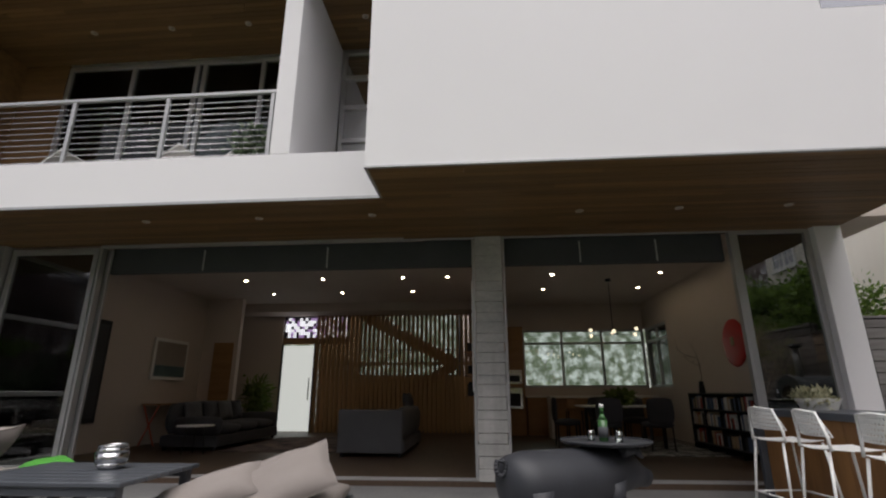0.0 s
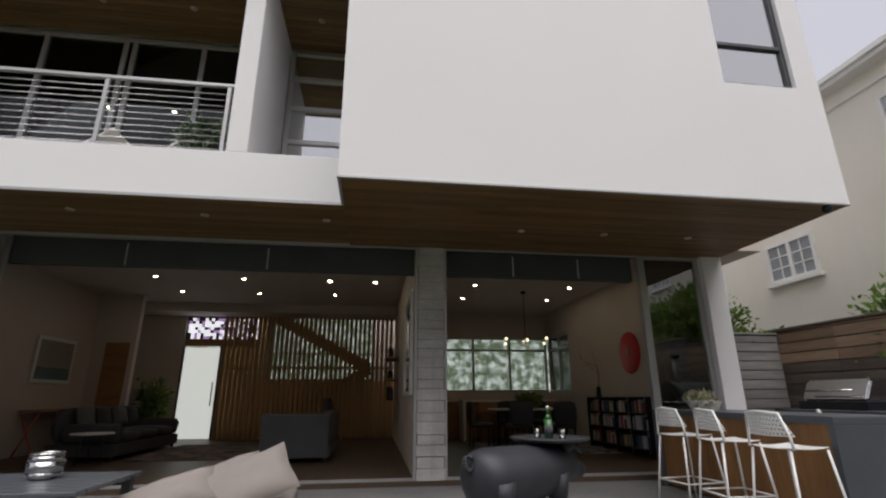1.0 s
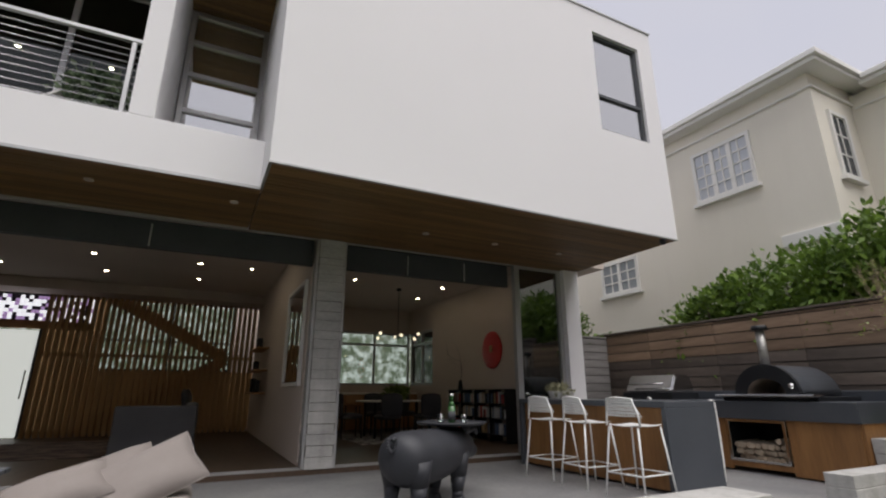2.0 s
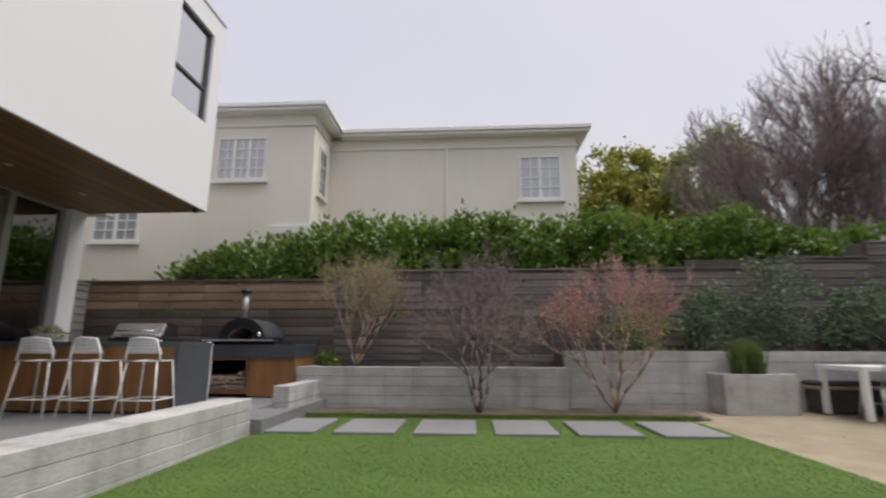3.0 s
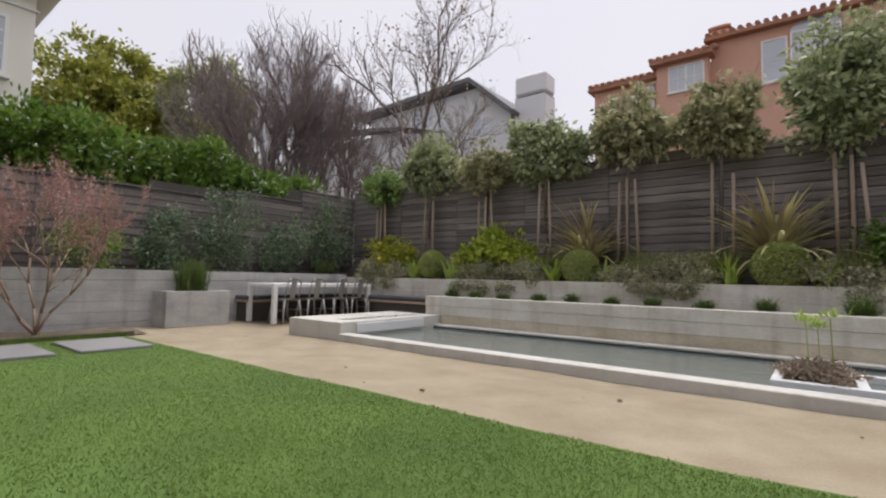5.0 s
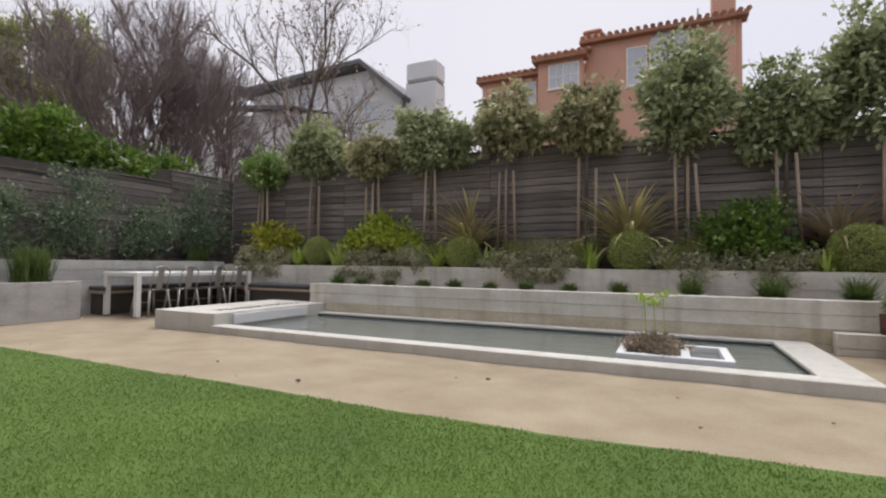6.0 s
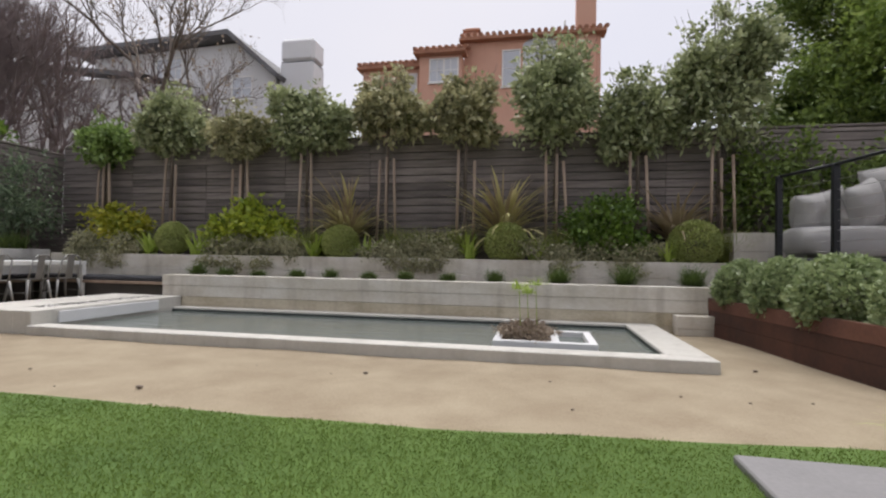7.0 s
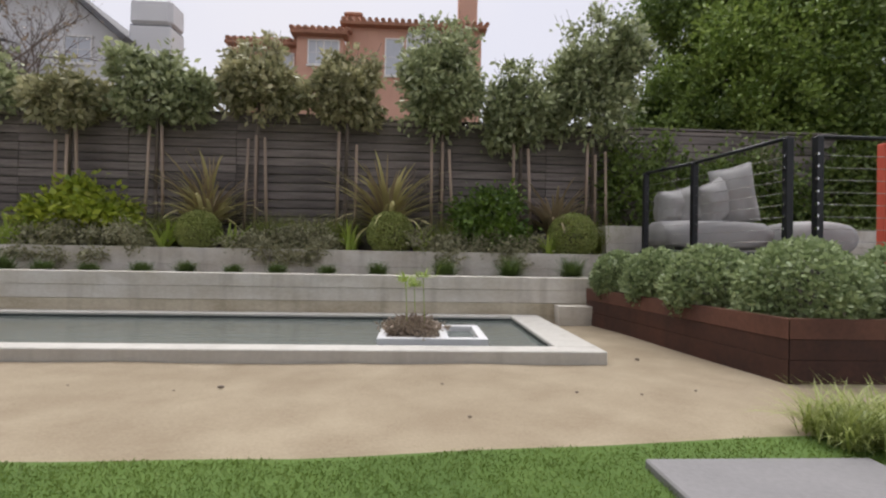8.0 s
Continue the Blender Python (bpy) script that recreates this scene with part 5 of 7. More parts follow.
# ---- interior ----
# slatted stair screen
scr = thing("slat_screen", (-3.7, 12.0, 0), "tall oak slat screen in front of the staircase", "screen", kind="structure")
base = part("slat", box(-5.86, -5.78, 11.93, 12.04, 0.0, 3.08, 0.003), M_SLAT, scr)
for k in range(1, 37):
    ob = new("slat", base.data)
    ob.parent = scr
    ob.location = (0.121 * k, 0, 0)
part("rail", box(-6.0, -1.4, 12.055, 12.09, 1.72, 1.80, 0.003), M_SLAT, scr)
part("rail", box(-6.0, -1.4, 12.055, 12.09, 0.05, 0.15, 0.003), M_SLAT, scr)
stairs = thing("staircase", (-3.6, 12.5, 0), "oak staircase rising behind the slats", "staircase")
for (xa, za), (xb, zb), nm in (((-4.9, 0.1), (-2.0, 1.75), "lower_stringer"), ((-5.0, 3.3), (-2.0, 1.75), "upper_stringer")):
    d = 0.16
    v = [(xa, 12.3, za - d), (xb, 12.3, zb - d), (xb, 12.3, zb + d), (xa, 12.3, za + d), (xa, 12.36, za - d), (xb, 12.36, zb - d), (xb, 12.36, zb + d), (xa, 12.36, za + d)]
    mesh_object(nm, v, [(0, 1, 2, 3), (7, 6, 5, 4), (0, 4, 5, 1), (3, 2, 6, 7), (1, 5, 6, 2), (0, 3, 7, 4)], M_OAK, stairs)
for k in range(9):
    x, zz = -4.75 + 0.31 * k, 0.18 + 0.178 * k
    part("tread", box(x, x + 0.29, 12.37, 12.88, zz, zz + 0.05, 0.004), M_OAK, stairs)
    x = -4.85 + 0.31 * k
    part("tread", box(x, x + 0.29, 12.37, 12.88, 3.3 - 0.165 * k, 3.35 - 0.165 * k, 0.004), M_OAK, stairs)
glazed("stair_window", -4.9, -1.9, 12.98, 1.45, 3.3, bars_x=(-3.4,), bars_z=(2.2,), frame=0.05, metal=M_DARKALU, label="bright window behind the staircase")

# front door and patterned clerestory
fd = thing("door_1", (-6.55, 12.05, 0), "frosted white glass front door with daylight put in as glow", "door", kind="structure")
# daylight through the frosted glass is put in as emission
M_FROST = glow_mat("glowing_frosted_glass", (0.80, 0.82, 0.78), 0.55)
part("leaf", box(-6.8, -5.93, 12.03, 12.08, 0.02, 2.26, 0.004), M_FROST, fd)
part("door_frame", box(-6.85, -6.8, 12.0, 12.1, 0.0, 2.3, 0.003), M_DARKALU, fd)
part("door_frame", box(-5.93, -5.88, 12.0, 12.1, 0.0, 2.3, 0.003), M_DARKALU, fd)
part("door_handle", box(-6.02, -5.99, 11.97, 12.03, 0.8, 1.4, 0.004), M_STEEL, fd)
part("lintel", box(-6.85, -4.98, 12.06, 12.1, 2.3, 2.48, 0.003), M_OAK, fd)
cl = thing("patterned_window", (-6.05, 12.1, 2.42), "patterned clerestory window with small panes over the door", "window", kind="structure")
rng = np.random.default_rng(17)
# panes emit their colour in place of daylight passing through
cols = [glow_mat("glowing_pale_pane", (0.80, 0.80, 0.84), 0.9), glow_mat("glowing_violet_pane", (0.45, 0.30, 0.55), 0.5), glow_mat("dark_pane", (0.05, 0.04, 0.07), 0.02)]
for i in range(23):
    for j in range(7):
        c = cols[int(rng.choice([0, 0, 0, 1, 2, 2]))]
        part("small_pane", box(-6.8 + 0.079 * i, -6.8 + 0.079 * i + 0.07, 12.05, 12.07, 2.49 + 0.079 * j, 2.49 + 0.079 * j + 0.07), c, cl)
part("frame", box(-6.85, -4.98, 12.071, 12.09, 2.48, 3.08), M_DARKALU, cl)
slab("wall_over_screen", -8.2, -1.0, 12.1, 12.25, 3.08, 3.3, M_INWALL, "plaster over the slat screen", 0.0, "wall")
tagged(part("interior_door", box(-8.19, -8.15, 10.62, 11.5, 0.0, 2.2, 0.004), M_OAK), "closed brown wooden interior door", "door", kind="structure")
tagged(part("hall_door", box(-7.9, -7.4, 10.37, 10.398, 0.0, 2.2, 0.004), M_OAK), "brown wooden hallway door", "door", kind="structure")


def sofa(name, x0, x1, y0, y1, back, material, label, seats=3, height=0.72):
    """A block sofa; back names the side of the backrest: w, e or n."""
    s = thing(name, ((x0 + x1) / 2, (y0 + y1) / 2, 0), label, "sofa")
    part("base", box(x0, x1, y0, y1, 0.06, 0.26, 0.02), material, s)
    for x in (x0 + 0.05, x1 - 0.10):
        for y in (y0 + 0.05, y1 - 0.10):
            part("foot", box(x, x + 0.05, y, y + 0.05, 0.0, 0.06), M_BLACK, s)
    t = 0.2
    bx = {"w": (x0, x0 + t, y0, y1), "e": (x1 - t, x1, y0, y1), "n": (x0, x1, y1 - t, y1), "s": (x0, x1, y0, y0 + t)}[back]
    part("backrest", soft_box(*bx, 0.26, height, 0.02), material, s, "", True)
    if back in "we":
        for a, b in ((y0, y0 + t), (y1 - t, y1)):
            part("armrest", soft_box(x0 + (t if back == "w" else 0), x1 - (t if back == "e" else 0), a, b, 0.26, 0.58, 0.02), material, s, "", True)
        for k in range(seats):
            a = y0 + t + (y1 - y0 - 2 * t) * k / seats
            part("seat_cushion", soft_box(x0 + (t if back == "w" else 0), x1 - (t if back == "e" else 0), a, a + (y1 - y0 - 2 * t) / seats - 0.01, 0.26, 0.44, 0.04, seed=k), material, s, "", True)
    else:
        for a, b in ((x0, x0 + t), (x1 - t, x1)):
            part("armrest", soft_box(a, b, y0 + (t if back == "s" else 0), y1 - (t if back == "n" else 0), 0.26, 0.58, 0.02), material, s, "", True)
        for k in range(seats):
            a = x0 + t + (x1 - x0 - 2 * t) * k / seats
            part("seat_cushion", soft_box(a, a + (x1 - x0 - 2 * t) / seats - 0.01, y0 + (t if back == "s" else 0), y1 - (t if back == "n" else 0), 0.26, 0.44, 0.04, seed=k), material, s, "", True)
    return s


sofa("sofa", -7.2, -6.1, 7.7, 10.4, "w", M_CHAR, "long charcoal grey fabric sofa in the living room", 3, 0.84)
for k, y in enumerate((8.2, 8.8, 9.4, 9.9)):
    pillow((-6.85, y, 0.44), 0.5, 0.42, 0.16, -15, 0, 90 + 6 * (k % 2), M_CHAR if k % 2 else M_GREYSOFA, "dark grey scatter cushion on the sofa", "cushion", "living room cushions", k)
sofa("grey_sofa", -3.7, -2.58, 7.05, 9.3, "e", M_GREYSOFA, "square grey sofa with its end to the garden", 3, 0.76)
part("side_block", box(-3.69, -2.6, 7.02, 7.12, 0.06, 0.74, 0.02), M_GREYSOFA, bpy.data.objects["grey_sofa"])
pillow((-2.75, 8.8, 0.60), 0.45, 0.4, 0.14, -10, 0, 80, M_CHAR, "dark scatter cushion on the grey sofa", "cushion", "living room cushions", 9)
st = thing("side_table", (-6.3, 7.3, 0), "small round white-topped side table", "side table")
tube_part("table_top", [((-6.3, 7.3, 0.45), (-6.3, 7.3, 0.47), 0.3, 0.3)], M_TRIM, st, "", 30)
for a in (0, 2.1, 4.2):
    tube_part("leg", [((-6.3 + 0.2 * math.cos(a), 7.3 + 0.2 * math.sin(a), 0.0), (-6.3 + 0.15 * math.cos(a), 7.3 + 0.15 * math.sin(a), 0.45), 0.01, 0.01)], M_BLACK, st)
cn = thing("console_table", (-7.95, 9.4, 0), "slim red-brown console table against the wall", "console table")
part("table_top", box(-8.15, -7.75, 8.4, 10.4, 0.77, 0.80, 0.004), M_OAK, cn)
for y in (8.45, 10.32):
    for xa, xb in ((-8.12, -7.8), (-7.8, -8.12)):
        tube_part("crossed_leg", [((xa, y, 0.0), (xb, y, 0.77), 0.015, 0.015)], M_REDP, cn)
rg = part("living_rug", box(-6.0, -3.5, 7.6, 10.5, 0.001, 0.012, 0.003), mat("patterned_rug", (0.05, 0.035, 0.035), (0.22, 0.16, 0.14), 0.95, big=3, fine=16, bump=0.3, contrast=2.5))
tagged(rg, "dark patterned living room rug", "rug")
art = thing("framed_art", (-8.19, 9.15, 1.3), "framed abstract landscape painting on the wall", "painting")
part("frame", box(-8.198, -8.16, 8.55, 9.75, 1.28, 2.15, 0.004), M_TRIM, art)
part("canvas_sky", box(-8.158, -8.154, 8.62, 9.68, 1.58, 2.08), mat("painted_sky", (0.28, 0.24, 0.20), (0.36, 0.31, 0.27), 0.8, big=2, fine=10), art)
part("canvas_sea", box(-8.158, -8.154, 8.62, 9.68, 1.35, 1.578), mat("painted_sea", (0.06, 0.10, 0.12), (0.12, 0.17, 0.18), 0.8, big=2, fine=10), art)
fr = thing("tall_dark_frame", (-8.18, 6.9, 0.5), "tall narrow dark framed print hanging on the wall", "picture frame")
part("frame", box(-8.198, -8.16, 6.75, 7.25, 0.5, 2.3, 0.004), M_BLACK, fr)
part("print", box(-8.158, -8.155, 6.82, 7.18, 0.58, 2.22), M_CHAR, fr)
vs = thing("floor_plant", (-6.75, 11.5, 0), "dark leafy plant in a pot near the front door", "potted plant")
tube_part("pot", [((-7.15, 11.5, 0), (-7.15, 11.5, 0.4), 0.14, 0.18)], M_BLACK, vs, "", 16)
foliage("leaves", 71, [((-7.15, 11.5, 0.9), (0.25, 0.25, 0.45))], 260, 0.2, 0.05, LF_DARK, vs)

# kitchen and dining room
kw = glazed("kitchen_window", -0.2, 3.0, 12.07, 1.12, 2.62, bars_x=(0.85, 1.9), bars_z=(2.26,), frame=0.06, metal=M_ALU, label="wide kitchen window towards trees")
glazed("kitchen_side_window", 10.4, 12.0, 3.07, 1.12, 2.62, bars_x=(11.2,), bars_z=(2.26,), frame=0.06, metal=M_ALU, label="corner kitchen side window", along="y")
kc = thing("kitchen_base_cabinet", (1.4, 11.7, 0), "oak kitchen cabinets under the window", "cabinet")
for k in range(5):
    part("cabinet_door", box(-0.2 + 0.64 * k, -0.2 + 0.64 * k + 0.63, 11.38, 11.41, 0.1, 0.88, 0.003), M_OAK, kc)
part("carcass", box(-0.2, 2.98, 11.41, 11.98, 0.0, 0.88), M_OAK, kc)
part("worktop", box(-0.22, 2.98, 11.36, 11.99, 0.885, 0.925, 0.004), M_TRIM, kc)
tc = thing("oven_tower", (-0.55, 11.6, 0), "tall oak cabinet with two built-in steel ovens", "cabinet")
part("carcass", box(-0.98, -0.24, 11.3, 11.98, 0.0, 2.62, 0.003), M_OAK, tc)
for z0, z1 in ((0.62, 1.12), (1.2, 1.55)):
    ov = part("oven", box(-0.92, -0.3, 11.27, 11.3, z0, z1, 0.004), M_STEEL, tc, "steel built-in oven")
    part("oven_glass", box(-0.86, -0.36, 11.262, 11.27, z0 + 0.06, z1 - 0.14, 0.002), M_BLACK, ov)
ki = thing("kitchen_island", (1.2, 10.7, 0), "pale kitchen island with waterfall ends", "kitchen island")
part("worktop", box(0.25, 2.35, 10.45, 11.05, 0.88, 0.93, 0.004), M_TRIM, ki)
part("end_panel", box(0.25, 0.31, 10.45, 11.05, 0.0, 0.88, 0.003), M_TRIM, ki)
part("front", box(0.31, 2.30, 10.6, 10.65, 0.05, 0.88, 0.003), M_OAK, ki)
for k, x in enumerate((0.75, 1.4, 2.0)):
    ks = thing("counter_stool", (x, 10.2, 0), "low-backed brown counter stool at the kitchen island", "bar stool", "kitchen stools")
    part("seat", box(x - 0.2, x + 0.2, 10.02, 10.38, 0.62, 0.66, 0.015), M_OAK, ks)
    part("back", box(x - 0.2, x + 0.2, 10.0, 10.03, 0.66, 0.88, 0.012), M_OAK, ks)
    for sx in (-0.17, 0.17):
        for sy in (10.05, 10.35):
            tube_part("leg", [((x + sx * 1.1, sy, 0), (x + sx, sy, 0.62), 0.013, 0.016)], M_BLACK, ks)
dt = thing("dining_table", (1.4, 8.9, 0), "dark pedestal dining table with pale top", "dining table")
part("table_top", box(0.6, 2.25, 8.45, 9.35, 0.73, 0.76, 0.008), M_TRIM, dt)
for x in (0.8, 2.05):
    for y in (8.55, 9.25):
        tube_part("leg", [((x, y, 0), (x, y, 0.73), 0.025, 0.035)], M_BLACK, dt)
for k, (x, y, rz) in enumerate(((0.95, 8.2, 0), (1.85, 8.25, 0), (0.35, 8.9, -90), (1.2, 9.65, 180), (1.9, 9.65, 180))):
    ch = thing("dining_chair", (0, 0, 0), "dark grey upholstered dining chair", "chair", "dining chairs")
    part("seat", soft_box(-0.24, 0.24, -0.24, 0.24, 0.40, 0.50, 0.03), M_CHAR, ch, "", True)
    part("backrest", soft_box(-0.23, 0.23, -0.27, -0.20, 0.48, 0.90, 0.03), M_CHAR, ch, "", True)
    for sx in (-0.19, 0.19):
        for sy in (-0.2, 0.2):
            tube_part("leg", [((sx * 1.05, sy * 1.05, 0), (sx, sy, 0.41), 0.014, 0.018)], M_BLACK, ch)
    ch.matrix_basis = pose(x, y, 0, 0, 0, rz)
bw = thing("flower_bowl", (1.4, 8.85, 0.76), "black bowl with dark leaves on the dining table", "bowl")
tube_part("bowl_body", [((1.4, 8.85, 0.761), (1.4, 8.85, 0.86), 0.07, 0.17)], M_BLACK, bw, "", 20)
foliage("leaves", 72, [((1.4, 8.85, 0.92), (0.22, 0.22, 0.08))], 120, 0.14, 0.06, LF_DARK, bw)
pr = part("dining_rug", box(0.2, 2.7, 7.5, 10.0, 0.001, 0.012, 0.003), mat("grey_pattern_rug", (0.10, 0.10, 0.10), (0.45, 0.44, 0.42), 0.95, big=5, fine=18, bump=0.2, contrast=4))
tagged(pr, "grey and white patterned dining rug", "rug")
pn = thing("chandelier", (1.4, 8.9, 3.3), "thin black chandelier with small bulbs over the table", "chandelier")
tube_part("rod", [((1.4, 8.9, 3.298), (1.4, 8.9, 2.12), 0.008, 0.008)], M_BLACK, pn)
tube_part("ceiling_rose", [((1.4, 8.9, 3.25), (1.4, 8.9, 3.298), 0.06, 0.06)], M_BLACK, pn, "", 14)
M_BULB = glow_mat("warm_bulb", (1.0, 0.85, 0.6), 1.2)
for k in range(6):
    a = math.pi * k / 3 + 0.3
    q = (1.4 + 0.5 * math.cos(a), 8.9 + 0.5 * math.sin(a), 2.15 + 0.06 * (k % 2))
    arm = tube_part("arm", [((1.4, 8.9, 2.14), q, 0.006, 0.006)], M_BLACK, pn)
    bm = bmesh.new()
    bmesh.ops.create_uvsphere(bm, u_segments=10, v_segments=6, radius=0.035, matrix=Matrix.Translation(q))
    part("bulb", bm, M_BULB, arm, smooth=True)
oval = thing("oval_wall_art", (2.97, 7.36, 1.40), "glossy red oval wall art with a small gold mark", "wall art")
bm = bmesh.new()
bmesh.ops.create_uvsphere(bm, u_segments=32, v_segments=16, radius=1, matrix=Matrix.Translation((2.985, 7.36, 1.81)) @ Matrix.Diagonal((0.04, 0.40, 0.40, 1)))
part("disc", bm, M_RED, oval, smooth=True)
part("gold_mark", box(2.935, 2.95, 7.29, 7.39, 1.76, 1.90, 0.004), M_OAK, oval)
bs = thing("book_shelf", (2.85, 7.65, 0), "low black open bookshelf filled with books", "bookshelf")
for zz in (0.12, 0.42, 0.70, 0.97):
    part("shelf_board", box(2.68, 2.99, 6.45, 8.85, zz, zz + 0.02, 0.002), M_BLACK, bs)
for y in (6.45, 7.04, 7.64, 8.24, 8.83):
    part("upright", box(2.69, 2.98, y, y + 0.02, 0.0, 0.99, 0.002), M_BLACK, bs)
rng = np.random.default_rng(4)
bookm = [mat("book_cover_%s" % nm, c, tuple(q * 1.15 for q in c), 0.7, big=3, fine=20, bump=0.02) for nm, c in (("cream", (0.5, 0.47, 0.42)), ("white", (0.6, 0.6, 0.58)), ("red", (0.35, 0.06, 0.05)), ("blue", (0.08, 0.12, 0.2)), ("black", (0.03, 0.03, 0.03)), ("tan", (0.4, 0.28, 0.16)))]
for zz in (0.14, 0.44, 0.72):
    y = 6.5
    while y < 8.75:
        t = rng.uniform(0.025, 0.06)
        h = rng.uniform(0.16, 0.235)
        if not any(abs(y + t / 2 - u) < 0.05 for u in (7.05, 7.65, 8.25)) and rng.random() < 0.8:
            bk2 = part("book", box(2.71, 2.71 + rng.uniform(0.15, 0.2), y, y + t - 0.002, zz + 0.001, zz + h, 0.002), bookm[int(rng.integers(0, 6))])
            tagged(bk2, "upright hardback book on the black shelf", "book", "books on the low shelf")
        y += t
tw2 = thing("branch_vase", (2.8, 8.5, 0.99), "tall bare branches in a vase on the shelf", "vase")
tube_part("vase", [((2.82, 8.5, 0.991), (2.82, 8.5, 1.2), 0.06, 0.04)], M_BLACK, tw2, "", 14)
segs, tips = branches(np.random.default_rng(3), (2.82, 8.5, 1.15), (-0.2, 0.1, 1), 0.5, 0.008, 2, 2, 0.5)
tube_part("twigs", segs, M_BARK, tw2, "", 4)
sh2 = thing("wall_shelf_unit", (-1.42, 9.6, 0), "pale built-in shelves with dark ornaments", "shelf")
for zz in (0.9, 1.35, 1.8):
    part("shelf_board", box(-1.65, -1.39, 9.0, 10.2, zz, zz + 0.03, 0.003), M_OAK, sh2)
for k, (y, zz, hh) in enumerate(((9.2, 0.93, 0.25), (9.7, 1.38, 0.2), (9.9, 0.93, 0.3), (9.4, 1.83, 0.22))):
    orn = part("ornament", box(-1.60, -1.48, y, y + 0.14, zz, zz + hh, 0.02), M_BLACK)
    tagged(orn, "small dark ornament on the built-in shelf", "ornament", "shelf ornaments")
mr = thing("wall_mirror", (-1.38, 6.2, 1.0), "large white-framed mirror on the dividing wall", "mirror")
for b in ((5.50, 5.56, 1.02, 2.55), (6.90, 6.96, 1.02, 2.55), (5.56, 6.90, 1.02, 1.08), (5.56, 6.90, 2.49, 2.55)):
    part("frame", box(-1.41, -1.362, *b, 0.003), M_TRIM, mr)
part("mirror_glass", box(-1.385, -1.372, 5.56, 6.90, 1.08, 2.49), mat("silvered_mirror", (0.8, 0.8, 0.8), (0.82, 0.82, 0.82), 0.03, 1.0, bump=0.0), mr)


# ---- garden ----
# pool: coping pieces round a basin of still water
pool = thing("reflecting_pool", (-3.0, -7.5, GZ), "long shallow reflecting pool with pale concrete coping", "pool", kind="structure")
PX0, PX1, PY0, PY1, PZ = -6.12, 0.44, -8.80, -6.87, -0.135
for b in ((PX0 - 0.37, PX1, PY1, PY1 + 0.22), (PX0 - 0.37, PX0, PY0, PY1), (PX0 - 0.37, PX1, PY0 - 0.195, PY0)):
    part("coping", box(*b, GZ - 0.1, PZ, 0.008), M_COPING, pool)
M_BASIN = mat("dark_pool_plaster", (0.035, 0.045, 0.042), (0.07, 0.085, 0.078), 0.8, big=1.2, fine=20, bump=0.1)
part("basin_floor", box(PX0, PX1 + 0.3, PY0, PY1, -0.62, -0.60), M_BASIN, pool)
for b in ((PX0, PX1 + 0.3, PY1 - 0.004, PY1 + 0.02), (PX0, PX1 + 0.3, PY0 - 0.02, PY0 + 0.004)):
    part("basin_wall", box(b[0], b[1], b[2], b[3], -0.62, PZ - 0.03), M_BASIN, pool)
part("basin_wall", box(PX0 - 0.02, PX0 + 0.004, PY0, PY1, -0.62, PZ - 0.03), M_BASIN, pool)
M_WATER = bpy.data.materials.new("still_water")
M_WATER.use_nodes = True
wnn, wll = M_WATER.node_tree.nodes, M_WATER.node_tree.links
wb = wnn["Principled BSDF"]
wb.inputs["Base Color"].default_value = (0.15, 0.17, 0.155, 1)
wb.inputs["Roughness"].default_value, wb.inputs["IOR"].default_value = 0.05, 1.33
wz, wtc, wmp, wbp = wnn.new("ShaderNodeTexNoise"), wnn.new("ShaderNodeTexCoord"), wnn.new("ShaderNodeMapping"), wnn.new("ShaderNodeBump")
wmp.inputs["Scale"].default_value = (0.5, 1.6, 1)
wz.inputs["Scale"].default_value, wz.inputs["Detail"].default_value = 5, 5
wbp.inputs["Strength"].default_value, wbp.inputs["Distance"].default_value = 0.18, 0.05
wll.new(wtc.outputs["Object"], wmp.inputs[0])
wll.new(wmp.outputs[0], wz.inputs["Vector"])
wll.new(wz.outputs["Fac"], wbp.inputs["Height"])
wll.new(wbp.outputs[0], wb.inputs["Normal"])
tagged(part("water", box(PX0 + 0.004, PX1 + 0.28, PY0 + 0.004, PY1 - 0.004, -0.35, -0.195), M_WATER), "still dark grey-green pool water", "water", kind="structure")

fo = thing("fountain_block", (1.05, -7.8, GZ), "raised concrete fountain block with a pebble slot", "fountain")
part("block_side", box(0.95, 1.66, -8.99, -6.70, GZ - 0.05, 0.02, 0.008), M_COPING, fo)
part("block_side", box(0.44, 0.69, -8.99, -6.70, GZ - 0.05, 0.02, 0.008), M_COPING, fo)
part("block_end", box(0.69, 0.95, -7.05, -6.704, GZ - 0.05, 0.016, 0.004), M_COPING, fo)
part("block_end", box(0.69, 0.95, -8.986, -8.8, GZ - 0.05, 0.016, 0.004), M_COPING, fo)
part("slot_floor", box(0.69, 0.95, -8.8, -7.05, GZ, -0.06), M_BASIN, fo)
rng = np.random.default_rng(12)
peb = []
for k in range(60):
    bm = bmesh.new()
    r = rng.uniform(0.03, 0.055)
    bmesh.ops.create_icosphere(bm, subdivisions=1, radius=r, matrix=Matrix.Translation((rng.uniform(0.74, 0.90), rng.uniform(-8.75, -7.1), rng.uniform(-0.03, 0.005))) @ Matrix.Diagonal((1.2, 1, 0.6, 1)))
    part("pebble", bm, M_GALV, fo, smooth=True)
part("spout_lip", box(0.41, 0.438, -8.5, -7.0, -0.15, -0.01, 0.004), M_GREYSTUCCO, fo, "pale spill lip")

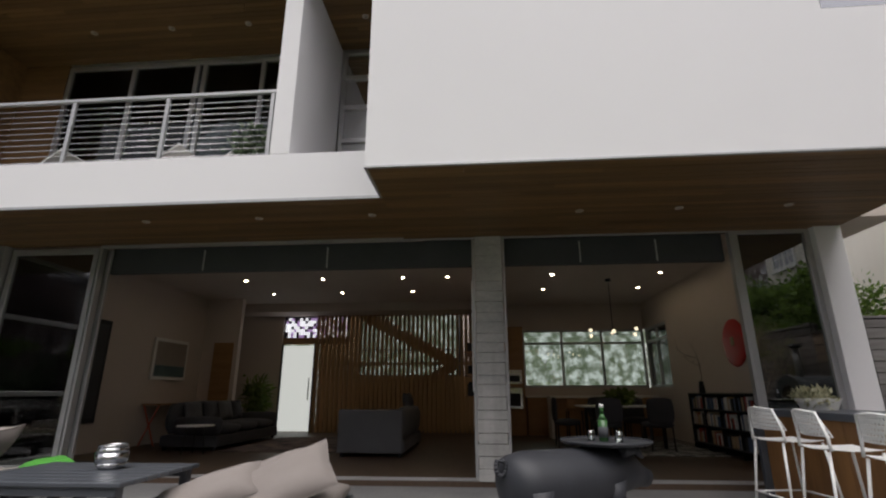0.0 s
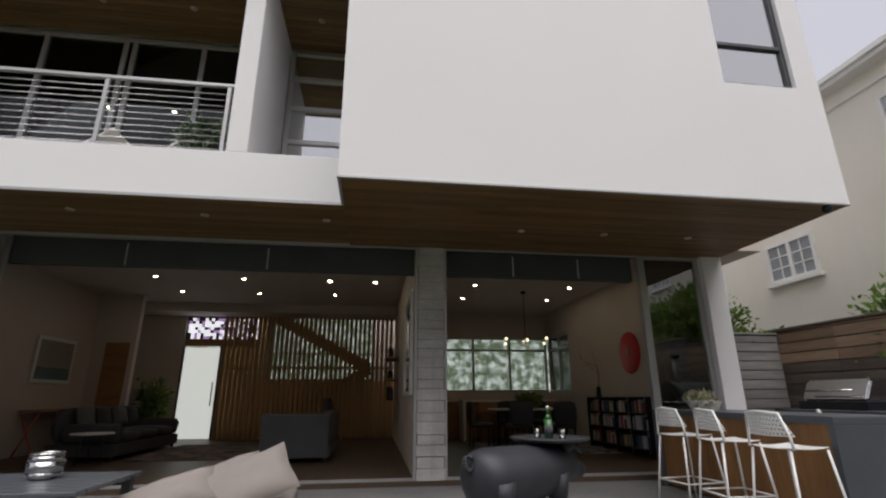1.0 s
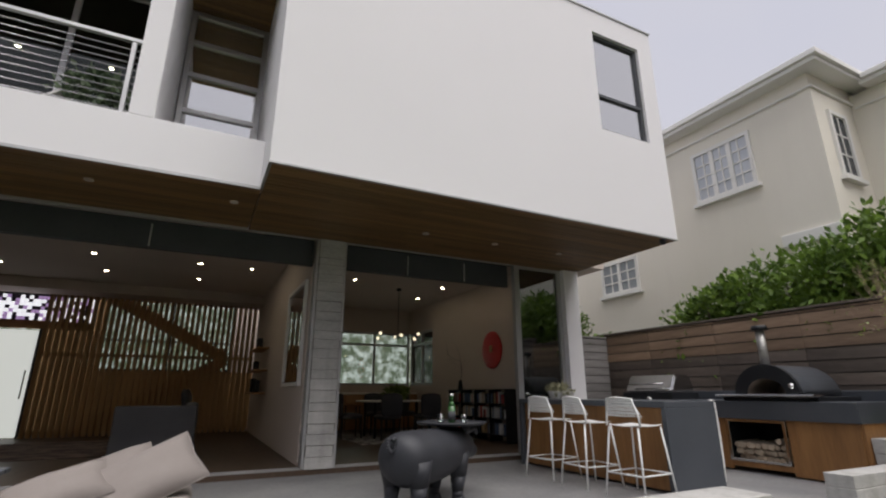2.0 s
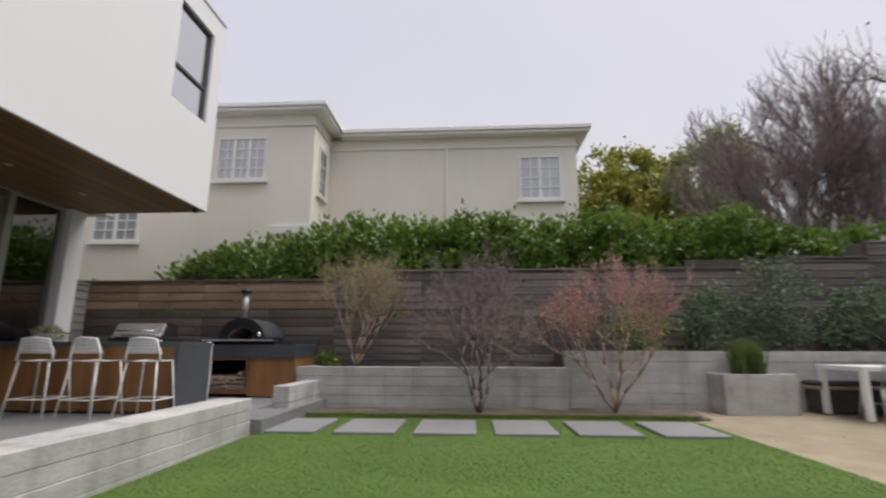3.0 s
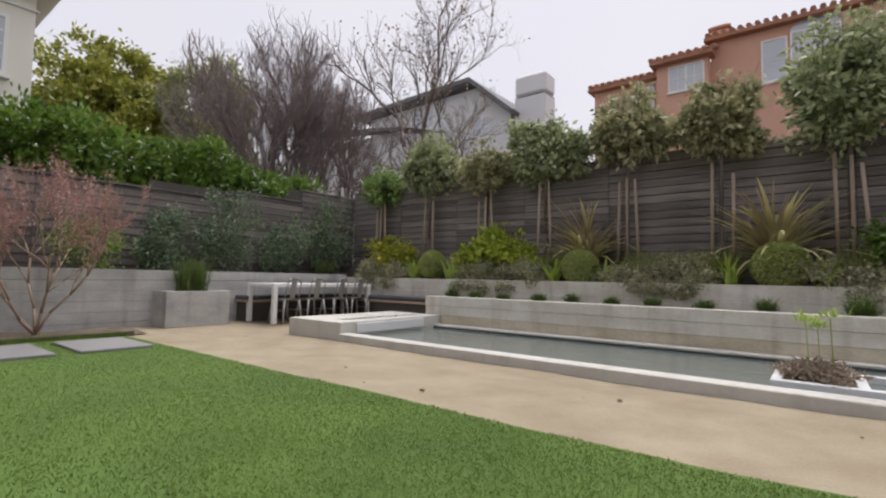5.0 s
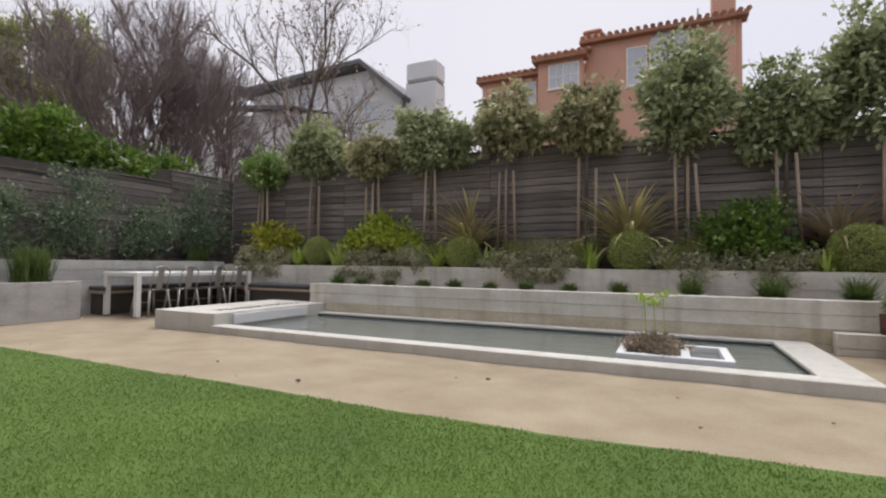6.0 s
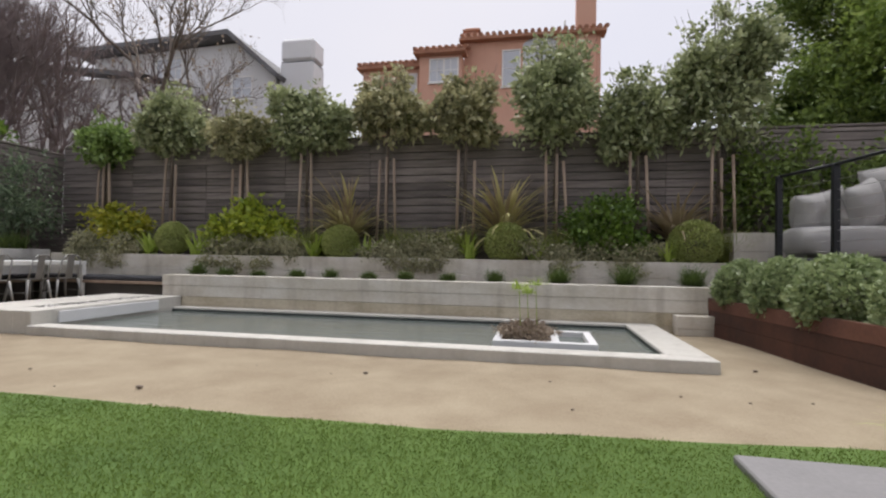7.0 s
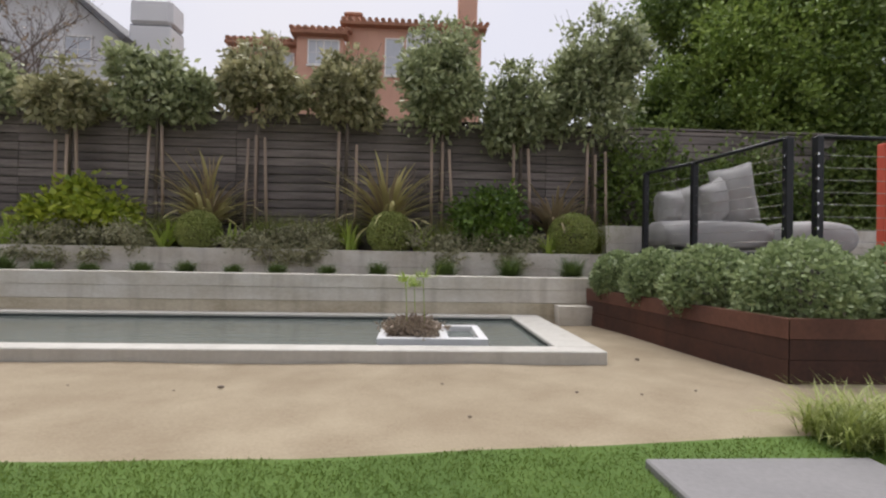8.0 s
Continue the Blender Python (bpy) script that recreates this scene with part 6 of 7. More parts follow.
pi = thing("pool_planter", (-5.05, -7.6, -0.6), "small white-rimmed planter standing in the pool", "planter")
for b in ((-5.60, -4.58, -7.27, -7.19), (-5.60, -4.58, -8.05, -7.97), (-4.66, -4.58, -7.97, -7.27), (-5.60, -5.52, -7.97, -7.27), (-5.24, -5.16, -7.97, -7.27)):
    part("rim", box(*b, -0.6, PZ, 0.006), M_GREYSTUCCO, pi)
part("planter_soil", box(-5.16, -4.66, -7.97, -7.27, -0.6, -0.15), M_SOIL, pi)
foliage("dry_groundcover", 90, [((-4.92, -7.6, -0.09), (0.27, 0.36, 0.08))], 1400, 0.045, 0.018, LF_DRY, pi, 0.0, 0.9, 20, 0.3, floor=-0.16)
for k, (x, y, h) in enumerate(((-4.85, -7.5, 0.46), (-5.02, -7.6, 0.50), (-4.93, -7.7, 0.40))):
    pp = thing("papyrus_stem", (x, y, -0.15), "thin papyrus stalk with a lime green tuft", "plant", "papyrus in the pool planter")
    tube_part("stalk", [((x, y, -0.1), (x + 0.02, y, -0.1 + h), 0.005, 0.004)], LF_LIME, pp)
    quads_object("tuft", blades(np.random.default_rng(91 + k), (x + 0.02, y, -0.1 + h), 70, 0.15, 0.010, 1.5, 1.0, 3), LF_LIME, pp)

# dining set: white table and metal chairs, built-in bench
ot = thing("garden_table", (3.35, -8.4, GZ), "long white outdoor dining table with square legs", "table")
part("table_top", box(2.88, 3.80, -9.6, -7.2, 0.455, 0.52, 0.005), M_WHITE, ot)
for x in (2.885, 3.715):
    for y in (-9.595, -7.285):
        part("leg", box(x, x + 0.08, y, y + 0.08, GZ, 0.455, 0.004), M_WHITE, ot)


def cafe_chair():
    c = thing("metal_chair", (0, 0, 0), "gunmetal stamped steel cafe chair at the white table", "chair", "metal chairs at the garden table")
    part("seat", soft_box(-0.18, 0.18, -0.18, 0.18, 0.44, 0.455, 0.004), M_GALV, c, "", True)
    for s in (-1, 1):
        for t in (-1, 1):
            tube_part("leg", [((0.22 * s, 0.22 * t, 0), (0.16 * s, 0.16 * t, 0.44), 0.014, 0.024)], M_GALV, c, "", 8)
        tube_part("back_post", [((-0.16, 0.16 * s, 0.44), (-0.24, 0.15 * s, 0.76), 0.013, 0.012), ((-0.24, 0.15 * s, 0.76), (-0.245, 0.08 * s, 0.84), 0.012, 0.012)], M_GALV, c, "", 8)
    tube_part("top_rail", [((-0.245, -0.08, 0.84), (-0.245, 0.08, 0.84), 0.012, 0.012)], M_GALV, c, "", 8)
    part("splat", box(-0.245, -0.235, -0.055, 0.055, 0.45, 0.84, 0.003, about(-0.24, 0, 0.84, 0, -10, 0)), M_GALV, c)
    for a, b in (((-0.19, -0.19), (0.19, -0.19)), ((-0.19, 0.19), (0.19, 0.19))):
        tube_part("brace", [((*a, 0.24), (*b, 0.24), 0.007, 0.007)], M_GALV, c)
    return c


c0 = cafe_chair()
c0.matrix_basis = pose(3.02, -7.55, GZ, 0, 0, 4)
for y, r in ((-8.1, -5), (-8.68, 3), (-9.22, -8)):
    copy_thing(c0, pose(2.98, y, GZ, 0, 0, r))
for nm, b in (("garden_bench", (3.72, 4.155, -9.5, -7.15)), ("garden_bench", (0.74, 4.155, -9.99, -9.52))):
    g = thing(nm, ((b[0] + b[1]) / 2, (b[2] + b[3]) / 2, GZ), "built-in dark bench with thin black cushion along the wall", "bench", "built-in benches")
    part("bench_seat", box(*b, 0.14, 0.19, 0.004), M_STAKE, g, "brown timber seat")
    part("bench_cushion", box(b[0], b[1] - 0.005, b[2] + 0.004, b[3] - 0.005, 0.19, 0.27, 0.02), M_CHAR, g, "thin black seat cushion")
    part("bench_base", box(b[0] + 0.12, b[1] - 0.02, b[2] + 0.05, b[3] - 0.05, GZ, 0.14), M_DECKW, g)
pot = thing("square_planter", (3.93, -6.2, GZ), "square pale concrete planter with upright grass", "planter")
for b in ((3.64, 3.70, -6.78, -5.68), (4.10, 4.155, -6.78, -5.68), (3.70, 4.10, -6.78, -6.72), (3.70, 4.10, -5.74, -5.68)):
    part("planter_side", box(*b, GZ - 0.02, 0.37, 0.006), M_CONCGREY, pot)
part("planter_soil", box(3.70, 4.10, -6.72, -5.74, GZ, 0.33), M_SOIL, pot)
quads_object("grass_mass", np.concatenate([blades(np.random.default_rng(100 + k), (3.9 + 0.05 * (k % 3 - 1), -6.35 + 0.08 * k, 0.33), 130, 0.62, 0.014, 0.28, 0.25, 3) for k in range(5)]), LF_GRASS, pot, "", "stuff")
tp = thing("bench_planter_grass", (4.6, -9.7, 0.66), "dark rounded clump of grass at the wall corner", "ornamental grass")
quads_object("grass_mass", np.concatenate([blades(np.random.default_rng(110 + k), (4.55, -9.5 - 0.12 * k, 0.66), 120, 0.42, 0.012, 0.6, 0.5, 3) for k in range(3)]), LF_GRASS, tp, "", "stuff")

# grass blades of the lawn
rng = np.random.default_rng(40)
n = 400000
gx, gy = rng.uniform(-8.0, 3.02, n), rng.uniform(-5.20, 0.80, n)
gx = np.where(rng.random(n) < 0.55, rng.normal(-4.3, 2.0, n), gx)
gx = np.where((gx < -7.9) | (gx > 3.0), rng.uniform(-7.9, 3.0, n), gx)
keep = ~((gx > 1.46) & (gx < 2.57) & (((0.84 - gy) % 0.955) < 0.745) & (gy > -4.68)) & ~((gx < -5.88) & (gy > -4.80) & (gy < -3.58) & (((-5.9 - gx) % 1.1) < 0.985))
keep &= gy > -4.83 - 0.10 * np.maximum(0, -4.4 - gx) + 0.015 * np.sin(gx * 5) + 0.012 * np.sin(gx * 13.7)
gx, gy = gx[keep], gy[keep]
pos = np.stack([gx, gy, np.full(len(gx), GZ - 0.008)], axis=1)
ways = np.tile(np.array([[0, 0, 1.0]]), (len(gx), 1))
quads_object("grass_blades", leaf_quads(rng, pos, ways, 0.017, 0.0042, 0.0, 0.6), M_BLADE, None, "short bright green turf blades covering the lawn", "stuff")
bpy.data.objects["grass_blades"]["category"] = "grass"
# rough green fringe beside the soil bed
rng = np.random.default_rng(41)
m = 9000
pos = np.stack([2.9 + 0.5 * rng.random(m) ** 2, rng.uniform(-4.9, 0.7, m), np.full(m, GZ - 0.005)], axis=1)
mp = np.stack([rng.uniform(4.16, 4.7, m // 3), rng.uniform(-3.3, 0.9, m // 3), np.full(m // 3, 0.395)], axis=1)
quads_object("grass_fringe", leaf_quads(rng, np.concatenate([pos, mp]), np.tile(np.array([[0, 0, 1.0]]), (len(pos) + len(mp), 1)), 0.055, 0.008, 0.0, 0.5), M_BLADE, None, "ragged green moss and grass along the bed", "stuff")
bpy.data.objects["grass_fringe"]["category"] = "grass"

# pebbles and leaf litter on the gravel
rng = np.random.default_rng(44)
spots = [(-2.4, -5.16, 0.02), (-3.72, -5.92, 0.016), (-1.2, -5.4, 0.012), (-6.8, -6.8, 0.016)] + [(rng.uniform(-8, 2), rng.uniform(-6.2, -5.0), rng.uniform(0.005, 0.010)) for _ in range(12)]
for x, y, r in spots:
    bm = bmesh.new()
    bmesh.ops.create_icosphere(bm, subdivisions=1, radius=r, matrix=Matrix.Translation((x, y, GZ - 0.012 + r * 0.5)) @ Matrix.Diagonal((1.5, 1, 0.6, 1)))
    tagged(part("pebble", bm, M_FIREBRICK, None, smooth=True), "small dark pebble lying on the tan gravel", "pebble", "pebbles on the gravel")


# ---- planting ----
def shrub(name, seed, blobs, count, length, width, leaf, label, category="shrub", group="", twigs=True, droop=0.2, mess=0.9, clumps=26, clump=0.28, base=None):
    c, r = blobs[0]
    foot = base or (c[0], c[1], c[2] - r[2])
    s = thing(name, foot, label, category, group)
    if twigs:
        rg = np.random.default_rng(seed + 500)
        segs = []
        for c, r in blobs:
            for k in range(7):
                t = np.array(c) + np.array(r) * unit(rg.normal(0, 1, 3)) * 0.7
                segs.append(((foot[0] + rg.normal(0, 0.03), foot[1] + rg.normal(0, 0.03), foot[2]), tuple(t), 0.012, 0.004))
        tube_part("stems", segs, M_BARK, s, "", 4)
    foliage("leaves", seed, blobs, count, length, width, leaf, s, droop, mess, clumps, clump)
    return s


for k, (x, zc, r, h) in enumerate(((1.77, 0.96, 0.30, 0.30), (-1.60, 0.91, 0.33, 0.30), (-4.51, 0.93, 0.37, 0.33), (-7.38, 0.95, 0.39, 0.35))):
    bx = thing("boxwood_ball", (x, -10.42, 0.61), "clipped round yellow-green boxwood ball", "shrub", "boxwood balls")
    tube_part("stems", [((x + 0.03 * a, -10.42, 0.60), (x + 0.12 * a, -10.42 + 0.04 * a, zc), 0.012, 0.006) for a in (-1, 0, 1)], M_BARK, bx)
    clipped_ball("leaves", 200 + k, (x, -10.36, zc), (r * 0.94, r * 0.94, h * 1.0), 9500, 0.032, 0.022, LF_BOX, bx, 0.03)
for k, (x, n) in enumerate(((2.15, 34), (1.15, 30), (-1.12, 34), (-2.12, 26), (-3.9, 24), (-4.98, 34), (-7.0, 20))):
    p = thing("lime_lily", (x, -10.25, 0.61), "fresh lime green strap-leaved clump", "plant", "lime strap-leaf clumps")
    blade_parts(p, blades(np.random.default_rng(220 + k), (x, -10.24, 0.61), n, 0.58, 0.055, 0.7, 0.8, 4), 4, LF_LIME)
shrub("golden_shrub", 230, [((3.35, -10.55, 1.2), (0.62, 0.3, 0.42)), ((3.0, -10.4, 1.0), (0.4, 0.25, 0.3))], 1500, 0.10, 0.055, LF_YEL2, "yellow and green variegated shrub above the wall", "shrub")
shrub("lime_shrub", 231, [((0.28, -10.55, 1.30), (0.58, 0.3, 0.36)), ((-0.15, -10.5, 1.12), (0.42, 0.28, 0.32)), ((0.68, -10.5, 1.12), (0.36, 0.28, 0.30))], 1900, 0.10, 0.06, LF_YEL, "bright yellow-green leafy shrub above the wall", "shrub")
shrub("round_green_shrub", 232, [((-6.07, -10.5, 1.26), (0.50, 0.38, 0.44)), ((-6.25, -10.4, 0.92), (0.42, 0.3, 0.3))], 2600, 0.075, 0.045, LF_HEDGE, "dense glossy green shrub above the wall", "shrub")
for k, (x0, x1) in enumerate(((0.70, -0.85), (-2.30, -3.80), (-5.10, -5.60), (-5.98, -6.80), (3.5, 2.6))):
    bl, x, rg = [], x0, np.random.default_rng(245 + k)
    while x > x1:
        h = rg.uniform(0.10, 0.20)
        bl.append(((x, -10.25 + rg.uniform(-0.1, 0.1), 0.62 + h), (rg.uniform(0.22, 0.36), 0.24, h + 0.03)))
        if rg.random() < 0.5:
            bl.append(((x + rg.uniform(-0.1, 0.1), -9.95, rg.uniform(0.50, 0.66)), (rg.uniform(0.12, 0.24), 0.09, rg.uniform(0.08, 0.17))))
        x -= rg.uniform(0.2, 0.42)
    shrub("trailing_rosemary", 240 + k, bl, 900 * len(bl) // 2, 0.05, 0.022, LF_GREY, "grey-green trailing shrub spilling over the concrete wall", "shrub", "trailing shrubs", False, 0.4, 0.9, 16, 0.38, (x0, -10.3, 0.61))
for k, (x, y, leaf, n, ln, lab) in enumerate(((-1.52, -10.88, LF_PHORM, 95, 1.4, "striped yellow-green flax clump with arching leaves"), (-4.42, -10.88, LF_PHORM, 100, 1.5, "striped cream and green flax clump with arching leaves"), (-7.25, -10.88, LF_BRONZE, 60, 1.2, "dark bronze flax clump with arching leaves"))):
    p = thing("flax_clump", (x, y, 0.9), lab, "plant", "flax clumps by the fence")
    blade_parts(p, blades(np.random.default_rng(260 + k), (x, y, 0.94), int(n * 1.4), ln * 1.02, 0.07, 1.12, 1.2, 6), 6, leaf)
    blade_parts(p, blades(np.random.default_rng(270 + k), (x, y, 0.94), n // 2, ln * 0.95, 0.055, 0.55, 0.9, 6), 6, LF_BRONZE)
for k, x in enumerate((1.0, -0.95, -2.65, -3.75, -5.4, -8.0, 2.75, -3.2)):
    p = thing("fine_grass_clump", (x, -10.65, 0.61), "soft fine-leaved green grass clump", "ornamental grass", "fine grass clumps")
    quads_object("grass_mass", np.concatenate([blades(np.random.default_rng(280 + 7 * k + j), (x + 0.09 * j - 0.12, -10.62 + 0.03 * j, 0.6), 150, 0.72, 0.009, 0.6, 0.8, 4) for j in range(4)]), LF_FINE, p, "", "stuff")
for k, (x, s) in enumerate(((0.56, 1.0), (0.04, 0.75), (-0.55, 0.6), (-1.23, 0.72), (-1.82, 0.85), (-2.44, 0.65), (-3.03, 0.72), (-3.7, 0.7), (-4.4, 0.95), (-5.31, 1.25), (-6.23, 1.5), (-7.1, 1.55))):
    p = thing("grass_tuft", (x, -9.55, 0.30), "small dark green mounded grass tuft between the walls", "ornamental grass", "grass tufts between the walls")
    quads_object("grass_mass", blades(np.random.default_rng(300 + k), (x, -9.5, 0.30), 600, 0.24 * s + 0.03, 0.010, 1.45, 0.5, 3), LF_GRASS, p, "", "stuff")

# standards along the back fence: two or three stakes, trunk and crown
def standard(k, x, zc, rx, rz, leaf, spike):
    y = -10.95
    rg = np.random.default_rng(330 + k)
    t = thing("standard_tree", (x, y, 0.9), "slender clipped evergreen tree with a leafy ragged head", "tree", "standard trees along the fence")
    tube_part("trunk", [((x, y, 0.88), (x + 0.02, y, 1.6), 0.04, 0.034), ((x + 0.02, y, 1.6), (x, y, zc), 0.034, 0.025)], M_BARK, t, "", 8)
    segs = []
    for j in range(12):
        w = unit(rg.normal(0, 1, 3)) * np.array([rx, rx * 0.7, rz]) * 0.85
        segs.append(((x, y, zc - rz * 0.5 + 0.08 * j * rz), (x + w[0], y + w[1], zc + w[2]), 0.014, 0.004))
    for j in range(int(spike * 16)):
        a = rg.uniform(-0.8, 0.8)
        segs.append(((x + a * rx * 0.6, y, zc + rz * 0.5), (x + a * rx, y + rg.uniform(-0.2, 0.2), zc + rz * rg.uniform(1.05, 1.45)), 0.006, 0.003))
    tube_part("limbs", segs, M_BARK, t, "", 4)
    bl = [((x, y, zc), (rx * 0.78, rx * 0.62, rz * 0.80))]
    for j in range(7):
        a, up = rg.uniform(0, 2 * math.pi), rg.uniform(-0.55, 0.6)
        out = rg.uniform(0.45, 0.8) * math.sqrt(1 - up * up)
        q = rg.uniform(0.26, 0.46)
        bl.append(((x + rx * out * math.cos(a), y + rx * 0.7 * out * math.sin(a), zc + rz * up), (rx * q, rx * q, rz * q)))
    foliage("crown", 350 + k, bl, int(4300 * rx * rz + 900), 0.105, 0.054, leaf, t, 0.3, 0.95, 40, 0.22)
    if spike > 0:
        foliage("shoot_tips", 370 + k, [((x, y, zc + rz * 0.95), (rx * 0.7, rx * 0.4, rz * 0.35))], int(260 * spike), 0.09, 0.045, leaf, t, 0.2, 0.8, 20, 0.2)["kind"] = "stuff"
    return x, y


for k, (x, zc, rx, rz, leaf, spike) in enumerate(((3.91, 2.92, 0.58, 0.46, LF_YARD, 0.2), (2.34, 3.28, 0.74, 0.66, LF_PHOT, 0.3), (0.73, 3.01, 0.64, 0.53, LF_PHOTR, 0.2), (-0.65, 3.20, 0.80, 0.68, LF_PHOT, 0.1), (-2.26, 3.34, 0.70, 0.64, LF_PHOTR, 1.0),
                                                (-3.73, 3.30, 0.70, 0.58, LF_PHOTR, 0.6), (-5.32, 3.42, 0.88, 0.86, LF_PHOT, 1.0), (-6.67, 3.08, 0.66, 0.70, LF_PHOT, 0.8), (-7.92, 3.46, 0.86, 1.08, LF_PHOT, 1.2))):
    sx, sy = standard(k, x, zc, rx, rz, leaf, spike)
    rg = np.random.default_rng(400 + k)
    for d in ((-0.16, 0.14) if k % 2 else (-0.2, 0.0, 0.17)):
        stk = tube_part("tree_stake", [((sx + d, sy + 0.1, 0.88), (sx + d * rg.uniform(0.5, 1.1), sy + 0.08, 2.45 + rg.uniform(-0.1, 0.2)), 0.026, 0.024)], M_STAKE, None, "", 8)
        tagged(stk, "brown round timber stake propping a young tree", "stake", "tree stakes")


# bare ornamental trees in front of the east planter
def bare_tree(name, foot, stems, length, radius, depth, seed, bark, label, spread=0.5, up=0.2, leaf=None, leaves=0, leafsize=(0.05, 0.02), fork=3):
    t = thing(name, foot, label, "tree", "ornamental trees by the planter")
    rg = np.random.default_rng(seed)
    segs, tips = [], []
    for k in range(stems):
        a = 2 * math.pi * k / stems + rg.uniform(-0.4, 0.4)
        w = (0.55 * math.cos(a), 0.55 * math.sin(a), 1.0)
        branches(rg, foot, w, length * rg.uniform(0.85, 1.15), radius, depth, fork, spread, 0.70, up, 3, segs, tips)
    tree_wood(segs, t, bark, radius * 0.3)
    if leaf is not None:
        idx = rg.integers(0, len(segs), leaves)
        big = np.array([[*a, *b] for a, b, r, q in segs])
        f = rg.random((leaves, 1))
        thin = np.array([r for a, b, r, q in segs])
        idx = idx[thin[idx] < np.median(thin) * 1.6]
        f = f[:len(idx)]
        p = big[idx, :3] * (1 - f) + big[idx, 3:] * f
        quads_object("leaves", leaf_quads(rg, p, rg.normal(0, 1, p.shape), *leafsize, 0.1, 0.6), leaf, t)
    return t


bare_tree("tan_shrub_tree", (4.45, 0.35, 0.40), 9, 0.80, 0.015, 4, 61, M_BARKT, "tan multi-stemmed bare shrub with a few green leaves", 0.42, 0.30, LF_FINE, 2400, (0.05, 0.018))
bare_tree("bare_maple", (3.3, -1.86, GZ), 5, 1.02, 0.026, 5, 62, M_BARKD, "bare grey-brown spreading ornamental tree", 0.52, 0.14, LF_DRY, 1100, (0.035, 0.012))
bare_tree("red_maple", (3.65, -4.0, GZ), 6, 0.98, 0.020, 4, 63, M_BARKT, "red-tinged bare coral maple with fine twigs", 0.44, 0.22, LF_RED, 6500, (0.05, 0.016))
for k, (y, zc, ry, rz) in enumerate(((-6.15, 1.30, 0.42, 0.50), (-7.45, 1.60, 0.72, 0.78), (-8.8, 1.30, 0.52, 0.55), (-10.05, 1.70, 0.55, 0.85))):
    shrub("grey_green_shrub", 420 + k, [((4.85, y, zc), (0.36, ry, rz)), ((4.75, y + 0.3, zc - 0.3), (0.3, ry * 0.6, rz * 0.6))], 1700, 0.07, 0.03, LF_BLUE, "loose grey-green evergreen shrub against the fence", "shrub", "shrubs along the east fence", base=(4.85, y, 0.66))
for k, (y, zc) in enumerate(((-4.9, 1.1), (0.95, 0.55))):
    shrub("low_green_shrub", 430 + k, [((4.75, y, zc), (0.3, 0.45, 0.4) if y < 0 else (0.15, 0.18, 0.15))], 600 if y < 0 else 200, 0.07, 0.035, LF_EVER if k == 0 else LF_HEDGE, "small bright green shrub in the planter", "shrub", "small planter shrubs", base=(4.75, y, 0.40 if y > 0 else 0.66))

# laurel hedge behind the fence
hd = thing("laurel_hedge", (6.0, -2.0, -0.4), "tall dense glossy laurel hedge behind the fence", "hedge")
bl, y, rg = [], 4.6, np.random.default_rng(77)
while y > -10.2:
    top = 2.70 + min(0.85, (4.6 - y) * 0.22) + 0.10 * math.sin(y * 2.3) - (0.3 if y < -7.5 else 0)
    bl.append(((5.99 + rg.uniform(-0.1, 0.1), y, top - 0.5), (0.45, 0.55, 0.5)))
    bl.append(((5.90, y + 0.2, top - 1.2), (0.42, 0.55, 0.55)))
    y -= 0.55
foliage("leaves", 440, bl, 26000, 0.12, 0.058, LF_HEDGE, hd, -0.25, 0.75, 26, 0.26)
tube_part("stems", [((5.9, yy, -0.4), (5.9 + rg.uniform(-0.2, 0.2), yy + rg.uniform(-0.2, 0.2), 2.6), 0.03, 0.015) for yy in np.arange(4.4, -10, -0.6)], M_BARK, hd, "", 5)
slab("neighbour_yard", 5.45, 9.5, -14, 9, -0.6, -0.4, M_SOIL, "dark soil strip behind the fence", 0.0, "soil")
shrub("gate_shrub", 441, [((4.5, 6.7, 2.2), (0.8, 0.3, 0.45))], 1700, 0.09, 0.045, LF_HEDGE, "green leaves showing over the side fence", "shrub", base=(4.5, 6.7, 0.0))

# rusted steel planter with silver-green bushes, on the deck side
def prism(name, corners, z0, z1, material, parent, label=""):
    n = len(corners)
    v = [(*c, z0) for c in corners] + [(*c, z1) for c in corners]
    f = [tuple(range(n))[::-1], tuple(range(n, 2 * n))] + [(i, (i + 1) % n, n + (i + 1) % n, n + i) for i in range(n)]
    return mesh_object(name, v, f, material, parent, label)


cp = thing("steel_planter", (-8.0, -7.3, GZ), "long rusted weathering-steel planter box", "planter")
for n, (za, zb) in enumerate(((GZ - 0.05, -0.075), (-0.072, 0.072), (0.075, 0.22))):
    o = (0.0, 0.004, 0.0)[n]
    prism("panel", [(-7.12 - o, -8.95), (-7.56 - o, -6.09 - o), (-7.61 - o, -6.13 - o), (-7.17 - o, -8.95)], za, zb, M_CORTEN if n < 2 else M_RUST, cp, "" if n < 2 else "red-brown upper panel")
    prism("panel", [(-7.575 - o, -6.094 - o), (-14.0, -6.094 - o), (-14.0, -6.14 - o), (-7.612 - o, -6.14 - o)], za, zb, M_CORTEN if n < 2 else M_RUST, cp, "" if n < 2 else "red-brown upper panel")
prism("planter_soil", [(-7.18, -8.95), (-7.63, -6.16), (-14, -6.16), (-14, -7.2), (-8.4, -7.2), (-8.2, -8.95)], GZ, 0.14, M_SOIL, cp)
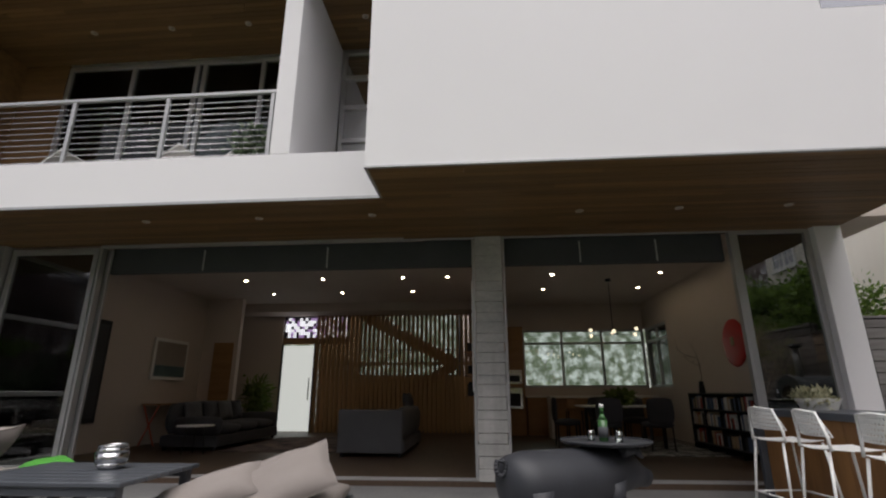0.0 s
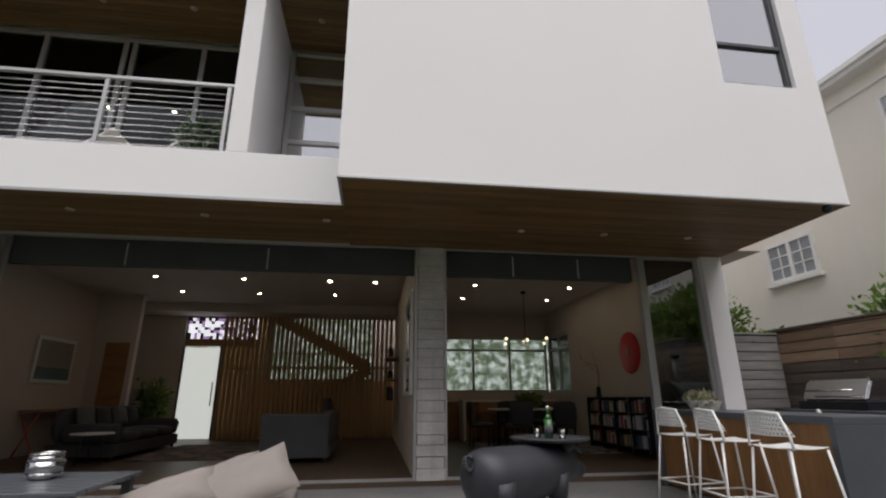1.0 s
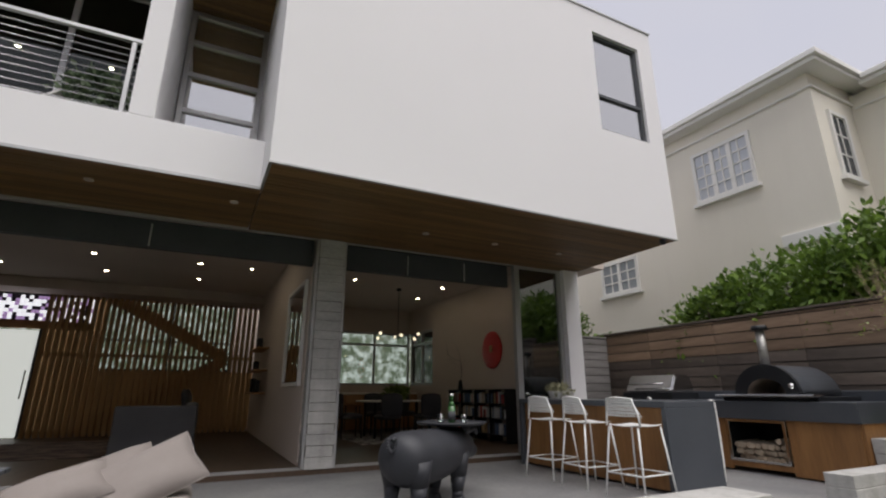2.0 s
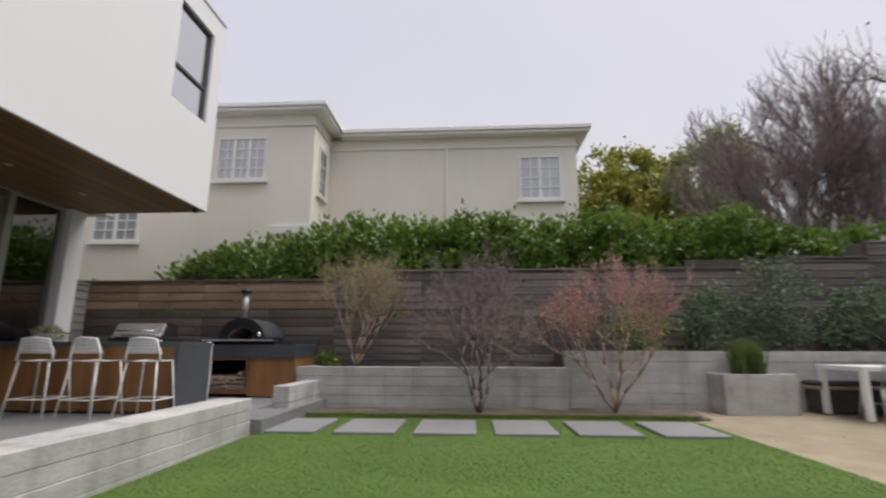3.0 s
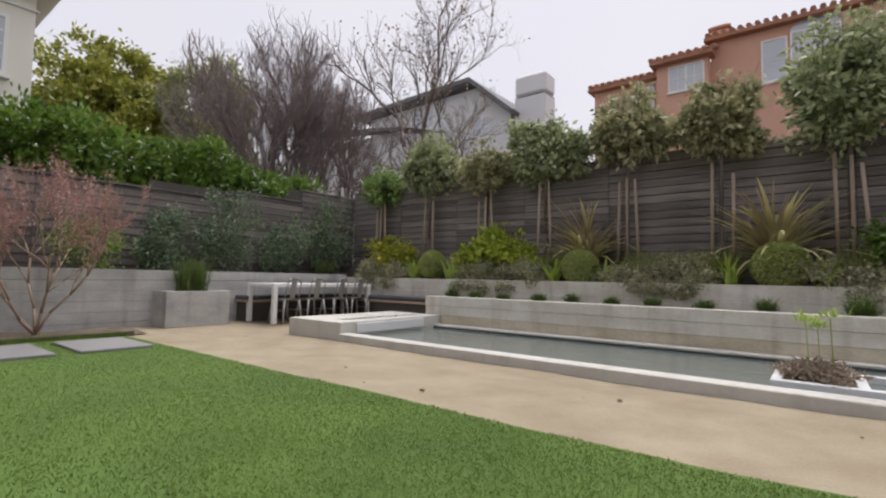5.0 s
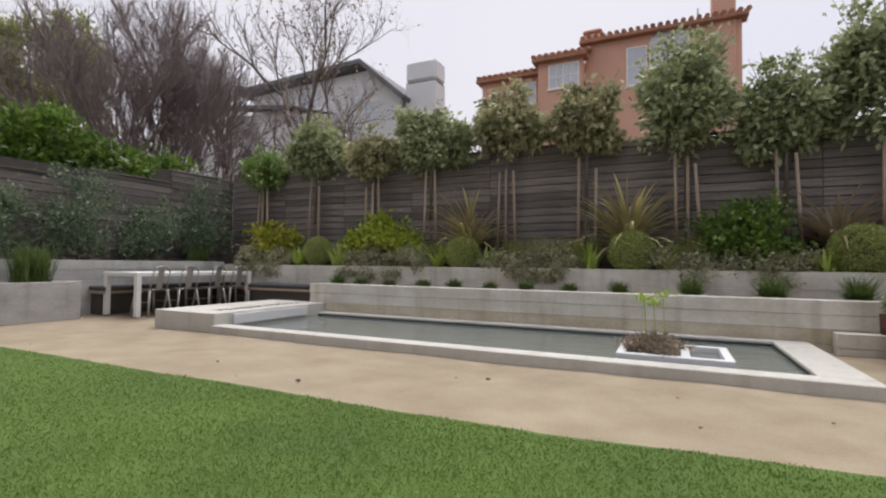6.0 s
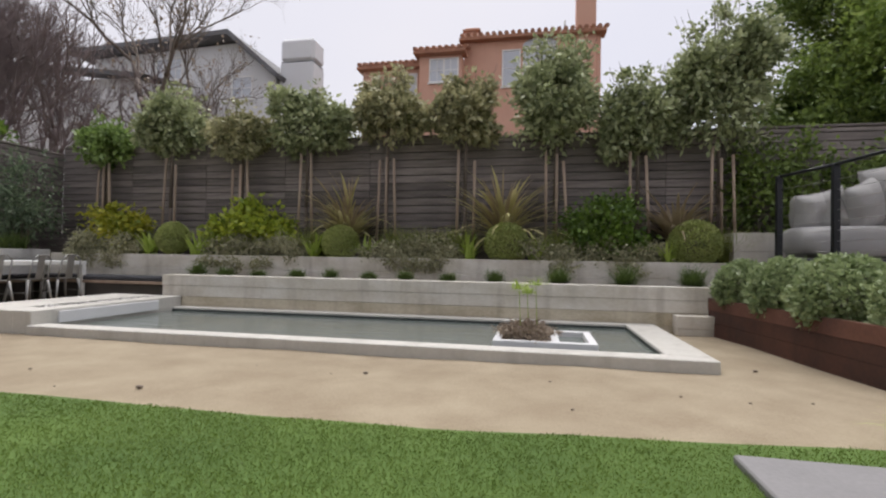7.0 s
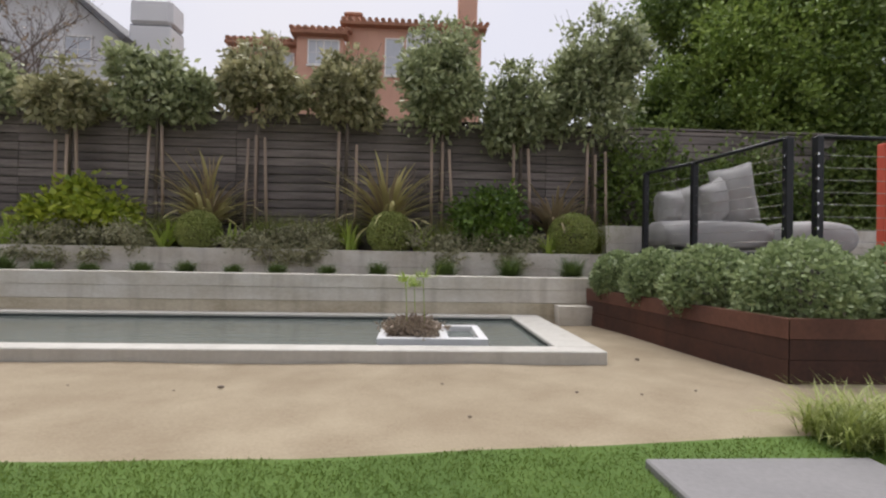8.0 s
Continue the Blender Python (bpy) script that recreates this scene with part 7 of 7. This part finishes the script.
for k, (x, y, r, h) in enumerate(((-7.46, -8.66, 0.42, 0.44), (-7.58, -7.98, 0.43, 0.47), (-7.72, -7.26, 0.49, 0.52), (-8.02, -6.55, 0.55, 0.57), (-9.02, -6.6, 0.54, 0.53), (-10.0, -6.6, 0.54, 0.55), (-11.0, -6.6, 0.54, 0.53))):
    sb = thing("silver_bush", (x, y, 0.14), "rounded silver-green bush growing in the steel planter", "shrub", "bushes in the steel planter")
    tube_part("stems", [((x + 0.03 * a, y, 0.13), (x + 0.18 * a, y + 0.05 * a, 0.42), 0.012, 0.005) for a in (-1, 0, 1)], M_BARK, sb)
    clipped_ball("leaves", 450 + k, (x, y, 0.36), (r * 0.82, r * 0.80, h * 0.72), 6500, 0.052, 0.036, LF_OREG, sb, 0.10)
gr = thing("corner_grass", (-7.25, -5.0, GZ), "green-gold ornamental grass clump at the path edge", "ornamental grass")
quads_object("grass_mass", np.concatenate([blades(np.random.default_rng(470 + k), (-6.95 - 0.17 * (k % 5), -4.95 - 0.16 * (k // 5), GZ), 170, 0.32, 0.008, 1.0, 1.2, 4) for k in range(10)]), LF_FINE, gr, "", "stuff")

# raised deck with cable railing and a grey sofa
slab("raised_deck", -15.0, -8.25, -10.3, -7.25, GZ, 0.55, M_DECKW, "dark raised timber deck behind the planter", 0.01, "deck")
board_wall("deck_wall", -15.0, -7.9, -10.72, -10.3, 0.0, 1.12, "pale concrete wall behind the deck sofa", 0.25, seed=31)
rl = thing("deck_railing", (-8.4, -8.5, 0.55), "black steel deck railing with thin cables", "railing")
posts = [(-8.2, -9.6), (-8.42, -8.75), (-8.58, -7.4), (-8.82, -7.32), (-10.6, -7.32), (-12.4, -7.32)]
for x, y in posts:
    part("post", box(x - 0.035, x + 0.035, y - 0.035, y + 0.035, 0.551, 1.84, 0.004), M_BLACK, rl)
for (xa, ya), (xb, yb) in (((-8.2, -9.6), (-8.42, -8.75)), ((-8.42, -8.75), (-8.58, -7.4)), ((-8.82, -7.32), (-10.6, -7.32)), ((-10.6, -7.32), (-12.4, -7.32))):
    tube_part("top_rail", [((xa, ya, 1.84), (xb, yb, 1.84), 0.022, 0.022)], M_BLACK, rl)
    for k in range(9):
        tube_part("cable", [((xa, ya, 0.70 + 0.12 * k), (xb, yb, 0.70 + 0.12 * k), 0.003, 0.003)], M_GALV, rl)
for k in range(9):
    part("cable_fitting", box(-8.545, -8.53, -7.415, -7.385, 0.69 + 0.12 * k, 0.715 + 0.12 * k), M_STEEL, rl)
    part("cable_fitting", box(-8.785, -8.77, -7.29, -7.26, 0.69 + 0.12 * k, 0.715 + 0.12 * k), M_STEEL, rl)
ds = thing("deck_sofa", (-9.4, -9.7, 0.55), "pale grey outdoor sofa with thick quilted cushions", "outdoor sofa")
part("sofa_base", box(-10.0, -8.36, -10.15, -9.35, 0.55, 0.74, 0.02), M_CHAR, ds)
part("seat_cushion", soft_box(-10.0, -8.35, -10.15, -9.33, 0.76, 1.17, 0.02, 7, seed=3), M_GREY, ds, "", True)
part("chaise_cushion", soft_box(-11.0, -10.05, -9.9, -9.1, 0.70, 1.16, 0.05, 7, seed=5), M_GREY, ds, "", True)
for k, (x, zz, w, h, rz, ry) in enumerate(((-8.62, 1.12, 0.46, 0.50, 24, 8), (-8.98, 1.12, 0.50, 0.56, -25, 20), (-9.34, 1.13, 0.56, 0.68, 22, 24), (-9.72, 1.14, 0.60, 0.88, -12, 14))):
    pillow((x, -9.78, zz), w, h, 0.30, -10, ry, rz, M_GREY, "plump pale grey cushion leaning on the deck sofa", "cushion", "deck sofa cushions", 20 + k * 1.7)
rp = thing("red_screen", (-10.3, -7.95, 0.55), "orange-red painted upright panel on the deck", "screen")
part("panel", box(-10.52, -10.09, -8.0, -7.9, 0.55, 1.95, 0.01), M_REDP, rp)
hl = shrub("white_flower_shrub", 480, [((-10.9, -11.0, 2.3), (0.3, 0.3, 0.25))], 60, 0.1, 0.06, LF_GREY, "pale blossom cluster among dark leaves", "shrub", base=(-10.9, -11.0, 0.9))


# ---- neighbouring houses and far trees ----
def sash_window(parent, along, at, a0, a1, z0, z1, cols, rows, leaves, out, pane=None, shutter=False):
    """A white casement window on a wall: leaves side by side, each with muntins. out: which way the wall faces, -1 or 1."""
    w = thing("window", (0, 0, 0), "", "")
    for key in ("label", "category"):
        if key in w:
            del w[key]
    w.parent = parent
    w.location = -origin_of(parent)

    def b(p, q, d0, d1, c0, c1, bev=0.0):
        lo, hi = sorted((at + out * d0, at + out * d1))
        return box(lo, hi, p, q, c0, c1, bev) if along == "y" else box(p, q, lo, hi, c0, c1, bev)
    fr = 0.07
    for p, q, c0, c1 in ((a0, a0 + fr, z0, z1), (a1 - fr, a1, z0, z1), (a0 + fr, a1 - fr, z0, z0 + fr), (a0 + fr, a1 - fr, z1 - fr, z1)):
        part("frame", b(p, q, -0.02, 0.05, c0, c1), M_TRIM, w)
    part("sill", b(a0 - 0.06, a1 + 0.06, 0.0, 0.10, z0 - 0.07, z0), M_TRIM, w)
    part("pane", b(a0 + fr, a1 - fr, 0.0, 0.012, z0 + fr, z1 - fr), pane or M_PANE, w)
    span = a1 - a0 - 2 * fr
    for k in range(1, leaves):
        c = a0 + fr + span * k / leaves
        part("mullion", b(c - 0.045, c + 0.045, 0.013, 0.045, z0 + fr, z1 - fr), M_TRIM, w)
    for k in range(leaves):
        p, q = a0 + fr + span * k / leaves, a0 + fr + span * (k + 1) / leaves
        for i in range(1, cols):
            c = p + (q - p) * i / cols
            part("muntin", b(c - 0.014, c + 0.014, 0.013, 0.03, z0 + fr, z1 - fr), M_TRIM, w)
        for j in range(1, rows):
            c = z0 + fr + (z1 - z0 - 2 * fr) * j / rows
            part("muntin", b(p + 0.02, q - 0.02, 0.0135, 0.029, c - 0.014, c + 0.014), M_TRIM, w)
    return w


nh = thing("cream_house", (9.5, 2.0, -0.4), "cream stucco neighbouring house with white cornice", "house")
part("wing_wall", box(6.5, 14, 2.06, 16, -0.4, 6.47), M_CREAM, nh)
part("main_wall", box(7.9, 14, -4.58, 2.06, -0.4, 6.37), M_CREAM, nh)
for k, (d, z0, z1) in enumerate(((0.05, 6.10, 6.14), (0.30, 6.41, 6.49), (0.36, 6.49, 6.60))):
    part("cornice", box(6.5 - d, 14, 2.06 - d, 16, z0 + 0.06, z1 + 0.06, 0.01), M_TRIM, nh)
    part("cornice", box(7.9 - d, 14.2, -4.58 - d, 2.06 - d - 0.002, z0 - 0.04, z1 - 0.04, 0.01), M_TRIM, nh)
part("drainpipe", box(7.84, 7.9, -1.15, -1.08, 0, 6.1, 0.01), M_CREAM, nh)
part("wing_band", box(6.44, 6.5, 2.06, 3.0, 3.4, 3.62, 0.01), M_TRIM, nh, "pale stucco ledge")
sash_window(nh, "y", 6.5, 3.21, 4.49, 4.76, 5.90, 2, 4, 3, -1, M_PALEPANE)
sash_window(nh, "y", 6.5, 6.26, 7.45, 3.26, 4.10, 2, 3, 2, -1)
sash_window(nh, "y", 7.9, -4.17, -3.04, 4.58, 5.82, 2, 4, 2, -1, M_PALEPANE)
sash_window(nh, "x", 2.06, 6.86, 7.46, 4.5, 5.80, 2, 3, 1, -1, M_PANEL)
part("roof_vent", box(9.2, 9.9, 0.2, 0.8, 6.6, 6.85, 0.02), M_SHINGLE, nh)


def eave_tiles(parent, x0, x1, y, z, pitch=0.34):
    """A row of half-round clay tiles along an eave, and the sloping roof's tile ribs behind it."""
    segs, x = [], x0
    while x < x1:
        segs.append(((x, y, z), (x, y - 2.2, z + 0.75), pitch * 0.36, pitch * 0.36))
        x += pitch
    v, f = tubes(segs, 6)
    return mesh_object("roof_tiles", v, f, M_TILE, parent)


oh = thing("terracotta_house", (-2.0, -30, -0.4), "terracotta stucco house with clay tile roof", "house")
for x0, x1, y, z1 in ((1.35, 4.75, -28.0, 11.05), (-0.95, 1.35, -27.4, 11.45), (-8.1, -0.95, -28.3, 12.4)):
    part("wall", box(x0, x1, y - 8, y, -0.4, z1), M_ORANGE, oh)
    part("fascia", box(x0 - 0.25, x1 + 0.25, y - 0.5, y + 0.42, z1, z1 + 0.18, 0.02), M_TILE, oh)
    eave_tiles(oh, x0 - 0.25, x1 + 0.3, y + 0.45, z1 + 0.25)
part("chimney", box(-7.85, -6.85, -29.0, -28.2, 9, 17.0, 0.03), M_ORANGE, oh)
part("small_chimney", box(-1.6, -0.8, -30.0, -29.2, 12, 13.7, 0.05), M_ORANGE, oh)
part("small_chimney_cap", box(-1.7, -0.7, -30.1, -29.1, 13.45, 13.6, 0.03), M_TILE, oh)
sash_window(oh, "x", -28.0, 1.6, 2.6, 9.6, 10.8, 1, 2, 1, 1, M_PALEPANE)
sash_window(oh, "x", -27.4, -0.8, 0.8, 10.0, 11.3, 2, 2, 2, 1, M_PALEPANE)
sash_window(oh, "x", -28.3, -4.0, -3.0, 9.9, 11.9, 1, 2, 1, 1, M_PALEPANE)
sash_window(oh, "x", -28.3, -5.9, -4.1, 10.2, 12.0, 2, 2, 2, 1, M_PALEPANE)
bm = arch_prism(-28.3, -28.25, 0.9, 0.45, 12.0, -5.0)
for v in bm.verts:
    v.co = Vector((v.co.y, v.co.x, v.co.z))
part("arched_transom", bm, M_PALEPANE, oh, "arched window head")
tube_part("roof_pipe", [((-6.3, -29, 12.8), (-6.3, -29, 13.6), 0.05, 0.05)], M_GALV, oh)

wh = thing("white_house", (12, -26, -0.4), "pale grey stucco house with low dark roof", "house")


def front_prism(name, corners, y0, y1, material, parent):
    """A shape drawn in x and z, carried back from y1 to y0."""
    n = len(corners)
    v = [(x, y1, z) for x, z in corners] + [(x, y0, z) for x, z in corners]
    f = [tuple(range(n)), tuple(range(n, 2 * n))[::-1]] + [(i, n + i, n + (i + 1) % n, (i + 1) % n) for i in range(n)]
    return mesh_object(name, v, f, material, parent)


front_prism("wall", [(18.4, -0.4), (18.4, 11.0), (10.0, 11.3), (7.75, 9.4), (7.75, -0.4)], -33, -24.0, M_GREYSTUCCO, wh)
front_prism("roof", [(19.3, 11.05), (19.3, 11.28), (9.95, 11.66), (7.2, 9.32), (7.32, 9.14), (10.0, 11.42)], -33.5, -23.2, M_SHINGLE, wh)
part("chimney", box(5.8, 7.55, -25.2, -24.0, -0.4, 10.15, 0.05), M_GREYSTUCCO, wh)
part("chimney_band", box(5.83, 7.52, -25.17, -24.03, 10.15, 10.19), M_SHINGLE, wh)
part("chimney_cap", box(5.78, 7.57, -25.22, -23.98, 10.19, 11.35, 0.16), M_GREYSTUCCO, wh)
part("lower_wall", box(12.0, 22.0, -22.5, -20.0, -0.4, 8.2), M_GREYSTUCCO, wh)
v = [(11.4, -19.5, 8.2), (22, -19.5, 9.6), (22, -23.5, 10.4), (11.4, -23.5, 8.9), (11.4, -19.5, 8.0), (22, -19.5, 9.4)]
mesh_object("lower_roof", v, [(0, 1, 2, 3), (0, 4, 5, 1)], M_SHINGLE, wh)
sash_window(wh, "x", -24.0, 13.0, 14.6, 9.6, 10.8, 2, 2, 2, 1, M_PALEPANE)
sash_window(wh, "x", -24.0, 9.0, 10.2, 8.4, 9.6, 2, 2, 1, 1, M_PALEPANE)


def big_tree(name, foot, height, radius, blobs, count, size, leaf, label, seed, bark=M_BARK):
    t = thing(name, foot, label, "tree")
    rg = np.random.default_rng(seed)
    segs = [(foot, (foot[0] + 0.1, foot[1], foot[2] + height * 0.5), radius, radius * 0.6)]
    for c, r in blobs:
        segs.append(((foot[0] + 0.1, foot[1], foot[2] + height * rg.uniform(0.3, 0.5)), tuple(c), radius * 0.45, radius * 0.1))
    tube_part("trunk", segs, bark, t, "", 7)
    foliage("crown", seed, blobs, count, size, size * 0.5, leaf, t, 0.2, 0.9, 60, 0.15)
    return t


big_tree("conifer_tree", (17.5, -8.5, -0.4), 9, 0.25, [((17.2, -7.6, 8.1), (1.5, 1.4, 1.5)), ((18.0, -9.4, 8.6), (1.6, 1.6, 1.6)), ((16.6, -8.6, 6.8), (1.6, 2.2, 1.3)), ((17.5, -10.6, 7.4), (1.4, 1.3, 1.6))], 11000, 0.20, LF_HEDGE2, "broad olive-green evergreen tree beyond the hedge", 501)
big_tree("willow_tree", (14.8, -11.3, -0.4), 9, 0.22, [((14.5, -10.6, 7.3), (1.3, 1.0, 1.6)), ((14.8, -12.2, 7.9), (1.3, 1.0, 1.8)), ((13.8, -11.3, 5.6), (1.2, 1.6, 1.4))], 9000, 0.16, LF_WILLOW, "pale hazy green willow tree beyond the hedge", 502)


def bare_far_tree(name, foot, height, stems, radius, depth, seed, bark, label, spread, up, leaf=None, leaves=0, fork=3, way=0.25):
    t = thing(name, foot, label, "tree")
    rg = np.random.default_rng(seed)
    segs, tips = [], []
    for k in range(stems):
        a = 2 * math.pi * k / stems
        branches(rg, foot, (way * math.cos(a), way * math.sin(a), 1), height * 0.36, radius, depth, fork, spread, 0.72, up, 4, segs, tips)
    tree_wood(segs, t, bark, radius * 0.28)
    if leaf is not None:
        tp = np.array(tips)
        p = tp[rg.integers(0, len(tp), leaves)] + rg.normal(0, 0.12, (leaves, 3))
        quads_object("leaves", leaf_quads(rg, p, rg.normal(0, 1, p.shape), 0.13, 0.08, 0.3, 0.8), leaf, t)
    return t


bare_far_tree("purple_bare_tree", (9.3, -11.4, -0.4), 9.6, 4, 0.11, 5, 511, M_BARKP, "dense bare purple-brown winter tree behind the fence", 0.42, 0.26, None, 0, 3, 0.32)
bare_far_tree("purple_bare_tree", (8.9, -13.7, -0.4), 9.4, 2, 0.08, 4, 512, M_BARKP, "slim bare purple-brown winter tree behind the fence", 0.36, 0.38)
bare_far_tree("sparse_tall_tree", (5.6, -14.9, -0.4), 13.5, 1, 0.16, 5, 513, M_BARK, "tall nearly bare tree with scattered brown leaves", 0.5, 0.22, LF_DRY, 700, 2, 0.05)
bare_far_tree("blossom_tree", (7.0, -17.0, -0.4), 8.5, 2, 0.10, 4, 514, M_BARKP, "pinkish bare tree in front of the pale house", 0.5, 0.2, LF_DRY, 900)
for k, (x, y, zc, r) in enumerate(((-10.6, -12.5, 3.2, 1.3), (-12.2, -12.4, 4.6, 2.1), (-14.6, -12.0, 4.4, 2.3), (-12.0, -13.6, 6.8, 2.0), (-17.0, -11.0, 4.8, 2.6), (-15.0, -13.0, 7.4, 2.2))):
    big_tree("dark_evergreen", (x, y, -0.4), zc, 0.16, [((x, y, zc), (r, r * 0.7, r * 0.95)), ((x + 0.4 * r, y + 0.2, zc - 0.5 * r), (r * 0.8, r * 0.6, r * 0.7)), ((x - 0.3 * r, y, zc - 1.0 * r), (r, r * 0.6, r * 0.8))], 24000, 0.095, LF_EVER if k % 3 == 1 else LF_DARK, "large dark evergreen tree behind the deck", 520 + k)
bl = []
for k in range(11):
    bl.append(((-8.6 - 0.62 * k, -10.95, 1.7 + 0.15 * math.sin(k * 2.1)), (0.55, 0.2, 0.9)))
ih = thing("ivy_hedge", (-11, -11.0, 0.9), "dark leafy hedge behind the deck wall", "hedge")
foliage("leaves", 540, bl, 9000, 0.085, 0.05, LF_DARK, ih, 0.3, 0.8, 30, 0.25)
for k in range(14):
    x = -60 + 9 * k
    if x < -16 or x > 24:
        big_tree("distant_tree", (x, -42 + 5 * math.sin(k * 2.2), -0.4), 7, 0.3, [((x, -42 + 5 * math.sin(k * 2.2), 5.5), (4.5, 3, 3.5))], 900, 0.6, LF_DARK, "hazy far garden tree beyond the houses", 560 + k)

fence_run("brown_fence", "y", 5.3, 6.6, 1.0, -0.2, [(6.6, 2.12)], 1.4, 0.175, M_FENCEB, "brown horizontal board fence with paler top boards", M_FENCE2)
fence_run("east_fence", "y", 5.3, 1.0, -11.2, -0.2, [(1.0, 2.30), (-6.0, 2.5), (-9.0, 2.8)], 1.74, 0.145, M_FENCE_SHADE, "weathered horizontal board fence with its shade put into the colour")
fence_run("back_fence", "x", -11.2, 5.3, -12.5, 0.5, [(5.3, 2.95), (-3.0, 2.9)], 1.78, 0.145, M_FENCE, "tall dark weathered board fence behind the trees")
fence_run("gate_fence", "x", 6.3, 3.42, 5.28, 0.0, [(3.42, 2.05)], 0.93, 0.16, M_GREYFENCE, "grey slatted board fence beside the house")
